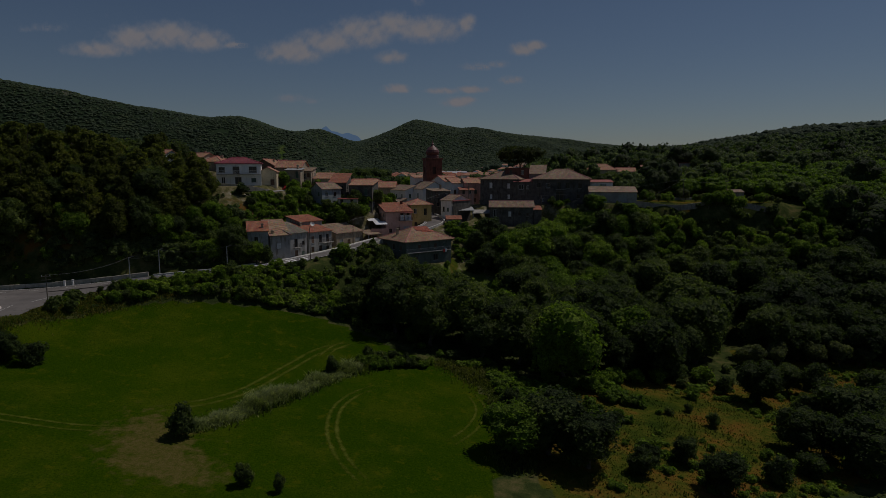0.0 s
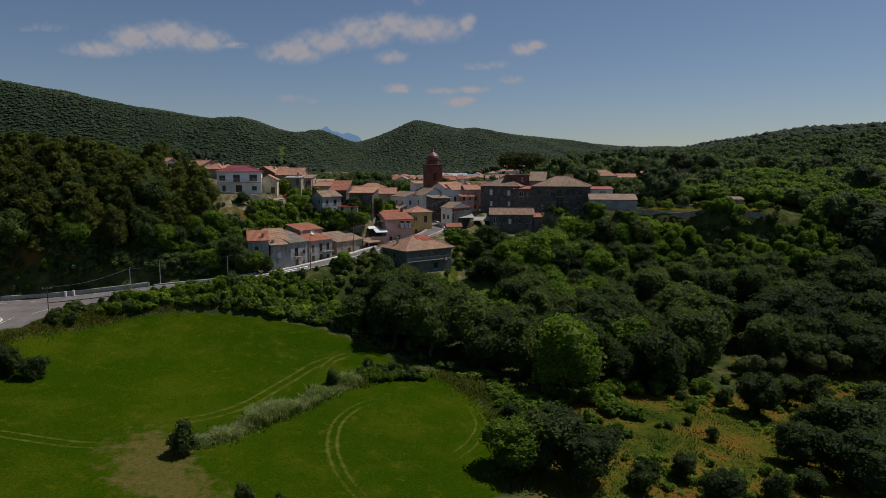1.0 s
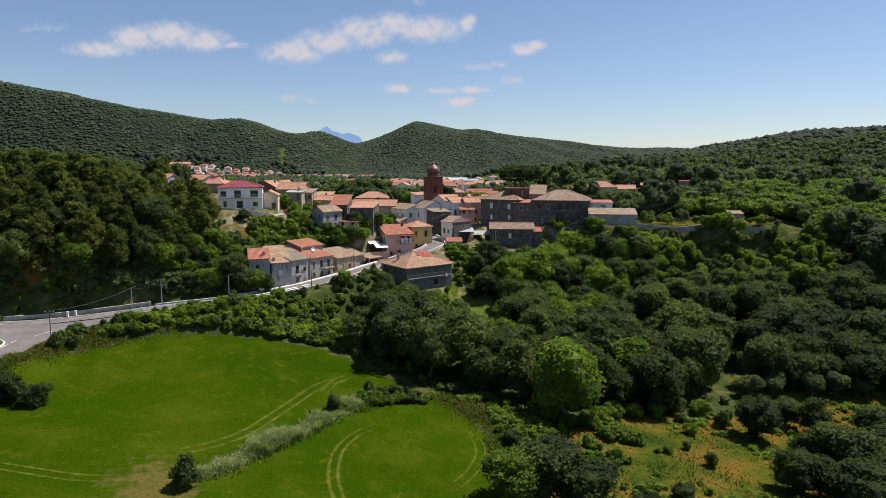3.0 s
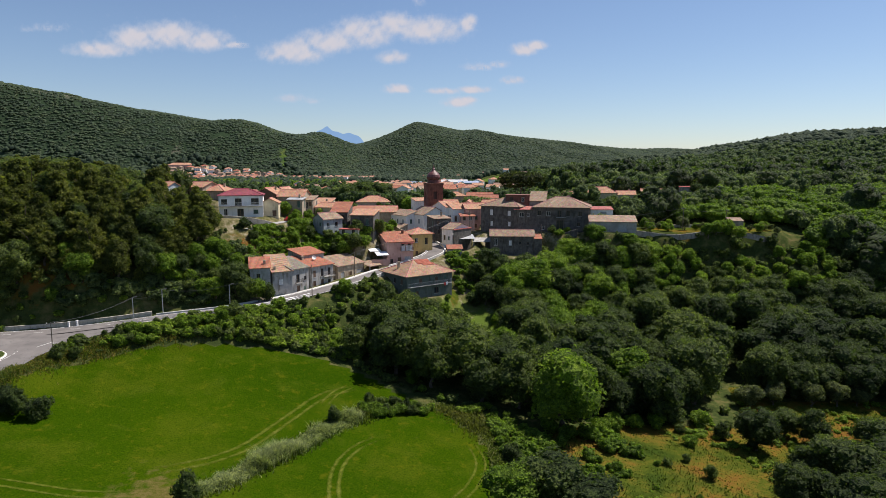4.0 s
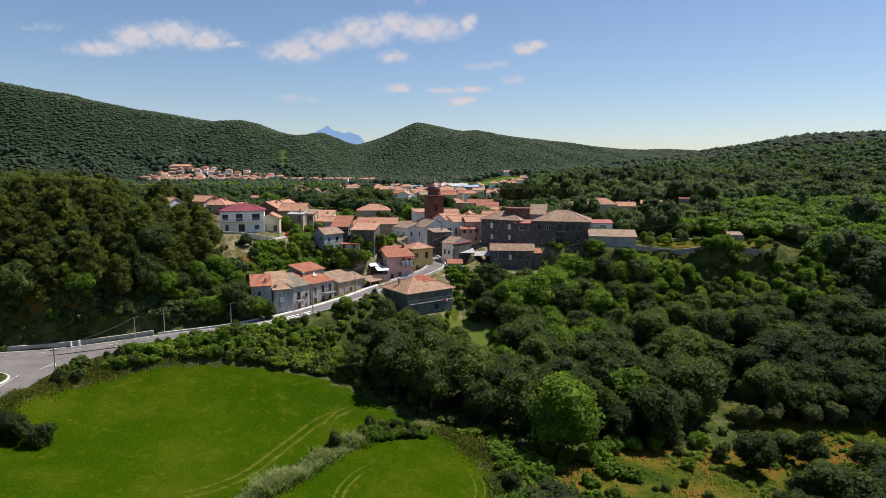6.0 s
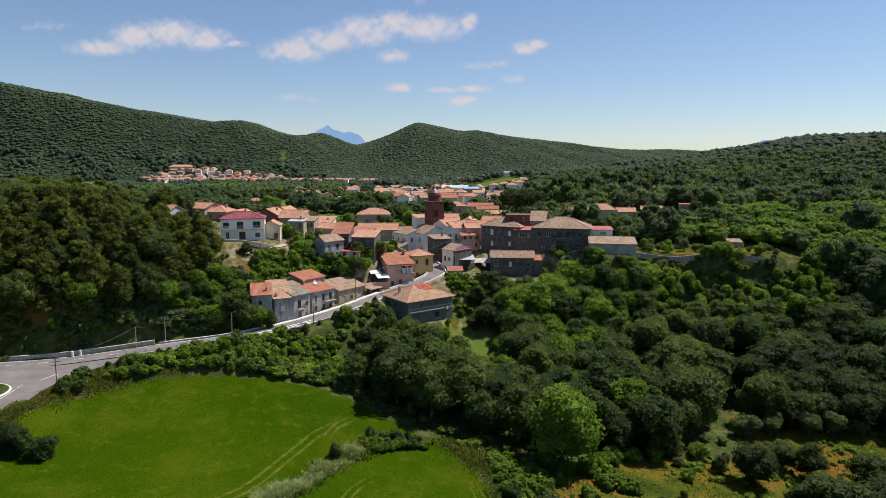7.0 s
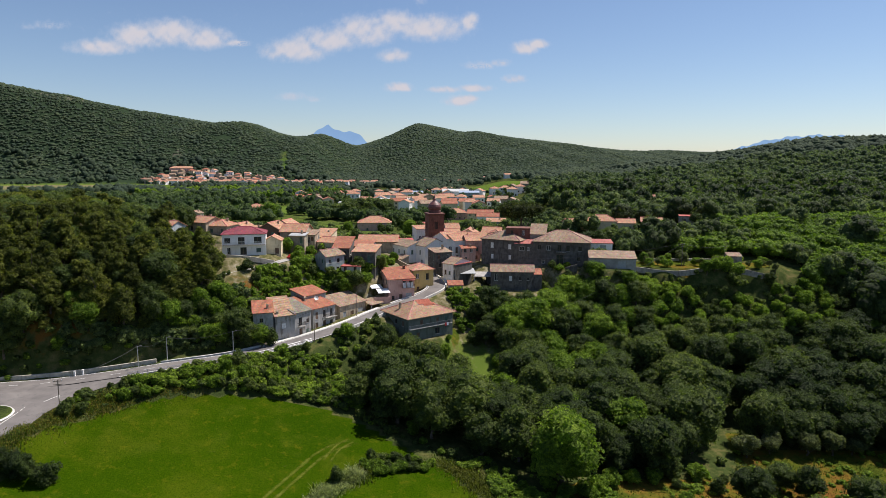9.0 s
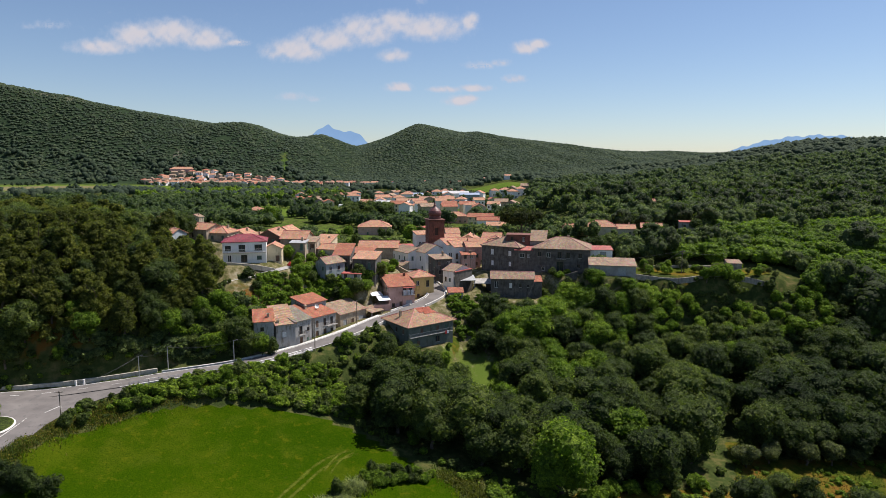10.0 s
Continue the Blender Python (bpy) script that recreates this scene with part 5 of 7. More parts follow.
# trees and bushes that stand by themselves
for kind, x, y, h, wide in [("bright", 24.5, 118.5, 17, 1.12), ("bright", 10.5, 85.5, 8.5, 1.35), ("broad", 15.5, 86.5, 10, 1.4), ("broad", 20.5, 83.5, 9, 1.45), ("bush", 28, 83, 4.5, 1.1), ("bush", 30.5, 87, 3.5, 1.0), ("oak", 38, 80, 6.5, 1.2), ("broad", 11.5, 99, 5.5, 0.8), ("bright_bush", 20.6, 116.6, 3.4, 1.2), ("bright_bush", 24, 114.6, 3.4, 1.3), ("bright_bush", 28.2, 115.4, 3.2, 1.3), ("bright_bush", 31, 118, 4.2, 1.2), ("bright_bush", 34.5, 121, 4.0, 1.2), ("bright_bush", 39, 122.6, 4.0, 1.2), ("bright_bush", 44, 124, 4.0, 1.2), ("bush", 49, 126.6, 4.6, 1.3), ("bright_bush", 54.6, 127.2, 4.4, 1.2), ("oak", 57.5, 138.5, 16.5, 1.05), ("broad", 62, 159, 15, 1.15), ("broad", 71, 160, 13, 1.1), ("broad", 46, 147, 12.5, 0.95), ("oak", 89, 161, 14.5, 1.2), ("oak", 101, 162, 14.5, 1.2), ("oak", 95, 166, 15, 1.15), ("oak", 112, 160, 15, 1.1), ("broad", 71.6, 125.5, 6.5, 1.3), ("broad", 5.5, 136, 15.5, 1.1), ("broad", -4, 141, 15.5, 1.05), ("broad", -12, 145, 15, 1.0),
                            ("broad", 64, 105, 7.5, 1.0), ("oak", 73, 94, 11, 1.3), ("oak", 62, 118, 9, 1.1), ("pine", -70, 178, 11, 1.1), ("pine", -67, 174, 12, 1.1), ("pine", -73, 172, 12, 1.1), ("pine", -65, 169.6, 10, 1.1), ("pine", -76.5, 181, 10, 1.1), ("pine", -80, 176, 12, 1.1), ("pine", -71, 167.4, 11, 1.1), ("pine", -78, 169, 12, 1.1), ("bush", -35.3, 80.8, 5.4, 0.8), ("bush", -20.4, 111.5, 3.6, 0.9), ("bush", -14.7, 119.5, 3.8, 0.7), ("bush", -23.7, 70, 3.6, 0.7), ("bush", -19.2, 69.2, 2.8, 0.6),
                            ("bush", -69, 101.5, 5.0, 1.1), ("oak", -73.5, 101.5, 5.6, 1.1), ("bush", -77, 100.5, 5.0, 1.1), ("olive", 70.9, 139.0, 6.6, 1.15), ("olive", 77.3, 140.5, 6.2, 1.1), ("olive", 85.8, 140.0, 6.6, 1.2), ("olive", 91.6, 140.0, 6.4, 1.2), ("olive", 96.6, 140.0, 5.6, 1.1),
                            ("umbrella", 29.5, 241, 20.5, 0.64), ("cypress", 76, 241, 11, 1.0), ("broad", 36, 88, 4.5, 1.1), ("bush", 48, 84, 5.0, 1.0), ("bush", 55, 88, 4.6, 1.1), ("bush", 47, 104, 3.2, 0.9), ("bush", 57, 122, 4.0, 1.0), ("bush", 45, 110, 2.0, 1.0), ("broad", -20, 158.5, 7.5, 1.0), ("broad", -15.5, 154, 9.5, 1.1), ("broad", -9, 156, 9, 1.1), ("broad", -3, 158, 8, 1.1), ("bright", -26, 160.5, 5, 1.0), ("bush", -14, 161.5, 5, 1.0), ("bush", 8.6, 176, 5.2, 0.95), ("bright", 19.5, 181, 10.5, 1.2), ("bright", 26.5, 182, 12.5, 1.2), ("bright", 33, 188.5, 10.5, 1.15), ("bright", 40, 197.5, 9.5, 1.1), ("bright", 44.5, 193.5, 10.5, 1.1), ("broad", 49.5, 192, 10.5, 1.1), ("bright", 54.5, 191.5, 9, 1.1), ("broad", 60, 192, 9.5, 1.1), ("bright", 65, 193.5, 7.5, 1.1), ("bright", 36.5, 194, 8.5, 1.1), ("bright", 47, 187, 8, 1.1), ("bright", 56, 186, 7.5, 1.1), ("bright", 39, 186.5, 8.5, 1.1), ("bright_bush", 14.5, 168.5, 4.6, 0.8), ("broad", 72, 112, 7, 1.2), ("oak", 80, 104, 11, 1.3), ("oak", 70, 103, 11, 1.3), ("oak", 64, 90, 10, 1.3), ("oak", 58, 97, 8, 1.2), ("oak", 92, 108, 11, 1.3), ("broad", 76, 122, 8, 1.0), ("oak", 84, 115, 10, 1.2), ("oak", 62, 96, 8, 1.1), ("oak", 84, 95, 10, 1.2), ("broad", -16, 164, 10, 0.9), ("broad", -9.5, 162.5, 11, 0.9), ("broad", -4, 163, 10, 0.9), ("bright_bush", 0.4, 164.5, 4.0, 1.0), ("bright_bush", 0.5, 169.5, 3.6, 0.9), ("bright_bush", 1.2, 173, 2.2, 0.9), ("bush", -16, 169, 3.6, 0.9), ("bush", -19.5, 172, 2.8, 0.8), ("bush", 11, 180, 4.0, 1.0), ("bright_bush", 5, 181, 2.6, 1.0), ("bush", 8, 187, 4.0, 1.0), ("bright_bush", 4, 191, 3.0, 1.2), ("bright_bush", 9.5, 193, 3.0, 1.2), ("bright_bush", 1.5, 193, 2.2, 1.1), ("bush", 13, 194.5, 2.4, 1.2), ("bright_bush", 17, 193.6, 2.6, 1.2), ("bush", 21, 194, 2.6, 1.2), ("bright_bush", 25, 193.8, 2.6, 1.2), ("bush", 29, 194.4, 3.0, 1.2), ("bush", -76.4, 119.8, 3.4, 1.0), ("bush", -74.6, 122.2, 3.0, 1.0),
                            ("broad", 49, 241, 8.5, 1.2), ("oak", 56, 240, 8.5, 1.2), ("broad", 63, 239, 8.5, 1.2), ("oak", 70, 239, 8.0, 1.2), ("broad", 59, 236, 8.5, 1.1), ("broad", 52, 235, 8, 1.1), ("bright", 84, 246, 6.5, 1.3), ("bright", 91, 243, 6.0, 1.4), ("broad", 100, 249, 5.5, 1.3), ("broad", 44, 243, 6.5, 1.1),
                            ("bright", -16, 300, 9, 1.3), ("bright", -50, 322, 6, 1.1), ("bush", -33, 322, 5.5, 1.1), ("bright", -113, 405, 12, 1.35), ("broad", -70, 410, 11, 1.3), ("broad", -62, 404, 13, 1.2), ("broad", -56, 412, 14, 1.2), ("broad", -49, 402, 12, 1.2), ("broad", -44, 410, 14, 1.2), ("broad", -37, 404, 12, 1.2), ("broad", -66, 424, 13, 1.2), ("broad", -52, 426, 14, 1.2), ("broad", -40, 424, 13, 1.2), ("cypress", -84, 400, 9, 1.6), ("broad", -118, 330, 9, 1.2), ("broad", -12, 300, 8, 1.2), ("broad", -20, 318, 9, 1.1), ("bright_bush", -50, 246, 3.6, 1.2), ("bush", -44, 236, 3.2, 1.1), ("bright_bush", -22, 214, 3.6, 1.2), ("bush", -33, 200, 4.2, 1.0), ("bright", -18, 219, 3.8, 1.2), ("bush", -44, 268, 4.0, 1.2), ("broad", -40, 280, 5.5, 1.2), ("bright", -22, 262, 4.5, 1.2), ("cypress", -29, 340, 9, 1.0), ("cypress", -18, 345, 7, 1.0), ("broad", 20, 300, 6, 1.2), ("broad", 14, 312, 7, 1.2), ("bush", 36, 207, 3.0, 1.2), ("bush", 33, 203, 3.6, 1.2), ("bright_bush", 38, 205, 3.0, 1.3), ("bush", 40.5, 203.5, 4.0, 1.2), ("bush", 35, 199.5, 4.2, 1.2), ("bright_bush", 41, 207.5, 2.6, 1.2)]:
    tree(kind, x, y, h, wide)
for kind, x, y, h, wide in [("bright_bush", -48.4, 179.4, 2.6, 1.3), ("bright", -44.8, 183.4, 4.6, 1.3), ("bright", -43.6, 187.6, 5.4, 1.3), ("bright_bush", -45.4, 188.6, 3.6, 1.3), ("bright_bush", -51.4, 176.6, 1.8, 1.3), ("broad", -41.8, 190.6, 4.6, 1.3), ("bright_bush", -38.6, 192.2, 3.6, 1.3), ("broad", -36, 193.2, 4.0, 1.3), ("broad", -33.4, 190.6, 4.4, 1.3), ("bright", -30.4, 189.4, 5, 1.3), ("broad", -27.4, 190.2, 5.4, 1.3), ("bright", -24.8, 191.8, 4.4, 1.3),
                            ("broad", -27.4, 195.4, 5.6, 1.1), ("bright_bush", -24.2, 196.2, 3.8, 1.1), ("bright", -20.6, 204, 4, 1.2), ("bright", -20.2, 209.6, 4, 1.2), ("bright_bush", -21.6, 215, 4, 1.2), ("bright_bush", -18.4, 213, 3, 1.2), ("bush", -35.6, 187.4, 4, 1.2), ("bright", -50.6, 197.6, 5.2, 1.1), ("bright", -46.8, 198.4, 4.6, 1.1), ("broad", -21.2, 199.4, 5.6, 1.1), ("bright", -22.4, 202.8, 4.8, 1.1), ("bright", -43.8, 201.6, 4.6, 1.0), ("broad", -49.6, 154.4, 7.0, 1.0), ("bright", -46.9, 154.8, 6.4, 0.9), ("bush", -44.9, 155.6, 5.4, 0.9), ("broad", -52.6, 155.4, 8.5, 1.1), ("bush", -55.5, 173, 3.6, 1.2), ("bush", -52.6, 171.4, 3.2, 1.2), ("bright_bush", -40, 186, 4, 1.3), ("bush", -37.6, 197, 3.2, 1.0), ("bush", -45.4, 191.6, 3.4, 1.2), ("bright_bush", -33, 186.8, 3.4, 1.2), ("bright_bush", -28.6, 187.6, 3, 1.2)]:
    tree(kind, x, y, h, wide, group="garden trees")
# hedge between field and road
scatter(("bright_bush", "bush", "bright_bush"), [(-72, 126), (-62, 132), (-52, 135), (-40, 138.5), (-30, 139), (-22, 138), (-22, 152), (-33, 155), (-44, 147), (-54, 142.5), (-68, 136)], 2.4, 1.8, 3.6, 11, 300, (0.9, 1.3), "hedge below the road", 0.8, 0.45)
scatter(("broad", "bright"), [(-26, 141), (-20, 138), (-14, 148), (-18, 157), (-26, 150)], 3.0, 5.0, 8.0, 12, 90, (0.9, 1.2), "hedge below the road", 2.0)
# the valley wood, with a sunny glade beside the square house
HOUSES.extend([(8.0, 167, 9.5), (4.5, 199.5, 4.5), (68.5, 142, 3.6), (74, 152, 3.0), (79, 162, 3.0)])
VALLEY = [(-20, 139), (-10, 133), (2, 127), (12, 124), (32, 124), (46, 127), (60, 128), (66, 142), (76, 143), (110, 143), (150, 138), (172, 150), (176, 172), (140, 178), (126, 185), (62, 184), (50, 190), (36, 194), (35, 190), (12, 190), (10, 184), (11, 172), (0, 160), (-12, 160), (-18, 160)]
scatter(("oak",), [(74, 141), (140, 141), (152, 152), (150, 168), (100, 170), (78, 162)], 3.4, 8.5, 14.0, 33, 300, (1.0, 1.25), "valley wood", 1.5, 0.62)
UPPER = [(10, 190), (11, 172), (40, 170), (70, 173), (100, 174), (100, 185), (62, 186), (50, 190), (36, 194)]
scatter(("broad", "bright", "broad", "oak", "broad"), UPPER, 2.8, 6.0, 9.5, 34, 300, (1.0, 1.25), "valley wood", 1.0, 0.55)
WEST = [(-20, 139), (-10, 133), (2, 127), (12, 124), (32, 124), (44, 127), (46, 176), (36, 190), (12, 190), (11, 172), (0, 160), (-18, 160)]
scatter(("broad", "broad", "bright", "broad", "oak"), WEST, 4.0, 8.0, 13.5, 35, 400, (0.95, 1.2), "valley wood", 1.5, 0.68)
scatter(("broad", "oak", "oak"), VALLEY, 3.4, 7.5, 14.5, 13, 900, (0.95, 1.2), "valley wood", 1.5, 0.62)
scatter(("bush", "bush", "bright_bush"), VALLEY, 1.0, 2.5, 4.5, 14, 40, (1.0, 1.4), "valley wood", 1.2, 0.5)
scatter(("bright", "bright", "broad"), [(36, 190), (64, 190), (64, 199), (38, 201)], 2.4, 4.5, 7.5, 26, 140, (1.0, 1.3), "valley wood", 0.3, 0.45)
scatter(("bright", "bright", "broad"), [(9, 184), (60, 188), (60, 197), (36, 197), (32, 190.5), (12, 190.5)], 2.2, 3.8, 6.2, 23, 260, (0.95, 1.25), "valley wood", 0.5, 0.4)
scatter(("bush", "bright_bush", "bright_bush", "bright"), [(60, 184), (130, 188), (134, 199), (60, 199)], 2.4, 3.2, 5.6, 24, 200, (0.95, 1.25), "valley wood", 0.5, 0.45)
# the bright thicket beside the row of houses
scatter(("bright", "bright_bush", "broad", "bright_bush"), [(-68, 152), (-58, 152.5), (-48, 158), (-50, 163), (-64, 162)], 2.2, 3.0, 6.0, 25, 120, (0.9, 1.3), "garden trees", 1.0, 0.5)
# the pine wood on the hill
HILL = [(-108, 132), (-100, 139), (-88, 143), (-74, 148), (-62, 153), (-58, 160), (-64, 168), (-76, 176), (-80, 196), (-90, 212), (-110, 222), (-150, 236), (-160, 215), (-125, 165)]
HILL_TOP = [(-112, 232), (-112, 196), (-98, 186), (-84, 176), (-74, 184), (-84, 206)]
scatter(("pine", "bush", "bright_bush"), HILL_TOP, 2.2, 2.2, 4.5, 18, 110, (0.9, 1.2), "pine wood above the road", 1.0, 0.5)
scatter(("pine", "pine", "pine", "broad"), HILL, 3.0, 8.5, 12.5, 15, 1100, (0.95, 1.25), "pine wood above the road", 1.0, 0.5)
scatter(("bush", "bright_bush", "pine"), [(-112, 138), (-88, 142), (-74, 147), (-58, 152), (-48, 158), (-48, 166), (-62, 164), (-80, 156), (-110, 148)], 2.0, 2.5, 5.0, 16, 90, (0.9, 1.3), "bushes above the road", 1.0, 0.25)
scatter(("pine", "broad", "pine", "bright", "pine"), [(-114, 137), (-100, 140.5), (-88, 143.5), (-74, 147), (-64, 151), (-62, 160), (-84, 155), (-114, 150)], 2.0, 4.0, 8.5, 27, 700, (0.9, 1.25), "pine wood above the road", 0.6, 0.32)
# gardens among the houses
scatter(("bright", "bright_bush", "bright_bush"), [(-60, 166), (-48, 160), (-38, 180), (-24, 192), (-22, 206), (-32, 206), (-46, 196), (-50, 182)], 2.6, 1.8, 4.4, 17, 120, (0.9, 1.3), "garden trees", 1.2)


# the woods too far off to count: many plain crowns in one sheet
def woods(name, mat, spots, variants, label, seed):
    """spots: x, y, height, width of each tree."""
    r = np.random.default_rng(seed)
    V, F = [], []
    k0 = 0
    z = height(spots[:, 0], spots[:, 1])
    for i, (x, y, h, w) in enumerate(spots):
        v, f = variants[r.integers(len(variants))]
        a = r.uniform(0, 6.28)
        c, s = math.cos(a), math.sin(a)
        q = np.empty_like(v)
        q[:, 0], q[:, 1], q[:, 2] = x + (v[:, 0] * c - v[:, 1] * s) * w, y + (v[:, 0] * s + v[:, 1] * c) * w, z[i] + v[:, 2] * h - 0.3
        V.append(q)
        F.append(f + k0)
        k0 += len(v)
    V, F = np.concatenate(V), np.concatenate(F)
    me = quads_mesh(name, V, F, mat, True)
    return tagged(new(name, me), label, "woods", kind="stuff")


PUFF = cap(ico(1), -0.5)


def light_crown(seed, lobes, cards, size):
    """A crown for the woods: billowing leafy lobes with loose sprays of leaves on them."""
    r = np.random.default_rng(seed)
    d = unit_dirs(r, lobes, 0.3)
    c = d * np.array((0.30, 0.30, 0.27)) * r.uniform(0.7, 1.05, (lobes, 1))
    c[:, 2] += 0.56
    rad = r.uniform(0.15, 0.25, lobes)
    c[0], rad[0] = (0, 0, 0.46), 0.36
    V, F, k0 = [], [], 0
    iv, fi = PUFF
    for j in range(lobes):
        ruffle = 1 + 0.10 * np.sin(iv[:, [0]] * 6 + j + seed) * np.sin(iv[:, [1]] * 7 + j) + r.uniform(-0.10, 0.10, (len(iv), 1))
        V.append(c[j] + iv * rad[j] * 0.93 * ruffle * np.array((1, 1, 1.15 if j == 0 else 0.92)))
        F.append(fi + k0)
        k0 += len(iv)
    k = r.choice(lobes, cards, p=rad ** 2 / (rad ** 2).sum())
    d = unit_dirs(r, cards, 0.3)
    p = c[k] + d * rad[k, None] * r.uniform(0.92, 1.12, (cards, 1))
    hid = np.zeros(cards, bool)
    for j in range(lobes):
        hid |= np.linalg.norm(p - c[j], axis=1) < rad[j] * 0.88
    p, d = p[~hid], d[~hid]
    n = len(p)
    nr = d + unit_dirs(r, n) * 0.7
    nr /= np.linalg.norm(nr, axis=1)[:, None]
    u = np.cross(nr, unit_dirs(r, n))
    u /= np.linalg.norm(u, axis=1)[:, None] + 1e-6
    w = np.cross(nr, u)
    s = size * r.uniform(0.6, 1.3, (n, 1))
    V.append(np.stack([p - u * s * 0.75, p + w * s * 0.5, p + u * s * 0.75 - nr * s * 0.2, p - w * s * 0.5], 1).reshape(-1, 3))
    q = np.arange(n)[:, None] * 4 + k0
    F += [q + np.array([[0, 1, 2]]), q + np.array([[0, 2, 3]])]
    return np.concatenate(V), np.concatenate(F)


def blob(seed):
    """A small uneven crown of few faces."""
    r = np.random.default_rng(seed)
    v, f = DOME
    v = v * (1 + 0.22 * np.sin(v[:, [1]] * 5 + seed) + r.uniform(-0.14, 0.14, (len(v), 1)))
    return np.stack([v[:, 0] * 0.5, v[:, 1] * 0.5, 0.45 + v[:, 2] * 0.52], 1), f


def spots_in(x0, x1, y0, y1, n, seed, keep, h=(7, 12), w=(0.9, 1.25)):
    r = np.random.default_rng(seed)
    x, y = r.uniform(x0, x1, n), r.uniform(y0, y1, n)
    ok = keep(x, y)
    x, y = x[ok], y[ok]
    hh = r.uniform(*h, len(x))
    return np.stack([x, y, hh, hh * r.uniform(*w, len(x))], 1)


def spots_grid(x0, x1, y0, y1, step, seed, keep, h=(7, 12), w=(0.9, 1.25)):
    """A closed wood: one tree to each shaken cell of a grid."""
    r = np.random.default_rng(seed)
    X, Y = np.meshgrid(np.arange(x0, x1, step), np.arange(y0, y1, step * 0.87))
    X[1::2] += step / 2
    x, y = (q.ravel() + r.uniform(-0.7, 0.7, q.size) * step for q in (X, Y))
    ok = keep(x, y)
    x, y = x[ok], y[ok]
    hh = r.uniform(*h, len(x)) * (1 + 0.22 * rough(x, y, 23, 4))
    return np.stack([x, y, hh, hh * r.uniform(*w, len(x))], 1)


MID = [light_crown(700 + i, 8, 170, 0.085) for i in range(6)]
FAR = [blob(800 + i) for i in range(8)]
LOW = cap(ICO1, -0.05)


def mound(seed):
    """The top of a low macchia crown that closes with its neighbours."""
    r = np.random.default_rng(seed)
    v = LOW[0] * (1 + r.uniform(-0.2, 0.2, (len(LOW[0]), 1)))
    return np.stack([v[:, 0] * 0.5, v[:, 1] * 0.5, v[:, 2] * 0.5 + 0.1], 1), LOW[1]


MACCHIA = [mound(820 + i) for i in range(8)]


def clear_of(x, y, extra=2.0):
    ok = np.ones(x.shape, bool)
    for a, b, c in HOUSES:
        ok &= (x - a) ** 2 + (y - b) ** 2 > (c + extra) ** 2
    return ok


def roads_clear(x, y, gap):
    ok = np.ones(x.shape, bool)
    for line, w in ((ROAD_LINE, 3.2), (BRANCH_LINE, 2.6), (LANE_LINE, 2.2), (JOIN_LINE, 3.2)):
        ok &= near_line(line, x, y)[0] > w + gap
    return ok


def noise_field(x, y):
    return rough(x, y, 45, 11) + 0.5 * rough(x, y, 17, 13)


def far_open(x, y):
    """Open land of the plain: fields and the villages."""
    return (region(x, y, 62, 800, 42, 135) < 1.05) | (region(x, y, -600, 930, 230, 150) < 1.05) | (region(x, y, -470, 940, 120, 60) < 1.05) | (region(x, y, -78, 330, 38, 46) < 1.0) | (region(x, y, -128, 490, 42, 38) < 1.0) | (region(x, y, -12, 555, 88, 135) < 1.0) | (region(x, y, 10, 335, 34, 52) < 1) | (region(x, y, -36, 316, 32, 30) < 1)


def far_village(x, y):
    return (region(x, y, -395, 1085, 135, 62) < 1) | (region(x, y, -235, 1040, 118, 42) < 1)


SLOPE_YARDS = [(58, 251, 6), (67, 249, 7), (76, 247, 6), (85, 244, 6), (99, 243, 7), (108, 324, 9), (112, 312, 7)]


def yards_clear(x, y):
    ok = np.ones(x.shape, bool)
    for a, b, c in SLOPE_YARDS:
        ok &= np.hypot(x - a, y - b) > c
    return ok


def right_slope(x, y):
    return yards_clear(x, y) & (x > 62 + (y - 205) * 0.05) & (x < 40 + y * 0.95) & clear_of(x, y, 3) & ~poly_mask(x, y, VALLEY) & ~(region(x, y, 90, 210, 31, 13) < 1) & ~far_open(x, y) & ((y > 200) | (x > 128)) & (y > 176)


woods("village_trees", LEAF_SLOPE, spots_in(-125, 130, 205, 330, 1300, 20, lambda x, y: clear_of(x, y, 0.5) & ((x < -106) | (x > 46) | (y > 306) | (noise_field(x * 4, y * 4) > 0.75)) & roads_clear(x, y, 0.8) & (x < 62 + (y > 225) * 50) & ~(region(x, y, 30, 250, 15, 16) < 1) & ((y > 245) | (x < -52) | (x > 48)) & ~((x > -106) & (x < -76) & (y < 215)) & ~(region(x, y, -72, 318, 40, 46) < 1) & ~(region(x, y, -36, 312, 26, 24) < 1), (3.5, 8)), MID, "garden trees among the village houses", 30)
def garden_ok(x, y):
    return clear_of(x, y, 0.3) & ~(region(x, y, -72, 346, 20, 16) < 1) & ~(region(x, y, -36, 318, 14, 10) < 1) & (noise_field(x * 3.2, y * 3.2) > 0.1) & roads_clear(x, y, 0.6)


woods("garden_trees", LEAF_SLOPE, spots_in(-125, 45, 228, 345, 620, 161, garden_ok, (2.2, 5.0), (1.0, 1.5)), MID, "small garden trees and hedges behind the village", 162)
woods("garden_trees", LEAF_BRIGHT, spots_in(-125, 45, 228, 345, 360, 163, garden_ok, (1.4, 3.6), (1.1, 1.7)), MID, "light green garden shrubs behind the village", 164)
FINE = [light_crown(720 + i, 12, 420, 0.055) for i in range(6)]
def sunny_belt(x, y):
    return right_slope(x, y) & (region(x, y, 152, 218, 72, 48, 20) < 1.1)


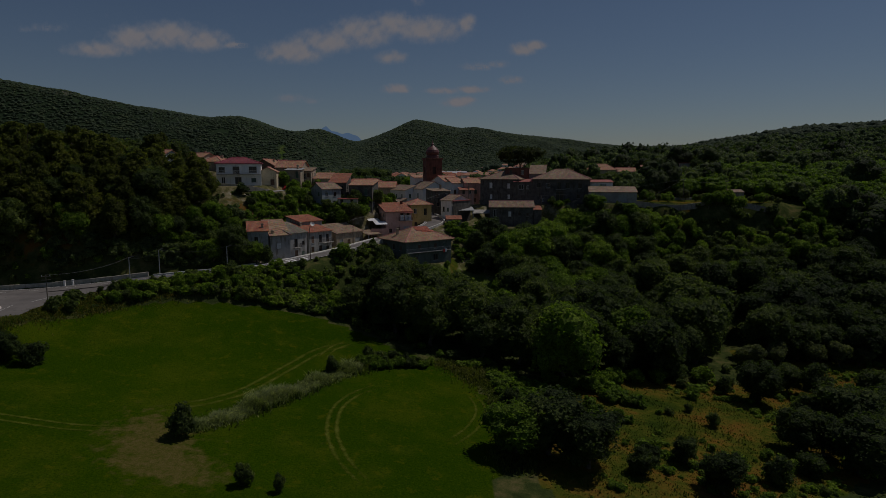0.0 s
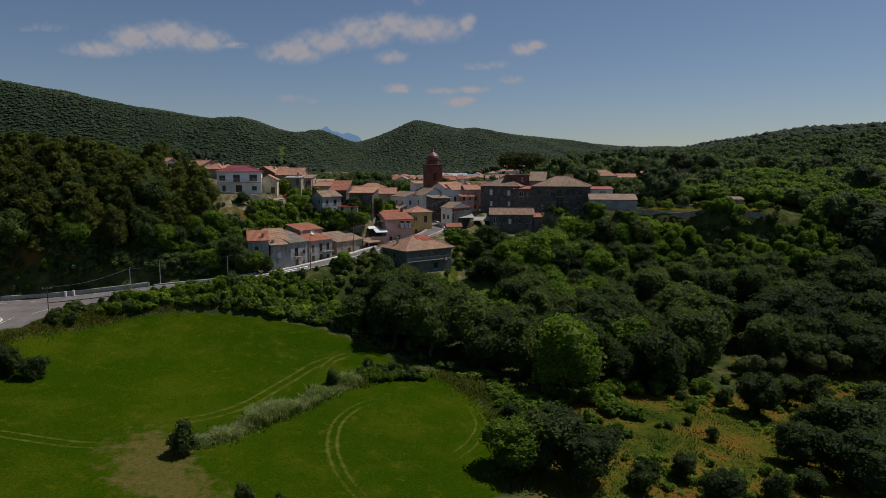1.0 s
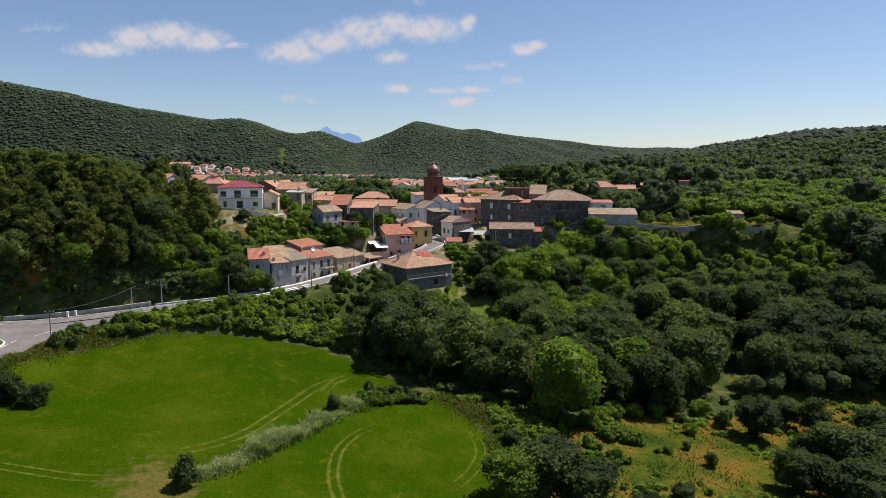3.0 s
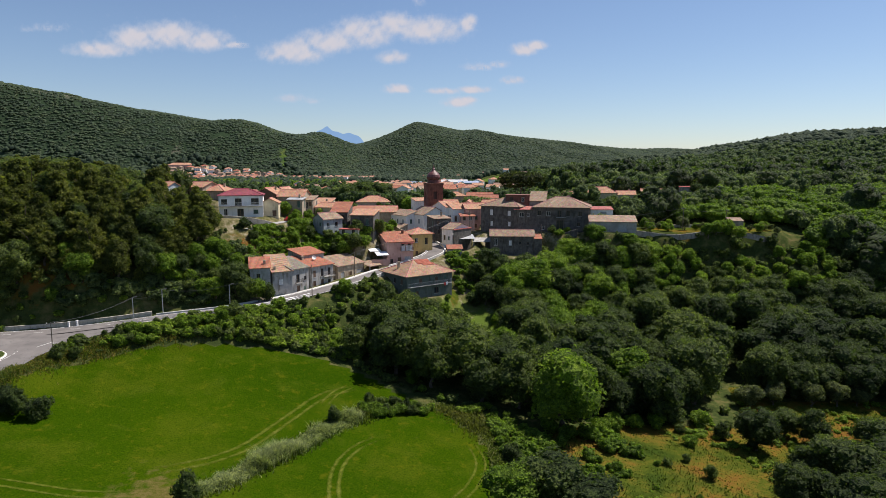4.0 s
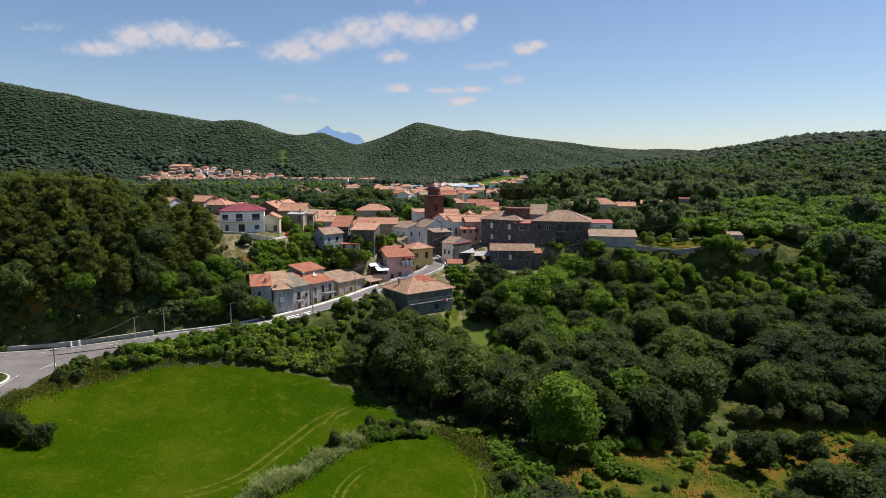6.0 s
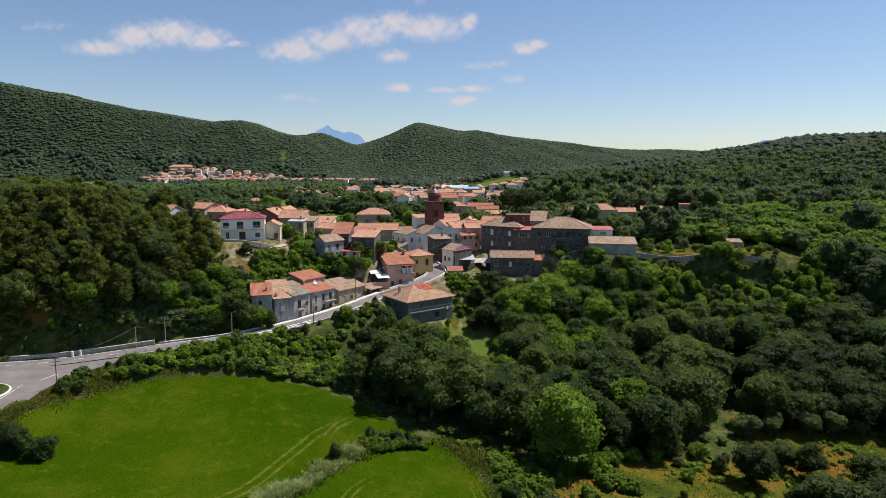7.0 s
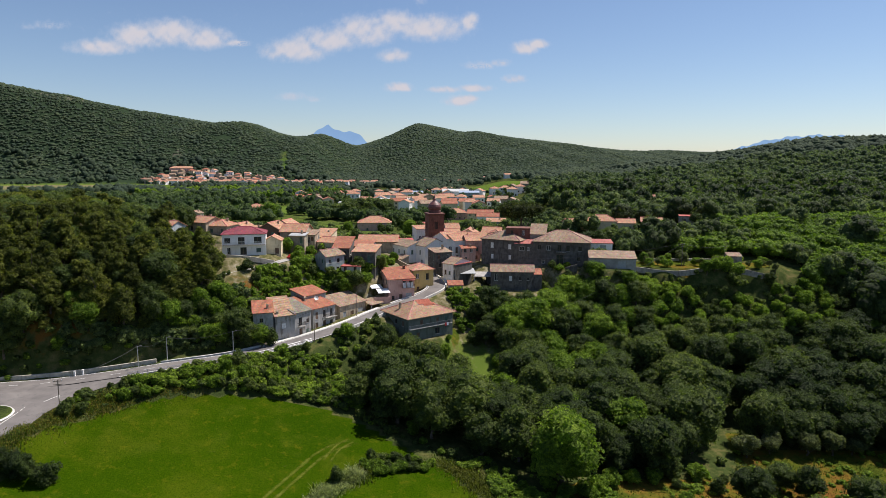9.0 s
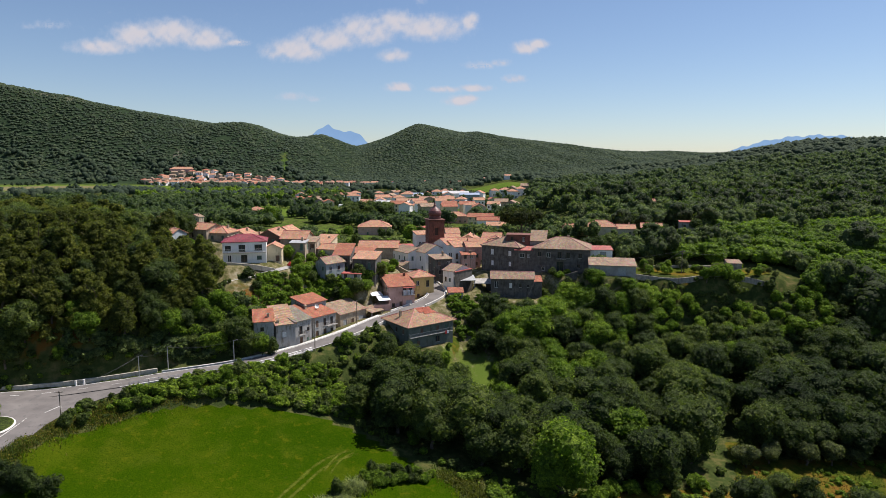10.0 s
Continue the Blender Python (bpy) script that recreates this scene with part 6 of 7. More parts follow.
woods("sunny_scrub", LEAF_BRIGHT, spots_in(60, 240, 176, 275, 1900, 29, sunny_belt, (3.5, 7.0), (1.1, 1.6)), MID, "low bright green scrub on the sunny slope", 39)
woods("wooded_slope", LEAF_SLOPE, spots_in(40, 330, 176, 300, 640, 21, lambda x, y: right_slope(x, y) & (~sunny_belt(x, y) | (noise_field(x * 3, y * 3) > 0.35)), (5.0, 12.0), (0.8, 1.3)), FINE, "dense green wood climbing the long slope", 31)
woods("wooded_slope", LEAF_OAK, spots_in(40, 330, 176, 300, 420, 121, lambda x, y: right_slope(x, y) & (~sunny_belt(x, y) | (noise_field(x * 3, y * 3) > 0.5)), (7.0, 14.0), (0.8, 1.2)), FINE, "dark oaks standing in the wood of the long slope", 131)
woods("wooded_slope", LEAF_SLOPE, spots_in(60, 460, 300, 480, 900, 28, right_slope, (6, 13), (0.75, 1.2)), MID, "dense green wood high on the long slope", 38)
woods("wooded_slope", LEAF_OAK, spots_in(60, 460, 300, 480, 800, 128, lambda x, y: right_slope(x, y) & (noise_field(x, y) > -0.3), (8, 17), (0.7, 1.1)), MID, "dark oaks high on the long slope", 138)
woods("wooded_slope", LEAF, spots_in(60, 460, 290, 480, 300, 148, lambda x, y: right_slope(x, y) & (noise_field(x * 1.5, y * 1.5) > 0.2), (6, 12), (0.8, 1.2)), MID, "lighter green trees high on the long slope", 158)


# undergrowth: what grows between the trees and on the banks
BRUSH = [light_crown(760 + i, 4, 80, 0.17) for i in range(6)]
BANKS = [(-80, 116), (-74, 124), (-62, 132), (-50, 136), (-38, 139), (-24, 138.5), (-14, 133), (0, 126), (14, 122), (30, 123), (60, 128), (70, 144), (120, 141), (150, 150), (150, 200), (104, 199), (64, 200), (46, 203), (34, 202), (14, 201), (10, 195), (12, 176), (4, 165), (-10, 164), (-20, 172), (-30, 162), (-44, 148), (-58, 141), (-72, 133), (-79, 124)]
SLOPE = [(-112, 134), (-88, 141), (-74, 146), (-58, 151.5), (-48, 157), (-44, 166), (-40, 184), (-26, 190), (-20, 204), (-24, 212), (-46, 202), (-50, 190), (-54, 180), (-70, 180), (-84, 200), (-110, 222), (-150, 232), (-160, 212)]


def brush_ok(x, y):
    return (poly_mask(x, y, BANKS) | poly_mask(x, y, SLOPE)) & roads_clear(x, y, 0.8) & clear_of(x, y, -1.0) & (~poly_mask(x, y, VALLEY) | (y > 188) | (noise_field(x, y) > 0.5)) & (~poly_mask(x, y, HILL) | (y < 160 + 0.3 * (x + 55)) | (noise_field(x, y) > 0.5)) & ~(region(x, y, 6, 168, 4, 8) < 1) & ~((x > 12) & (x < 33) & (y > 195.5)) & ~(region(x, y, -50, 172, 12, 4, 30) < 1)


woods("undergrowth", LEAF, spots_in(-160, 150, 112, 232, 6500, 41, brush_ok, (0.9, 2.8), (1.0, 1.6)), BRUSH, "tangled green undergrowth on the banks", 42)
woods("undergrowth", LEAF_BRIGHT, spots_in(-110, 60, 116, 215, 1500, 43, brush_ok, (0.8, 2.2), (1.0, 1.6)), BRUSH, "light green brambles on the banks", 44)
HEDGE = [(-72, 127), (-62, 132.5), (-52, 136), (-40, 139), (-30, 139.5), (-21, 138.5), (-20, 150), (-30, 153), (-42, 148), (-52, 142.5), (-66, 136.5)]
woods("hedge_brambles", LEAF_BRIGHT, spots_in(-75, -18, 125, 155, 1500, 45, lambda x, y: poly_mask(x, y, HEDGE) & roads_clear(x, y, 1.0), (1.1, 2.4), (1.0, 1.6)), BRUSH, "thick light green hedge below the road", 46)
GARDEN = [(-66, 166), (-58, 161), (-47, 158.5), (-43, 168), (-37, 187), (-24, 196), (-24, 204), (-44, 197), (-50, 186), (-58, 180)]
woods("garden_brambles", LEAF_BRIGHT, spots_in(-68, -22, 156, 206, 4200, 47, lambda x, y: poly_mask(x, y, GARDEN) & roads_clear(x, y, 0.6) & clear_of(x, y, -2.2) & ((noise_field(x * 2, y * 2) > -0.15) | (x > -46)), (0.7, 2.4), (1.0, 1.6)), BRUSH, "light green brambles on the garden slope", 48)
CUTTING = [(-110, 136), (-88, 142), (-74, 146.5), (-58, 151.5), (-48, 157.5), (-46, 168), (-60, 164), (-76, 158), (-92, 152), (-112, 146)]
woods("cutting_bushes", LEAF_SLOPE, spots_in(-112, -44, 134, 170, 2600, 49, lambda x, y: poly_mask(x, y, CUTTING) & ((x > -74) | (noise_field(x * 2, y * 2) > -0.25)) & roads_clear(x, y, 1.3) & clear_of(x, y, -1.0), (1.2, 3.6), (0.9, 1.4)), BRUSH, "green bushes on the cutting above the road", 50)
woods("bank_brambles", LEAF_BRIGHT, spots_in(-4, 16, 168, 206, 420, 53, lambda x, y: poly_mask(x, y, [(0, 184), (4, 180), (12, 180), (15, 200), (9, 205), (1, 197)]) & roads_clear(x, y, 0.5) & clear_of(x, y, -1.5) & (noise_field(x * 3, y * 3) > -0.4), (0.8, 2.6), (1.0, 1.6)), BRUSH, "light green brambles on the bank beside the bend", 54)
woods("field_edge_scrub", LEAF_BRIGHT, spots_in(2, 22, 94, 126, 330, 51, lambda x, y: poly_mask(x, y, [(3, 122), (9, 114), (11.5, 105), (12, 97), (17, 97), (20, 108), (17, 117), (8, 126)]), (0.8, 2.2), (1.0, 1.7)), BRUSH, "light green scrub at the edge of the field", 52)


def plain_wood(x, y):
    return ~far_open(x, y) & ~far_village(x, y) & clear_of(x, y, 3) & (np.abs(x) < 120 + y * 0.75) & ((x < 60) | ((y > 440) & (x < 0.16 * y))) & (noise_field(x, y) > -0.05)


RIDGE = [light_crown(780 + i, 5, 60, 0.13) for i in range(6)]
woods("valley_trees", LEAF_SLOPE, spots_in(-320, 220, 285, 380, 1500, 22, plain_wood, (6, 10)), MID[:4], "green trees and copses beyond the village", 32)
woods("valley_trees", LEAF_SLOPE, spots_in(-460, 400, 380, 640, 5200, 27, plain_wood, (6.5, 10.5)), RIDGE, "green trees and copses on the plain", 37)
woods("poplar_wood", LEAF_BRIGHT, spots_in(-360, -110, 600, 860, 1000, 66, lambda x, y: region(x, y, -235, 740, 120, 110) < 1, (6, 9.5), (0.7, 1.05)), RIDGE, "strip of light green poplars before the far village", 67)
woods("valley_trees", LEAF_FAR_HAZE, spots_in(-850, 800, 640, 1190, 9500, 23, plain_wood, (7, 11)), FAR, "distant trees on the plain", 33)


def bare_slope(x, y):
    """Rock scar, a cleared strip and stony heath on the mountain sides."""
    strip = np.abs((x + 321) - (y - 1258) * -0.295) < 4.5
    heath = (region(x, y, -830, 1372, 150, 45) < 1) & (noise_field(x * 2.2, y * 2.2) > 0.35)
    return ((region(x, y, -515, 1214, 13, 32, 20) < 1) & (noise_field(x * 4, y * 4) > -0.25)) | (region(x, y, -447, 1276, 16, 10) < 1) | heath | (strip & (y > 1150) & (y < 1275))


def on_mountain(x, y):
    return ~bare_slope(x, y) & (np.abs(x) < 100 + y * 0.72) & ((x > -300) | (y < 1480)) & ((x < -300) | (y > 1180)) & ~far_village(x, y)


woods("mountain_woods", LEAF_FAR_HAZE, spots_grid(-1300, 1150, 1110, 1830, 6.3, 24, on_mountain, (2.4, 5.6), (1.6, 2.3)), MACCHIA, "dark wooded mountain sides", 34)
woods("wooded_ridge", LEAF_RIDGE_HAZE, spots_grid(60, 640, 478, 700, 7.0, 26, lambda x, y: (x < 40 + y * 0.85) & (x > 0.14 * y), (6, 12), (0.85, 1.3)), RIDGE, "wooded ridge across the valley", 36)
woods("mountain_woods", LEAF_FAR_HAZE, spots_grid(100, 900, 700, 1050, 7.0, 25, lambda x, y: (x < 60 + y * 0.8) & (x > 0.14 * y), (5, 9), (1.15, 1.6)), FAR, "wooded ridge across the valley", 35)


# ---- blue mountains and clouds, far off ----
def far_range(x0, x1, y, base, profile, label):
    xs = np.linspace(x0, x1, 120)
    top = np.array([profile(q) for q in np.linspace(0, 1, 120)]) + 6 * np.sin(xs / 31) + 4 * np.sin(xs / 13)
    v = np.concatenate([np.stack([xs, np.full(120, y), np.full(120, base)], 1), np.stack([xs, np.full(120, y + 150), top], 1)])
    i = np.arange(119)
    f = np.stack([i, i + 1, i + 121, i + 120], 1)
    tagged(new("backdrop", quads_mesh("backdrop", v, f, BLUE)), label, "mountain", kind="structure")


# The blue haze of distance is put into a self-glowing colour here.
BLUE, _t, _b = material("far_mountain_haze", 1.0)
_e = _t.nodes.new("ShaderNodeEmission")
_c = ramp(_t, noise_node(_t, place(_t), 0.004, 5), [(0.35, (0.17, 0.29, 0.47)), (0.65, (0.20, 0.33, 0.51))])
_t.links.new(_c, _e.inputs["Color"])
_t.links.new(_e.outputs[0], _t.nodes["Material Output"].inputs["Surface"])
far_range(-1250, -450, 4600, -50, lambda q: 120 + 225 * max(0, 1 - abs(q - 0.47) * 2.0) ** 0.95 + 60 * math.exp(-((q - 0.75) / 0.1) ** 2), "haze-blue backdrop mountain on the horizon")
far_range(2000, 3900, 4600, -50, lambda q: 30 + 250 * math.sin(math.pi * min(1, q * 1.15)) ** 0.5 if q < 0.86 else 80, "haze-blue backdrop hills on the horizon")


# ---- road furniture ----
def offset_line(line, c, lift=0.0):
    d = np.gradient(line[:, :2], axis=0)
    d /= np.linalg.norm(d, axis=1)[:, None] + 1e-9
    return np.stack([line[:, 0] + d[:, 1] * c, line[:, 1] - d[:, 0] * c, line[:, 2] + lift], 1)


def low_wall(line, c, w, h, mat, label, category="wall", name="roadside_wall"):
    """A wall or kerb along a line, c metres to its right."""
    o = offset_line(line, c)
    d = np.gradient(o[:, :2], axis=0)
    d /= np.linalg.norm(d, axis=1)[:, None] + 1e-9
    n = np.stack([d[:, 1], -d[:, 0]], 1) * w / 2
    low = -0.8
    ring = [np.stack([o[:, 0] + s * n[:, 0], o[:, 1] + s * n[:, 1], o[:, 2] + z], 1) for s, z in ((-1, low), (-1, h), (1, h), (1, low))]
    v = np.stack(ring, 1)
    m = len(o)
    i = np.arange(m * 4).reshape(m, 4)
    f = np.concatenate([np.stack([i[:-1, a], i[:-1, b], i[1:, b], i[1:, a]], 1) for a, b in ((0, 1), (1, 2), (2, 3))] + [i[:1], i[-1:, ::-1]])
    return tagged(new(name, quads_mesh(name, v.reshape(-1, 3), f, mat)), label, category, kind="structure")


def between(line, x0, x1):
    return line[(line[:, 0] >= x0) & (line[:, 0] <= x1)]


PALE = wall_material("pale_kerb", (0.55, 0.53, 0.49), (0.70, 0.68, 0.63), 0.3)
low_wall(between(ROAD_LINE, -110, -68), -4.2, 0.45, 0.95, STONE_PALE, "low pale stone wall along the road", name="roadside_wall")
low_wall(between(ROAD_LINE, -68, -44), -3.5, 0.4, 0.35, PALE, "low pale kerb wall under the slope", name="kerb")
low_wall(between(ROAD_LINE, -72, -36), 3.3, 0.35, 0.22, PALE, "pale concrete kerb carrying the railing", name="kerb")
low_wall(between(ROAD_LINE, -30, -12), 3.2, 0.4, 0.7, PALE, "white parapet along the village road", name="parapet")
low_wall(between(ROAD_LINE[:-8], -11.9, 5)[4:], 3.1, 0.4, 0.6, PALE, "white parapet round the bend", name="parapet")
low_wall(between(ROAD_LINE[:-8], -16, 5)[2:], -3.1, 0.35, 0.35, PALE, "white kerb inside the bend", name="kerb")
low_wall(between(ROAD_LINE, -43, -17), -3.4, 1.1, 0.12, PALE, "pale concrete pavement before the row houses", "pavement", name="pavement")
low_wall(LANE_LINE[2:28], 1.9, 0.35, 0.7, PALE, "pale concrete wall along the lane", name="lane_wall")
ribbon("road_marking", offset_line(ROAD_LINE[int(np.argmax(ROAD_LINE[:, 0] > -75)):], 2.6), -0.08, 0.08, PAINT, 0.056, "white edge line on the road", "road marking")
ribbon("road_marking", offset_line(ROAD_LINE[20:], -2.6), -0.08, 0.08, PAINT, 0.056, "white edge line on the road", "road marking")
ribbon("road_marking", offset_line(BRANCH_LINE[10:], 1.9), -0.08, 0.08, PAINT, 0.051, "white edge line on the side road", "road marking")
for k in range(34, 96, 7):
    ribbon("road_marking", ROAD_LINE[k:k + 3], -0.07, 0.07, PAINT, 0.056, "short white dash in the middle of the road", "road marking")


def guard_rail(line, c):
    o = offset_line(line, c)[::2]
    ob = empty("guard_rail", pose(*o[0]), "galvanised steel railing along the road edge", "railing")
    base = Vector(o[0])
    post = bpy.data.meshes.new("post")
    bm = box_bm(-0.04, 0.04, -0.04, 0.04, -0.2, 0.95)
    bm.to_mesh(post)
    bm.free()
    post.materials.append(METAL)
    bm = bmesh.new()
    for a, b in zip(o, o[1:]):
        for z in (0.5, 0.9):
            tube_into(bm, Vector(a) - base + Vector((0, 0, z)), Vector(b) - base + Vector((0, 0, z)), 0.05, 0.05, 4)
    part("rail", bm, METAL, ob)
    for a in o:
        share("post", post, ob, Matrix.Translation(Vector(a) - base))


guard_rail(between(ROAD_LINE, -73, -36), 3.3)


def pole(x, y, z, h, lamp=True, mat=None, cross=False):
    ob = empty("street_lamp" if lamp else "utility_pole", pose(x, y, z, 0, 0, 20), "tall grey metal street lamp beside the road" if lamp else "dark utility pole carrying wires", "street lamp" if lamp else "utility pole", "poles along the road")
    bm = bmesh.new()
    tube_into(bm, (0, 0, -0.5), (0, 0, h), 0.12, 0.08, 8)
    part("post", bm, mat or (METAL if lamp else WOOD_POLE), ob)
    if lamp:
        bm = bmesh.new()
        tube_into(bm, (0, 0, h - 0.1), (0.7, -0.6, h + 0.25), 0.04, 0.03, 6)
        part("arm", bm, METAL, ob)
        part("lamp_head", box_bm(0.5, 1.1, -0.85, -0.45, h + 0.18, h + 0.36, bevel=0.04), DARK_METAL, ob)
    if cross:
        bm = bmesh.new()
        for zz in (h - 0.3, h - 1.0):
            box_into(bm, -0.8, 0.8, -0.05, 0.05, zz - 0.06, zz + 0.06)
        part("crossarm", bm, WOOD_POLE, ob)
        for sx in (-0.7, 0, 0.7):
            bm = bmesh.new()
            tube_into(bm, (sx, 0, h - 0.24), (sx, 0, h - 0.02), 0.05, 0.04, 6)
            part("insulator", bm, FRAME_WHITE, ob)
    return Vector((x, y, z + h))


tops = [pole(-77.8, 120.6, 11.2, 6.6, False, None, True), pole(-72.6, 142.8, 12.9, 5.2, True), pole(-66.9, 145.6, 13.5, 6.0), pole(-52.6, 150.6, 14.1, 5.6), pole(-33.6, 156.6, 14.9, 8.8, False), pole(-25.6, 177.0, 16.6, 7.5, False)]
tops += [pole(16.6, 173.5, 4.5, 8.5, False, None, True), pole(79.0, 206.0, 27.0, 8.0, False, None, True), pole(92.5, 204.5, 27.0, 7.5, False, None, True), pole(105.5, 240.5, 33.0, 8.0, False, None, True), pole(8.8, 215.5, 24, 9.5, False), pole(32.6, 207.5, 20.5, 9.0, False)]


def wire(a, b, sag=0.8):
    n = 14
    bm = bmesh.new()
    pts = [a.lerp(b, i / n) - Vector((0, 0, sag * 4 * (i / n) * (1 - i / n))) for i in range(n + 1)]
    side = (b - a).cross(Vector((0, 0, 1))).normalized() * 0.022
    rings = [[bm.verts.new(p + o) for o in (side, Vector((0, 0, 0.03)), -side)] for p in pts]
    for p, q in zip(rings, rings[1:]):
        for i in range(3):
            bm.faces.new((p[i], p[(i + 1) % 3], q[(i + 1) % 3], q[i]))
    me = bpy.data.meshes.new("wire")
    bm.to_mesh(me)
    bm.free()
    me.materials.append(DARK_METAL)
    tagged(new("overhead_wire", me), "thin dark overhead wire between poles", "wire", "overhead wires")


for i, j in ((0, 1), (1, 2), (2, 3), (3, 4), (4, 5), (5, 10), (6, 11), (7, 8), (8, 9), (10, 11), (11, 7)):
    wire(tops[i], tops[j], 0.9)
wire(tops[6], tops[7], 1.6)


for x, y, z in ((-85.5, 138.9, 12.0), (-84.0, 139.6, 12.1)):
    ob = empty("gate_pillar", pose(x, y, z), "white rendered gate pillar in the roadside wall", "pillar", "gate pillars")
    part("shaft", box_bm(-0.18, 0.18, -0.18, 0.18, -0.3, 1.25, bevel=0.03), FRAME_WHITE, ob)
    part("cap", box_bm(-0.24, 0.24, -0.24, 0.24, 1.25, 1.35, bevel=0.03), PALE, ob)


# traffic island with its kerb
def island(x, y, z, r0, r1):
    bm = bmesh.new()
    g = bmesh.ops.create_cone(bm, cap_ends=True, segments=24, radius1=1, radius2=0.97, depth=0.22)["verts"]
    for v in g:
        v.co = Vector((v.co.x * r0, v.co.y * r1, v.co.z))
    me = bpy.data.meshes.new("traffic_island")
    bm.to_mesh(me)
    bm.free()
    me.materials.append(PALE)
    ob = tagged(new("traffic_island", me), "kerbed traffic island at the road junction", "traffic island", kind="structure")
    ob.location = (x, y, z)
    bm = bmesh.new()
    bmesh.ops.create_cone(bm, cap_ends=True, segments=24, radius1=1, radius2=0.95, depth=0.1)
    for v in bm.verts:
        v.co = Vector((v.co.x * (r0 - 0.3), v.co.y * (r1 - 0.3), v.co.z + 0.14))
    part("turf", bm, LEAF, ob)


island(-91.4, 117.0, 11.42, 5.6, 5.9)
tree("broad", -90.6, 118.6, 5.2, 1.0)
for a, b in (((-83.6, 124.4), (-82.2, 127.6)), ((-82.2, 127.6), (-80.9, 125.4))):
    ribbon("road_marking", smooth_line([(*a, ground_at(*a) + 0.12), (*b, ground_at(*b) + 0.12)]), -0.1, 0.1, PAINT, 0.07, "worn white line at the junction", "road marking")


# ---- small things about the houses ----
def awning(parent, x0, x1, y0, y1, z0, z1):
    ob = part("awning", box_bm(x0, x1, y0, y1, 0, 0.06), CANVAS, parent, "white canvas awning")
    for v in ob.data.vertices:
        v.co.z += z0 + (z1 - z0) * (v.co.y - y0) / (y1 - y0)
    return ob


part("canopy", box_bm(0.2, 4.3, -5.9, -4.76, 6.55, 6.7), TILE_RED, pink, "red tile canopy over the balcony")
part("chimney", box_bm(2.6, 3.3, 2.6, 3.3, 6.5, 9.9), BRICK_RED, pink)
awning(pink, -9.2, -5.6, -3.2, 0.6, 4.2, 4.7)
awning(pink, -8.0, -4.25, -7.2, -3.6, 3.4, 4.1)
part("terrace", box_bm(-9.4, -4.21, -7.0, 3.0, -2.0, 1.4), STONE_TAN, pink, "rendered terrace base beside the house")
part("terrace_wall", box_bm(-9.5, -4.3, -7.2, -7.0, -2.0, 2.2), PLASTER_PINK, pink)
for k, (x, w) in enumerate(((0.6, 1.1), (1.9, 0.9), (3.0, 0.9))):
    bm = bmesh.new()
    bmesh.ops.create_grid(bm, x_segments=6, y_segments=6, size=0.5)
    for v in bm.verts:
        v.co = Vector((x + v.co.x * w, -6.0 + 0.06 * math.sin(v.co.x * 9 + k), 5.2 + v.co.y * 1.6))
    bmesh.ops.solidify(bm, geom=bm.faces[:], thickness=0.02)
    part("laundry", bm, CLOTH_WHITE, pink, "pale sheets hung out to dry")


def carport(x, y, z, yaw, w, d, h, roof_mat, label):
    ob = empty("carport", pose(x, y, z, 0, 0, yaw), label, "carport")
    for sx in (-1, 1):
        for sy in (-1, 1):
            part("post", box_bm(sx * (w / 2 - 0.15) - 0.1, sx * (w / 2 - 0.15) + 0.1, sy * (d / 2 - 0.15) - 0.1, sy * (d / 2 - 0.15) + 0.1, -1, h), CONCRETE, ob)
    v, f, uv = roof_mesh(w, d, 0.8, "shed", 0.3, "x", 0.1)
    link_mesh("roof", [(a, b, c + h) for a, b, c in v], f, roof_mat, ob, uv)


carport(6.6, 208.5, 22.2, 6, 6.5, 5.0, 2.5, SHUTTER_GREY, "open shelter with a grey sheet roof")
carport(13.0, 207.5, 21.6, -4, 6.0, 4.0, 2.2, CONCRETE, "open terrace shelter with a pale slab roof")
carport(-22.2, 186.2, 16.2, 53, 5.0, 4.5, 2.9, TILE_OLD, "open lean-to beside the row houses")


def dish(x, y, z):
    ob = empty("satellite_dish", pose(x, y, z, 60, 0, 30), "white satellite dish on the row house roof", "satellite dish")
    bm = bmesh.new()
    bmesh.ops.create_uvsphere(bm, u_segments=14, v_segments=8, radius=0.9)
    bmesh.ops.delete(bm, geom=[v for v in bm.verts if v.co.z > -0.55], context="VERTS")
    bmesh.ops.solidify(bm, geom=bm.faces[:], thickness=0.03)
    part("bowl", bm, FRAME_WHITE, ob)
    bm = bmesh.new()
    tube_into(bm, (0, 0, -0.9), (0, -0.6, -1.6), 0.04, 0.04)
    part("mast", bm, METAL, ob)


dish(-36.2, 173.4, 23.4)


def terrace_wall(pts, h, t, mat, label):
    line = smooth_line([(x, y, ground_at(x, y)) for x, y in pts])
    low_wall(line, 0, t, h, mat, label, name="terrace_wall")


terrace_wall([(-72, 183), (-66, 182.5), (-58, 183), (-51, 184.5)], 0.7, 0.4, STONE_PALE, "pale stone retaining wall below the villa")
terrace_wall([(62, 200.5), (75, 200), (90, 199.5), (104, 199)], 1.0, 0.5, STONE_GREY, "long grey terrace wall of the olive garden")
terrace_wall([(72, 216), (86, 217), (100, 216)], 0.9, 0.5, STONE_PALE, "pale terrace wall above the garden")
terrace_wall([(-20, 222), (-12, 216), (-6, 213)], 2.2, 0.4, STONE_TAN, "tan retaining wall below the church")
terrace_wall([(14, 209.8), (26, 209.5), (44, 205)], 2.4, 0.5, STONE_DARK, "dark stone wall at the foot of the palace")
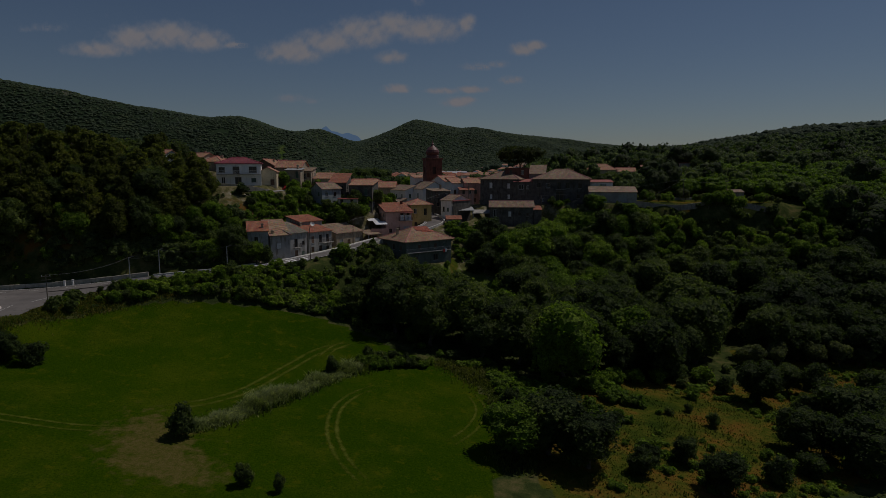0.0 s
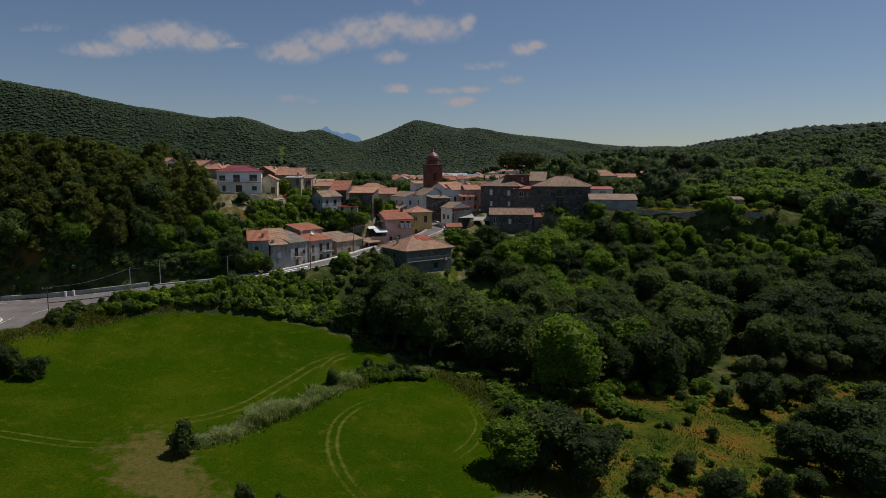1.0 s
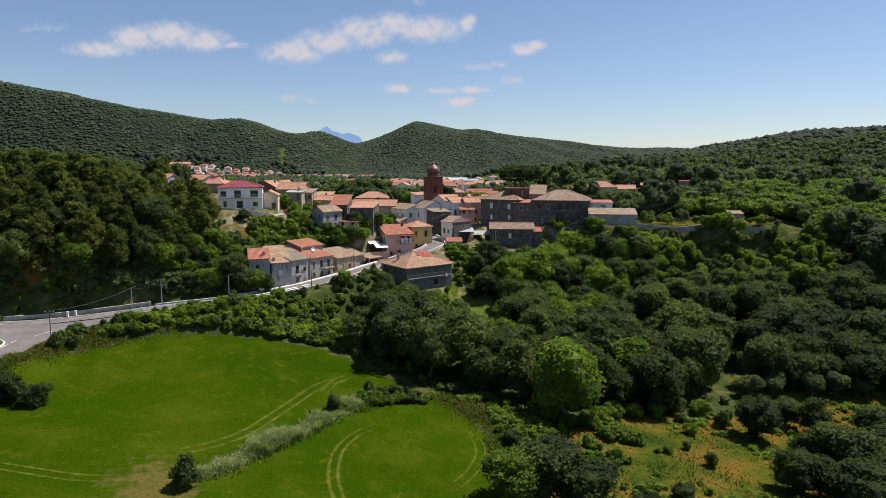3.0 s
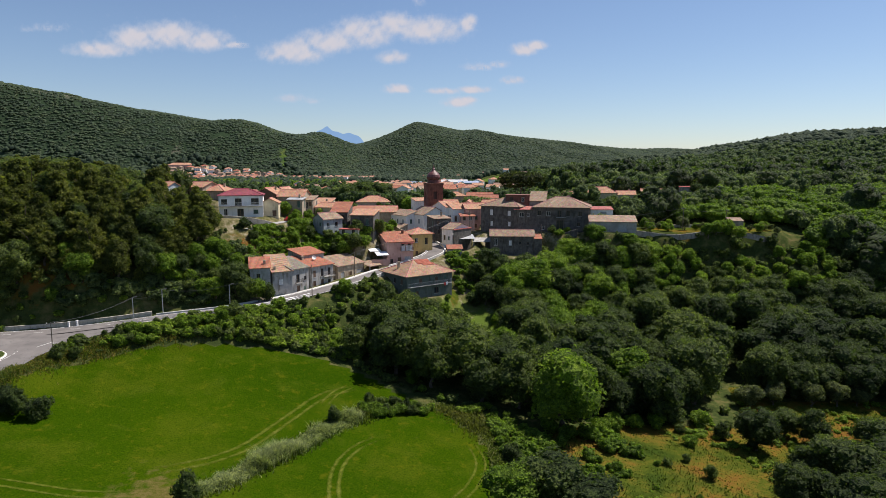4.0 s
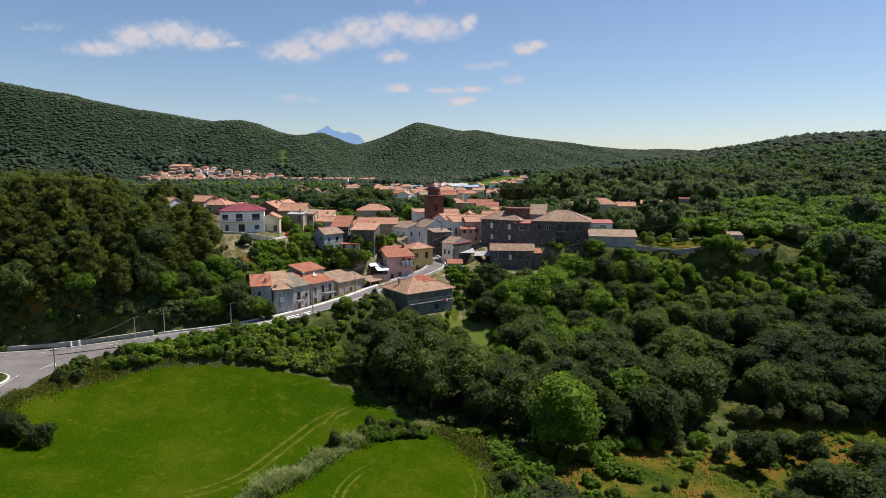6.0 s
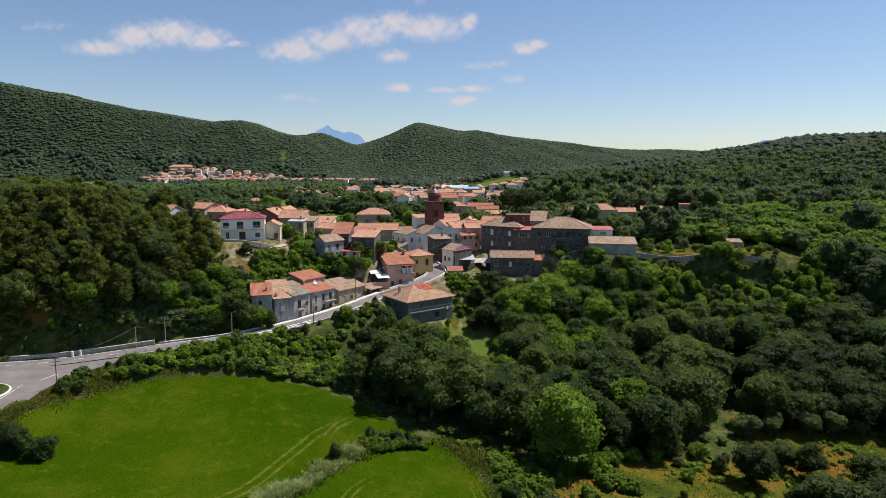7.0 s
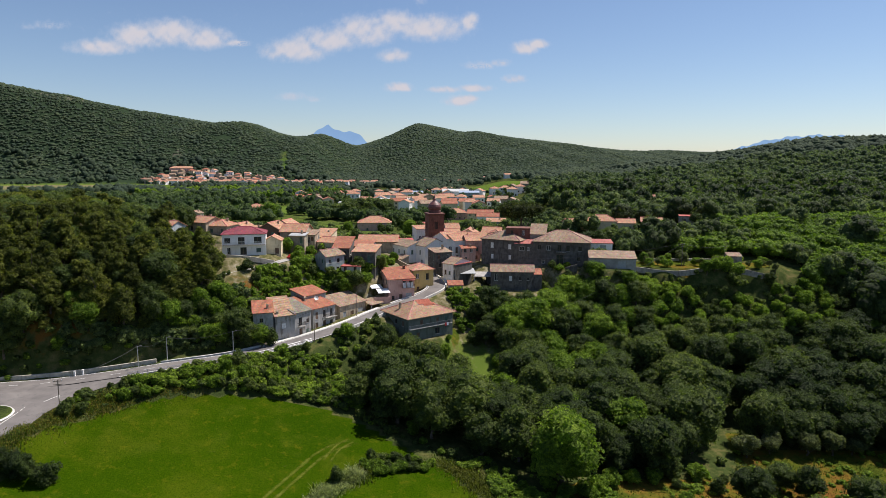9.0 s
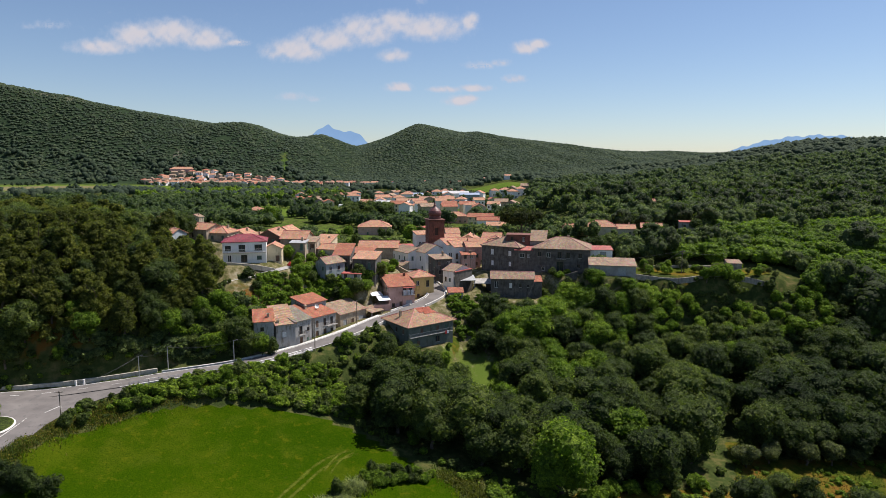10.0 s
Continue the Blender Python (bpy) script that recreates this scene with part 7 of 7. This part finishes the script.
house((95.0, 207.5), -10, 4.4, 4.0, 27.4, 3.2, STONE_GREY, "shed", TILE_OLD, 0.7, 0.2, label="ruined grey stone hut with a broken roof", name="hut", category="hut")
scatter(("olive", "bright_bush", "olive", "bright"), [(64, 202), (108, 201), (108, 215), (66, 216)], 4.2, 2.4, 4.8, 19, 60, (0.9, 1.2), "olive garden", 0.8)
tree("bright", 86, 224, 7.0, 1.5)
tree("bright", 96, 221, 6.0, 1.6)


def car(x, y, z, yaw, colour, label):
    ob = empty("car", pose(x, y, z, 0, 0, yaw), label, "car")
    paint, t, b = material("car_paint_" + label.split()[0], 0.3)
    b.inputs["Base Color"].default_value = (*colour, 1)
    bm = bmesh.new()
    box_into(bm, -2.0, 2.0, -0.82, 0.82, 0.3, 0.85)
    g = box_into(bm, -1.5, 1.2, -0.75, 0.75, 0.85, 1.42)
    for v in g:
        if v.co.z > 1.2:
            v.co.x *= 0.7
            v.co.y *= 0.85
    bmesh.ops.bevel(bm, geom=bm.edges[:], offset=0.08, segments=2, affect="EDGES")
    part("body", bm, paint, ob)
    bm = bmesh.new()
    g = box_into(bm, -1.42, 1.1, -0.77, 0.77, 0.92, 1.3)
    for v in g:
        if v.co.z > 1.2:
            v.co.x *= 0.78
            v.co.y *= 0.9
    part("window", bm, GLASS, ob)
    for sx in (-1.25, 1.25):
        for sy in (-0.78, 0.78):
            bm = bmesh.new()
            tube_into(bm, (sx, sy - 0.1, 0.32), (sx, sy + 0.1, 0.32), 0.32, 0.32, 14)
            part("wheel", bm, DARK_METAL, ob)


car(-47.3, 191.5, 31.75, 70, (0.45, 0.03, 0.03), "red small car parked on the lane")


# ---- the field: tracks, reeds ----
def field_track(pts, w, label, gap=0.0):
    line = smooth_line([(x, y, 0) for x, y in pts], 1.0)
    for c in ((-gap, gap) if gap else (0,)):
        ribbon("tyre_track", line, c - w / 2, c + w / 2, TRACK, 0.03, label, "track", follow=True)


def track_material():
    m, t, b = material("worn_grass", 0.95)
    p = place(t)
    n = noise_node(t, p, 0.9, 6, 0.7)
    c = ramp(t, n, [(0.3, (0.060, 0.090, 0.008)), (0.5, (0.098, 0.118, 0.014)), (0.75, (0.15, 0.15, 0.032))])
    t.links.new(c, b.inputs["Base Color"])
    b.inputs["Specular IOR Level"].default_value = 0.0
    clear = t.nodes.new("ShaderNodeBsdfTransparent")
    mx = t.nodes.new("ShaderNodeMixShader")
    worn = maths(t, "ADD", attribute(t, "fade"), maths(t, "MULTIPLY", maths(t, "SUBTRACT", noise_node(t, p, 0.7, 6, 0.7), 0.5), 2.2))
    t.links.new(maths(t, "MULTIPLY", span(t, worn, 0.1, 1.2), 0.85), mx.inputs[0])
    t.links.new(clear.outputs[0], mx.inputs[1])
    t.links.new(b.outputs[0], mx.inputs[2])
    t.links.new(mx.outputs[0], t.nodes["Material Output"].inputs["Surface"])
    return m


TRACK = track_material()
field_track([(-12.0, 106.8), (-13.2, 105.2), (-15.1, 102.2), (-16.6, 97.5), (-16.9, 92.5), (-16.2, 87), (-14.7, 82.2), (-12.8, 78), (-9.5, 73)], 0.9, "pair of tyre tracks curving over the mown field", 0.7)
field_track([(5.0, 108), (6.3, 103), (6.0, 98), (4.0, 92), (1, 87)], 0.7, "faint tyre tracks on the mown field", 0.8)
field_track([(-19, 127), (-24.5, 121.5), (-28, 113), (-30.9, 104.5), (-33, 98.5), (-36, 94), (-40, 90.5), (-44.5, 87.5)], 1.1, "worn tractor tracks beside the reeds", 0.9)
field_track([(-20, 127), (-22, 124), (-23, 121), (-23.5, 118)], 0.7, "faint tyre tracks on the mown field", 0.7)
field_track([(-66, 81.5), (-60.7, 81.3), (-55.8, 80.8), (-50.2, 80.4), (-45, 81)], 0.7, "faint tyre tracks on the mown field", 0.8)


def blades(name, line, half, count, h0, h1, mat, label, seed, lean=0.35, wide=0.1):
    """Tall grass: bent blades along a line of the plan."""
    r = np.random.default_rng(seed)
    k = r.integers(0, len(line), count)
    c = r.normal(0, half * 0.5, (count, 2))
    clump = 1.6 * noise_field(line[k, 0] * 9 + c[:, 0] * 7, line[k, 1] * 9 + c[:, 1] * 7)
    x, y = line[k, 0] + c[:, 0], line[k, 1] + c[:, 1]
    z = height(x, y)
    h = r.uniform(h0, h1, count) * np.clip(0.8 + 0.55 * clump, 0.35, 1.3)
    a = r.uniform(0, 6.28, count)
    dx, dy = np.cos(a), np.sin(a)
    w = r.uniform(0.5, 1.5, count) * wide
    ln = r.uniform(0.1, lean, count) * h
    b0, b1 = np.stack([x - dy * w, y + dx * w, z], 1), np.stack([x + dy * w, y - dx * w, z], 1)
    m0 = np.stack([x - dy * w * 0.8 + dx * ln * 0.3, y + dx * w * 0.8 + dy * ln * 0.3, z + h * 0.6], 1)
    m1 = np.stack([x + dy * w * 0.8 + dx * ln * 0.3, y - dx * w * 0.8 + dy * ln * 0.3, z + h * 0.6], 1)
    t0 = np.stack([x + dx * ln, y + dy * ln, z + h], 1)
    v = np.stack([b0, b1, m1, m0, t0], 1).reshape(-1, 3)
    i = np.arange(count)[:, None] * 5
    f = np.concatenate([i + [0, 1, 2], i + [0, 2, 3], i + [3, 2, 4]])
    return tagged(new(name, quads_mesh(name, v, f, mat)), label, "grass", kind="stuff")


REED_LINE = smooth_line([(-35, 84, 0), (-31.5, 88.5, 0), (-28, 95, 0), (-24, 102, 0), (-21, 108, 0), (-17.5, 113, 0), (-13, 117.5, 0)], 0.5)
blades("reeds", REED_LINE[:-10], 1.7, 26000, 0.6, 1.55, REED, "strip of pale feathery reeds across the field", 51, 1.3, 0.05)
GRASS_TALL = leaf_material("tall_grass", ((0.055, 0.095, 0.012), (0.085, 0.12, 0.018), (0.13, 0.14, 0.03)), 0.8, 0)
blades("tall_grass", REED_LINE, 2.4, 6000, 0.4, 1.0, GRASS_TALL, "tall green grass along the reeds", 52, 0.4, 0.1)
scatter(("bright_bush", "bush"), [(-13, 115), (-2, 120), (-3, 124), (-12, 121.5), (-17, 119)], 1.0, 1.5, 2.6, 53, 60, (1.0, 1.5), "bushes between the fields", 0.5, 0.4)
EDGE = smooth_line([(-1, 123, 0), (4, 119.5, 0), (8.5, 112, 0), (11, 104, 0), (11.5, 95, 0), (10, 82, 0)], 0.5)
blades("tall_grass", EDGE, 3.2, 9000, 0.25, 0.9, GRASS_TALL, "rank grass at the edge of the field", 54, 0.9, 0.08)
BANK = smooth_line([(-80, 104, 0), (-79, 113, 0), (-76, 122, 0), (-70, 128, 0), (-62, 134, 0), (-54, 138, 0)], 0.5)
DRY_GRASS = leaf_material("dry_grass", ((0.12, 0.12, 0.03), (0.17, 0.15, 0.04), (0.22, 0.17, 0.05)), 0.9, 0)
blades("tall_grass", BANK, 2.6, 11000, 0.2, 0.7, GRASS_TALL, "rank grass on the bank below the road", 55, 0.9, 0.07)
blades("dry_grass", BANK, 3.0, 9000, 0.2, 0.7, DRY_GRASS, "dry straw grass on the bank below the road", 56, 0.9, 0.06)
MEADOW_BLADE, _t, _b = material("meadow_blade", 0.9)
_t.links.new(straw_colour(_t, place(_t)), _b.inputs["Base Color"])
_b.inputs["Specular IOR Level"].default_value = 0.05
MEAD = np.stack(np.meshgrid(np.linspace(12, 128, 120), np.linspace(72, 150, 80)), -1).reshape(-1, 2)
MEAD = np.concatenate([MEAD[poly_mask(MEAD[:, 0], MEAD[:, 1], MEADOW)], np.zeros((poly_mask(MEAD[:, 0], MEAD[:, 1], MEADOW).sum(), 1))], 1)
blades("dry_grass", MEAD, 1.2, 30000, 0.10, 0.34, MEADOW_BLADE, "dry straw-coloured meadow grass", 57, 2.2, 0.06)
woods("meadow_weeds", LEAF_BRIGHT, spots_in(12, 128, 72, 150, 3000, 91, lambda x, y: poly_mask(x, y, MEADOW) & (noise_field(x * 3, y * 3) > 0.15) & (region(x, y, 44, 108, 15, 11) > 0.9), (0.4, 1.5), (1.1, 1.9)), BRUSH, "low green weeds and brambles in the meadow", 92)
blades("tall_grass", MEAD, 1.2, 3000, 0.2, 0.5, GRASS_TALL, "green weeds in the dry meadow", 58, 0.5, 0.13)
woods("meadow_bushes", LEAF_BRIGHT, spots_in(10, 42, 84, 122, 330, 61, lambda x, y: poly_mask(x, y, [(13, 98), (14, 112), (29, 120), (38, 114), (34, 98), (26, 88), (14, 90)]) & (noise_field(x * 4, y * 4) > -0.1), (1.0, 2.8), (1.0, 1.5)), BRUSH, "rank bushes at the edge of the meadow", 62)
scatter(("bright_bush", "bush", "bright_bush"), MEADOW, 2.6, 1.0, 2.6, 59, 90, (1.0, 1.6), "weeds and bushes of the meadow", 0.5, 0.5)


# ---- the plain: halls, sheds and the far village ----
def hall(x, y, w, d, he, wall, roof_mat, label, rise=1.6):
    house((x, y), -3, w, d, ground_at(x + w / 2, y), he, wall, "gable", roof_mat, rise, 0.2, "x", front=[(w * 0.1 + i * w * 0.2, 1.5, w * 0.12, 1.2, "white") for i in range(4)], label=label, name="hall", category="hall", group="halls on the plain")


SHEET = plain("roof_sheet_white", (0.46, 0.46, 0.45), 0.6)
SHEET_BLUE = plain("roof_sheet_blue", (0.30, 0.36, 0.46), 0.5)
hall(-3, 640, 27, 16, 6.5, PLASTER_WHITE, SHEET, "white sheet-roofed hall on the plain", 2.2)
hall(14, 622, 20, 10, 6.0, PLASTER_BLUE, SHEET_BLUE, "blue-grey hall on the plain")
hall(-40, 640, 17, 12, 6.0, PLASTER_WHITE, SHEET_BLUE, "pale hall with a blue-grey roof")
for k in range(5):
    hall(-68 + k * 9.5, 520 + 6 * (k % 2), 8.0, 9, 6.2, PLASTER_WHITE, SHEET, "white terraced house on the plain", 0.8)
hall(-104, 470, 12, 6, 3.0, STONE_GREY, SHEET_BLUE, "low dark shed with a grey roof", 0.5)
hall(-82, 480, 9, 8, 6.0, PLASTER_WHITE, SHEET, "small white block house", 0.5)


def settlement(n, seed, cx, cy, rx, ry, group, turn=0.0):
    """Small houses of a far village: a few built once and then copied."""
    r = random.Random(seed)
    walls = (PLASTER_WHITE, PLASTER_CREAM, PLASTER_WHITE, STONE_TAN)
    tiles = (TILE_ORANGE, TILE_RED, TILE_ORANGE, TILE_OLD)
    models = []
    for k in range(5):
        w, d, he = r.uniform(9, 14), r.uniform(8, 11), r.choice((4.5, 6.5, 7.0))
        rf = r.choice(("gable", "hip", "gable"))
        word = {"plaster_white": "whitewashed", "plaster_cream": "cream", "plaster_pink": "pink", "stone_tan": "tan stone"}[walls[k % 4].name]
        models.append((w, d, he, walls[k % 4], rf, tiles[k % 4], word))
    made = {}
    spots = []
    for _ in range(n * 8):
        if len(spots) >= n:
            break
        u, v = r.uniform(-1, 1), r.uniform(-1, 1)
        if u * u + v * v > 1:
            continue
        x = cx + u * rx * math.cos(turn) - v * ry * math.sin(turn)
        y = cy + u * rx * math.sin(turn) + v * ry * math.cos(turn)
        if any((x - a) ** 2 + (y - b) ** 2 < 11.5 ** 2 for a, b in spots):
            continue
        spots.append((x, y))
        HOUSES.append((x, y, 5.5))
        k = r.randrange(5)
        m = pose(x, y, ground_at(x, y), 0, 0, r.choice((0, 90, 180)) + r.uniform(-18, 18))
        if k not in made:
            w, d, he, wall, rf, tile, word = models[k]
            made[k] = house((-w / 2, -d / 2), 0, w, d, 0, he, wall, rf, tile, None, 0.4, "x", front=rows_of(w, 2 if he > 5 else 1, 3, 1.2, 1.5, ("far",), seed=k, skip=0.1), left=rows_of(d, 1, 2, 1.2, 1.5, ("far",), seed=k + 3), label=f"{word} house of the village across the plain", group=group)
            HOUSES.pop()
            made[k].matrix_basis = m
        else:
            copy_thing(made[k], m)


settlement(95, 61, -395, 1085, 128, 58, "far village", -0.1)
settlement(42, 62, -235, 1040, 112, 38, "far village")
settlement(46, 63, -40, 640, 125, 100, "houses of the plain")
settlement(26, 65, -4, 500, 72, 62, "houses of the plain")
settlement(10, 64, 40, 1040, 190, 40, "houses of the plain")
woods("village_trees", LEAF_SLOPE, spots_in(-170, 90, 515, 740, 620, 85, lambda x, y: (region(x, y, -40, 625, 128, 105) < 1) & clear_of(x, y, 0.5) & (noise_field(x * 2, y * 2) > -0.1), (3.5, 9)), RIDGE, "trees and hedges between the houses of the plain", 86)
woods("village_trees", LEAF_FAR_HAZE, spots_in(-540, -110, 985, 1160, 900, 87, lambda x, y: far_village(x, y) & clear_of(x, y, 0.5), (4, 8)), RIDGE, "trees between the houses of the far village", 88)
woods("field_trees", LEAF_FAR_HAZE, spots_in(-830, -380, 790, 1080, 600, 89, lambda x, y: (noise_field(x * 0.6, y * 1.4) > 0.55) & clear_of(x, y, 0.5), (5, 9)), RIDGE, "tree lines between the far fields", 90)
house((-500, 1140), 4, 42, 14, ground_at(-480, 1140), 9, PLASTER_PINK, "hip", TILE_ORANGE, 3.5, 0.5, front=rows_of(42, 2, 11, 1.2, 1.6, ("far",), seed=5, skip=0), label="long pink convent on the hill above the far village", name="convent", category="convent", foot=8)
house((-735, 965), 0, 26, 14, ground_at(-722, 965), 7, PLASTER_PINK, "hip", TILE_OLD, 3.0, 0.5, front=rows_of(26, 2, 7, seed=6), label="lone farmhouse among the far fields", name="farmhouse")


# ---- clouds, far off in the sky ----
def cloud_material():
    m, t, b = material("cloud", 1.0)
    e = t.nodes.new("ShaderNodeEmission")
    c = ramp(t, attribute(t, "dense"), [(0.0, (0.42, 0.48, 0.58)), (0.5, (0.42, 0.45, 0.51)), (1.0, (0.49, 0.48, 0.50))])
    t.links.new(c, e.inputs["Color"])
    clear = t.nodes.new("ShaderNodeBsdfTransparent")
    mx = t.nodes.new("ShaderNodeMixShader")
    fine = noise_node(t, place(t), 0.02, 6, 0.6)
    a = maths(t, "ADD", attribute(t, "dense"), maths(t, "MULTIPLY", maths(t, "SUBTRACT", fine, 0.5), 0.7))
    t.links.new(maths(t, "MULTIPLY", span(t, a, 0.03, 0.92), 0.94), mx.inputs[0])
    t.links.new(clear.outputs[0], mx.inputs[1])
    t.links.new(e.outputs[0], mx.inputs[2])
    t.links.new(mx.outputs[0], t.nodes["Material Output"].inputs["Surface"])
    return m


CLOUD = cloud_material()


def cloud(x, z, puffs, thin=1.0):
    """A flat far bank of cloud; puffs: (dx, dz, half width, half height)."""
    x0, x1 = min(p[0] - 1.7 * p[2] for p in puffs), max(p[0] + 1.7 * p[2] for p in puffs)
    z0, z1 = min(p[1] - 1.7 * p[3] for p in puffs), max(p[1] + 1.7 * p[3] for p in puffs)
    X, Z = np.meshgrid(np.linspace(x0, x1, 90), np.linspace(z0, z1, 36))
    d = np.zeros(X.shape)
    for a, b, w, h in puffs:
        q = np.hypot((X - a) / w, (Z - b) / np.where(Z < b, h * 0.75, h))
        d = np.maximum(d, np.clip(1.35 - q, 0, 1))
    d = np.clip(d * (0.85 + 0.3 * rough(X, Z, 60, x * 0.01) + 0.2 * rough(X, Z, 22, 3)), 0, 1) * thin
    v = np.stack([x + X.ravel(), np.full(X.size, 4700.0), z + Z.ravel()], 1)
    i = np.arange(X.size).reshape(X.shape)
    f = np.stack([i[:-1, :-1].ravel(), i[:-1, 1:].ravel(), i[1:, 1:].ravel(), i[1:, :-1].ravel()], 1)
    me = quads_mesh("cloud", v, f, CLOUD)
    at = me.attributes.new("dense", "FLOAT", "POINT")
    at.data.foreach_set("value", d.ravel().astype(np.float32))
    tagged(new("cloud", me), "white fair-weather cloud in the blue sky", "cloud", kind="structure")


def puffs(*rows):
    return [tuple(4.1 * q for q in row) for row in rows]


cloud(-2145, 955, puffs((-85, -16, 65, 16), (-20, 2, 60, 26), (35, 8, 70, 26), (95, -2, 55, 22), (150, -8, 26, 8)))
cloud(-561, 965, puffs((-130, -24, 60, 24), (-75, -6, 60, 24), (-10, 8, 60, 30), (50, 22, 55, 24), (110, 14, 70, 26), (180, 26, 16, 18), (45, -32, 28, 14)))
cloud(590, 894, puffs((-2, 0, 26, 14), (18, 6, 22, 10)))
cloud(-346, 612, puffs((0, 0, 28, 10), (10, -2, 16, 7)))
cloud(131, 564, puffs((-30, 8, 34, 7), (20, 10, 34, 8), (-6, -12, 30, 11), (10, -8, 18, 8)))
cloud(503, 673, puffs((0, 0, 22, 9),))
cloud(-1067, 534, puffs((-10, 2, 36, 9), (20, -2, 22, 7)), 0.55)
cloud(311, 778, puffs((-14, -2, 34, 9), (20, 2, 24, 8)), 0.6)
cloud(-2891, 1042, puffs((0, 0, 46, 9), (-30, -2, 20, 6)), 0.4)
cloud(-182, 1217, puffs((0, 4, 12, 14),), 0.6)
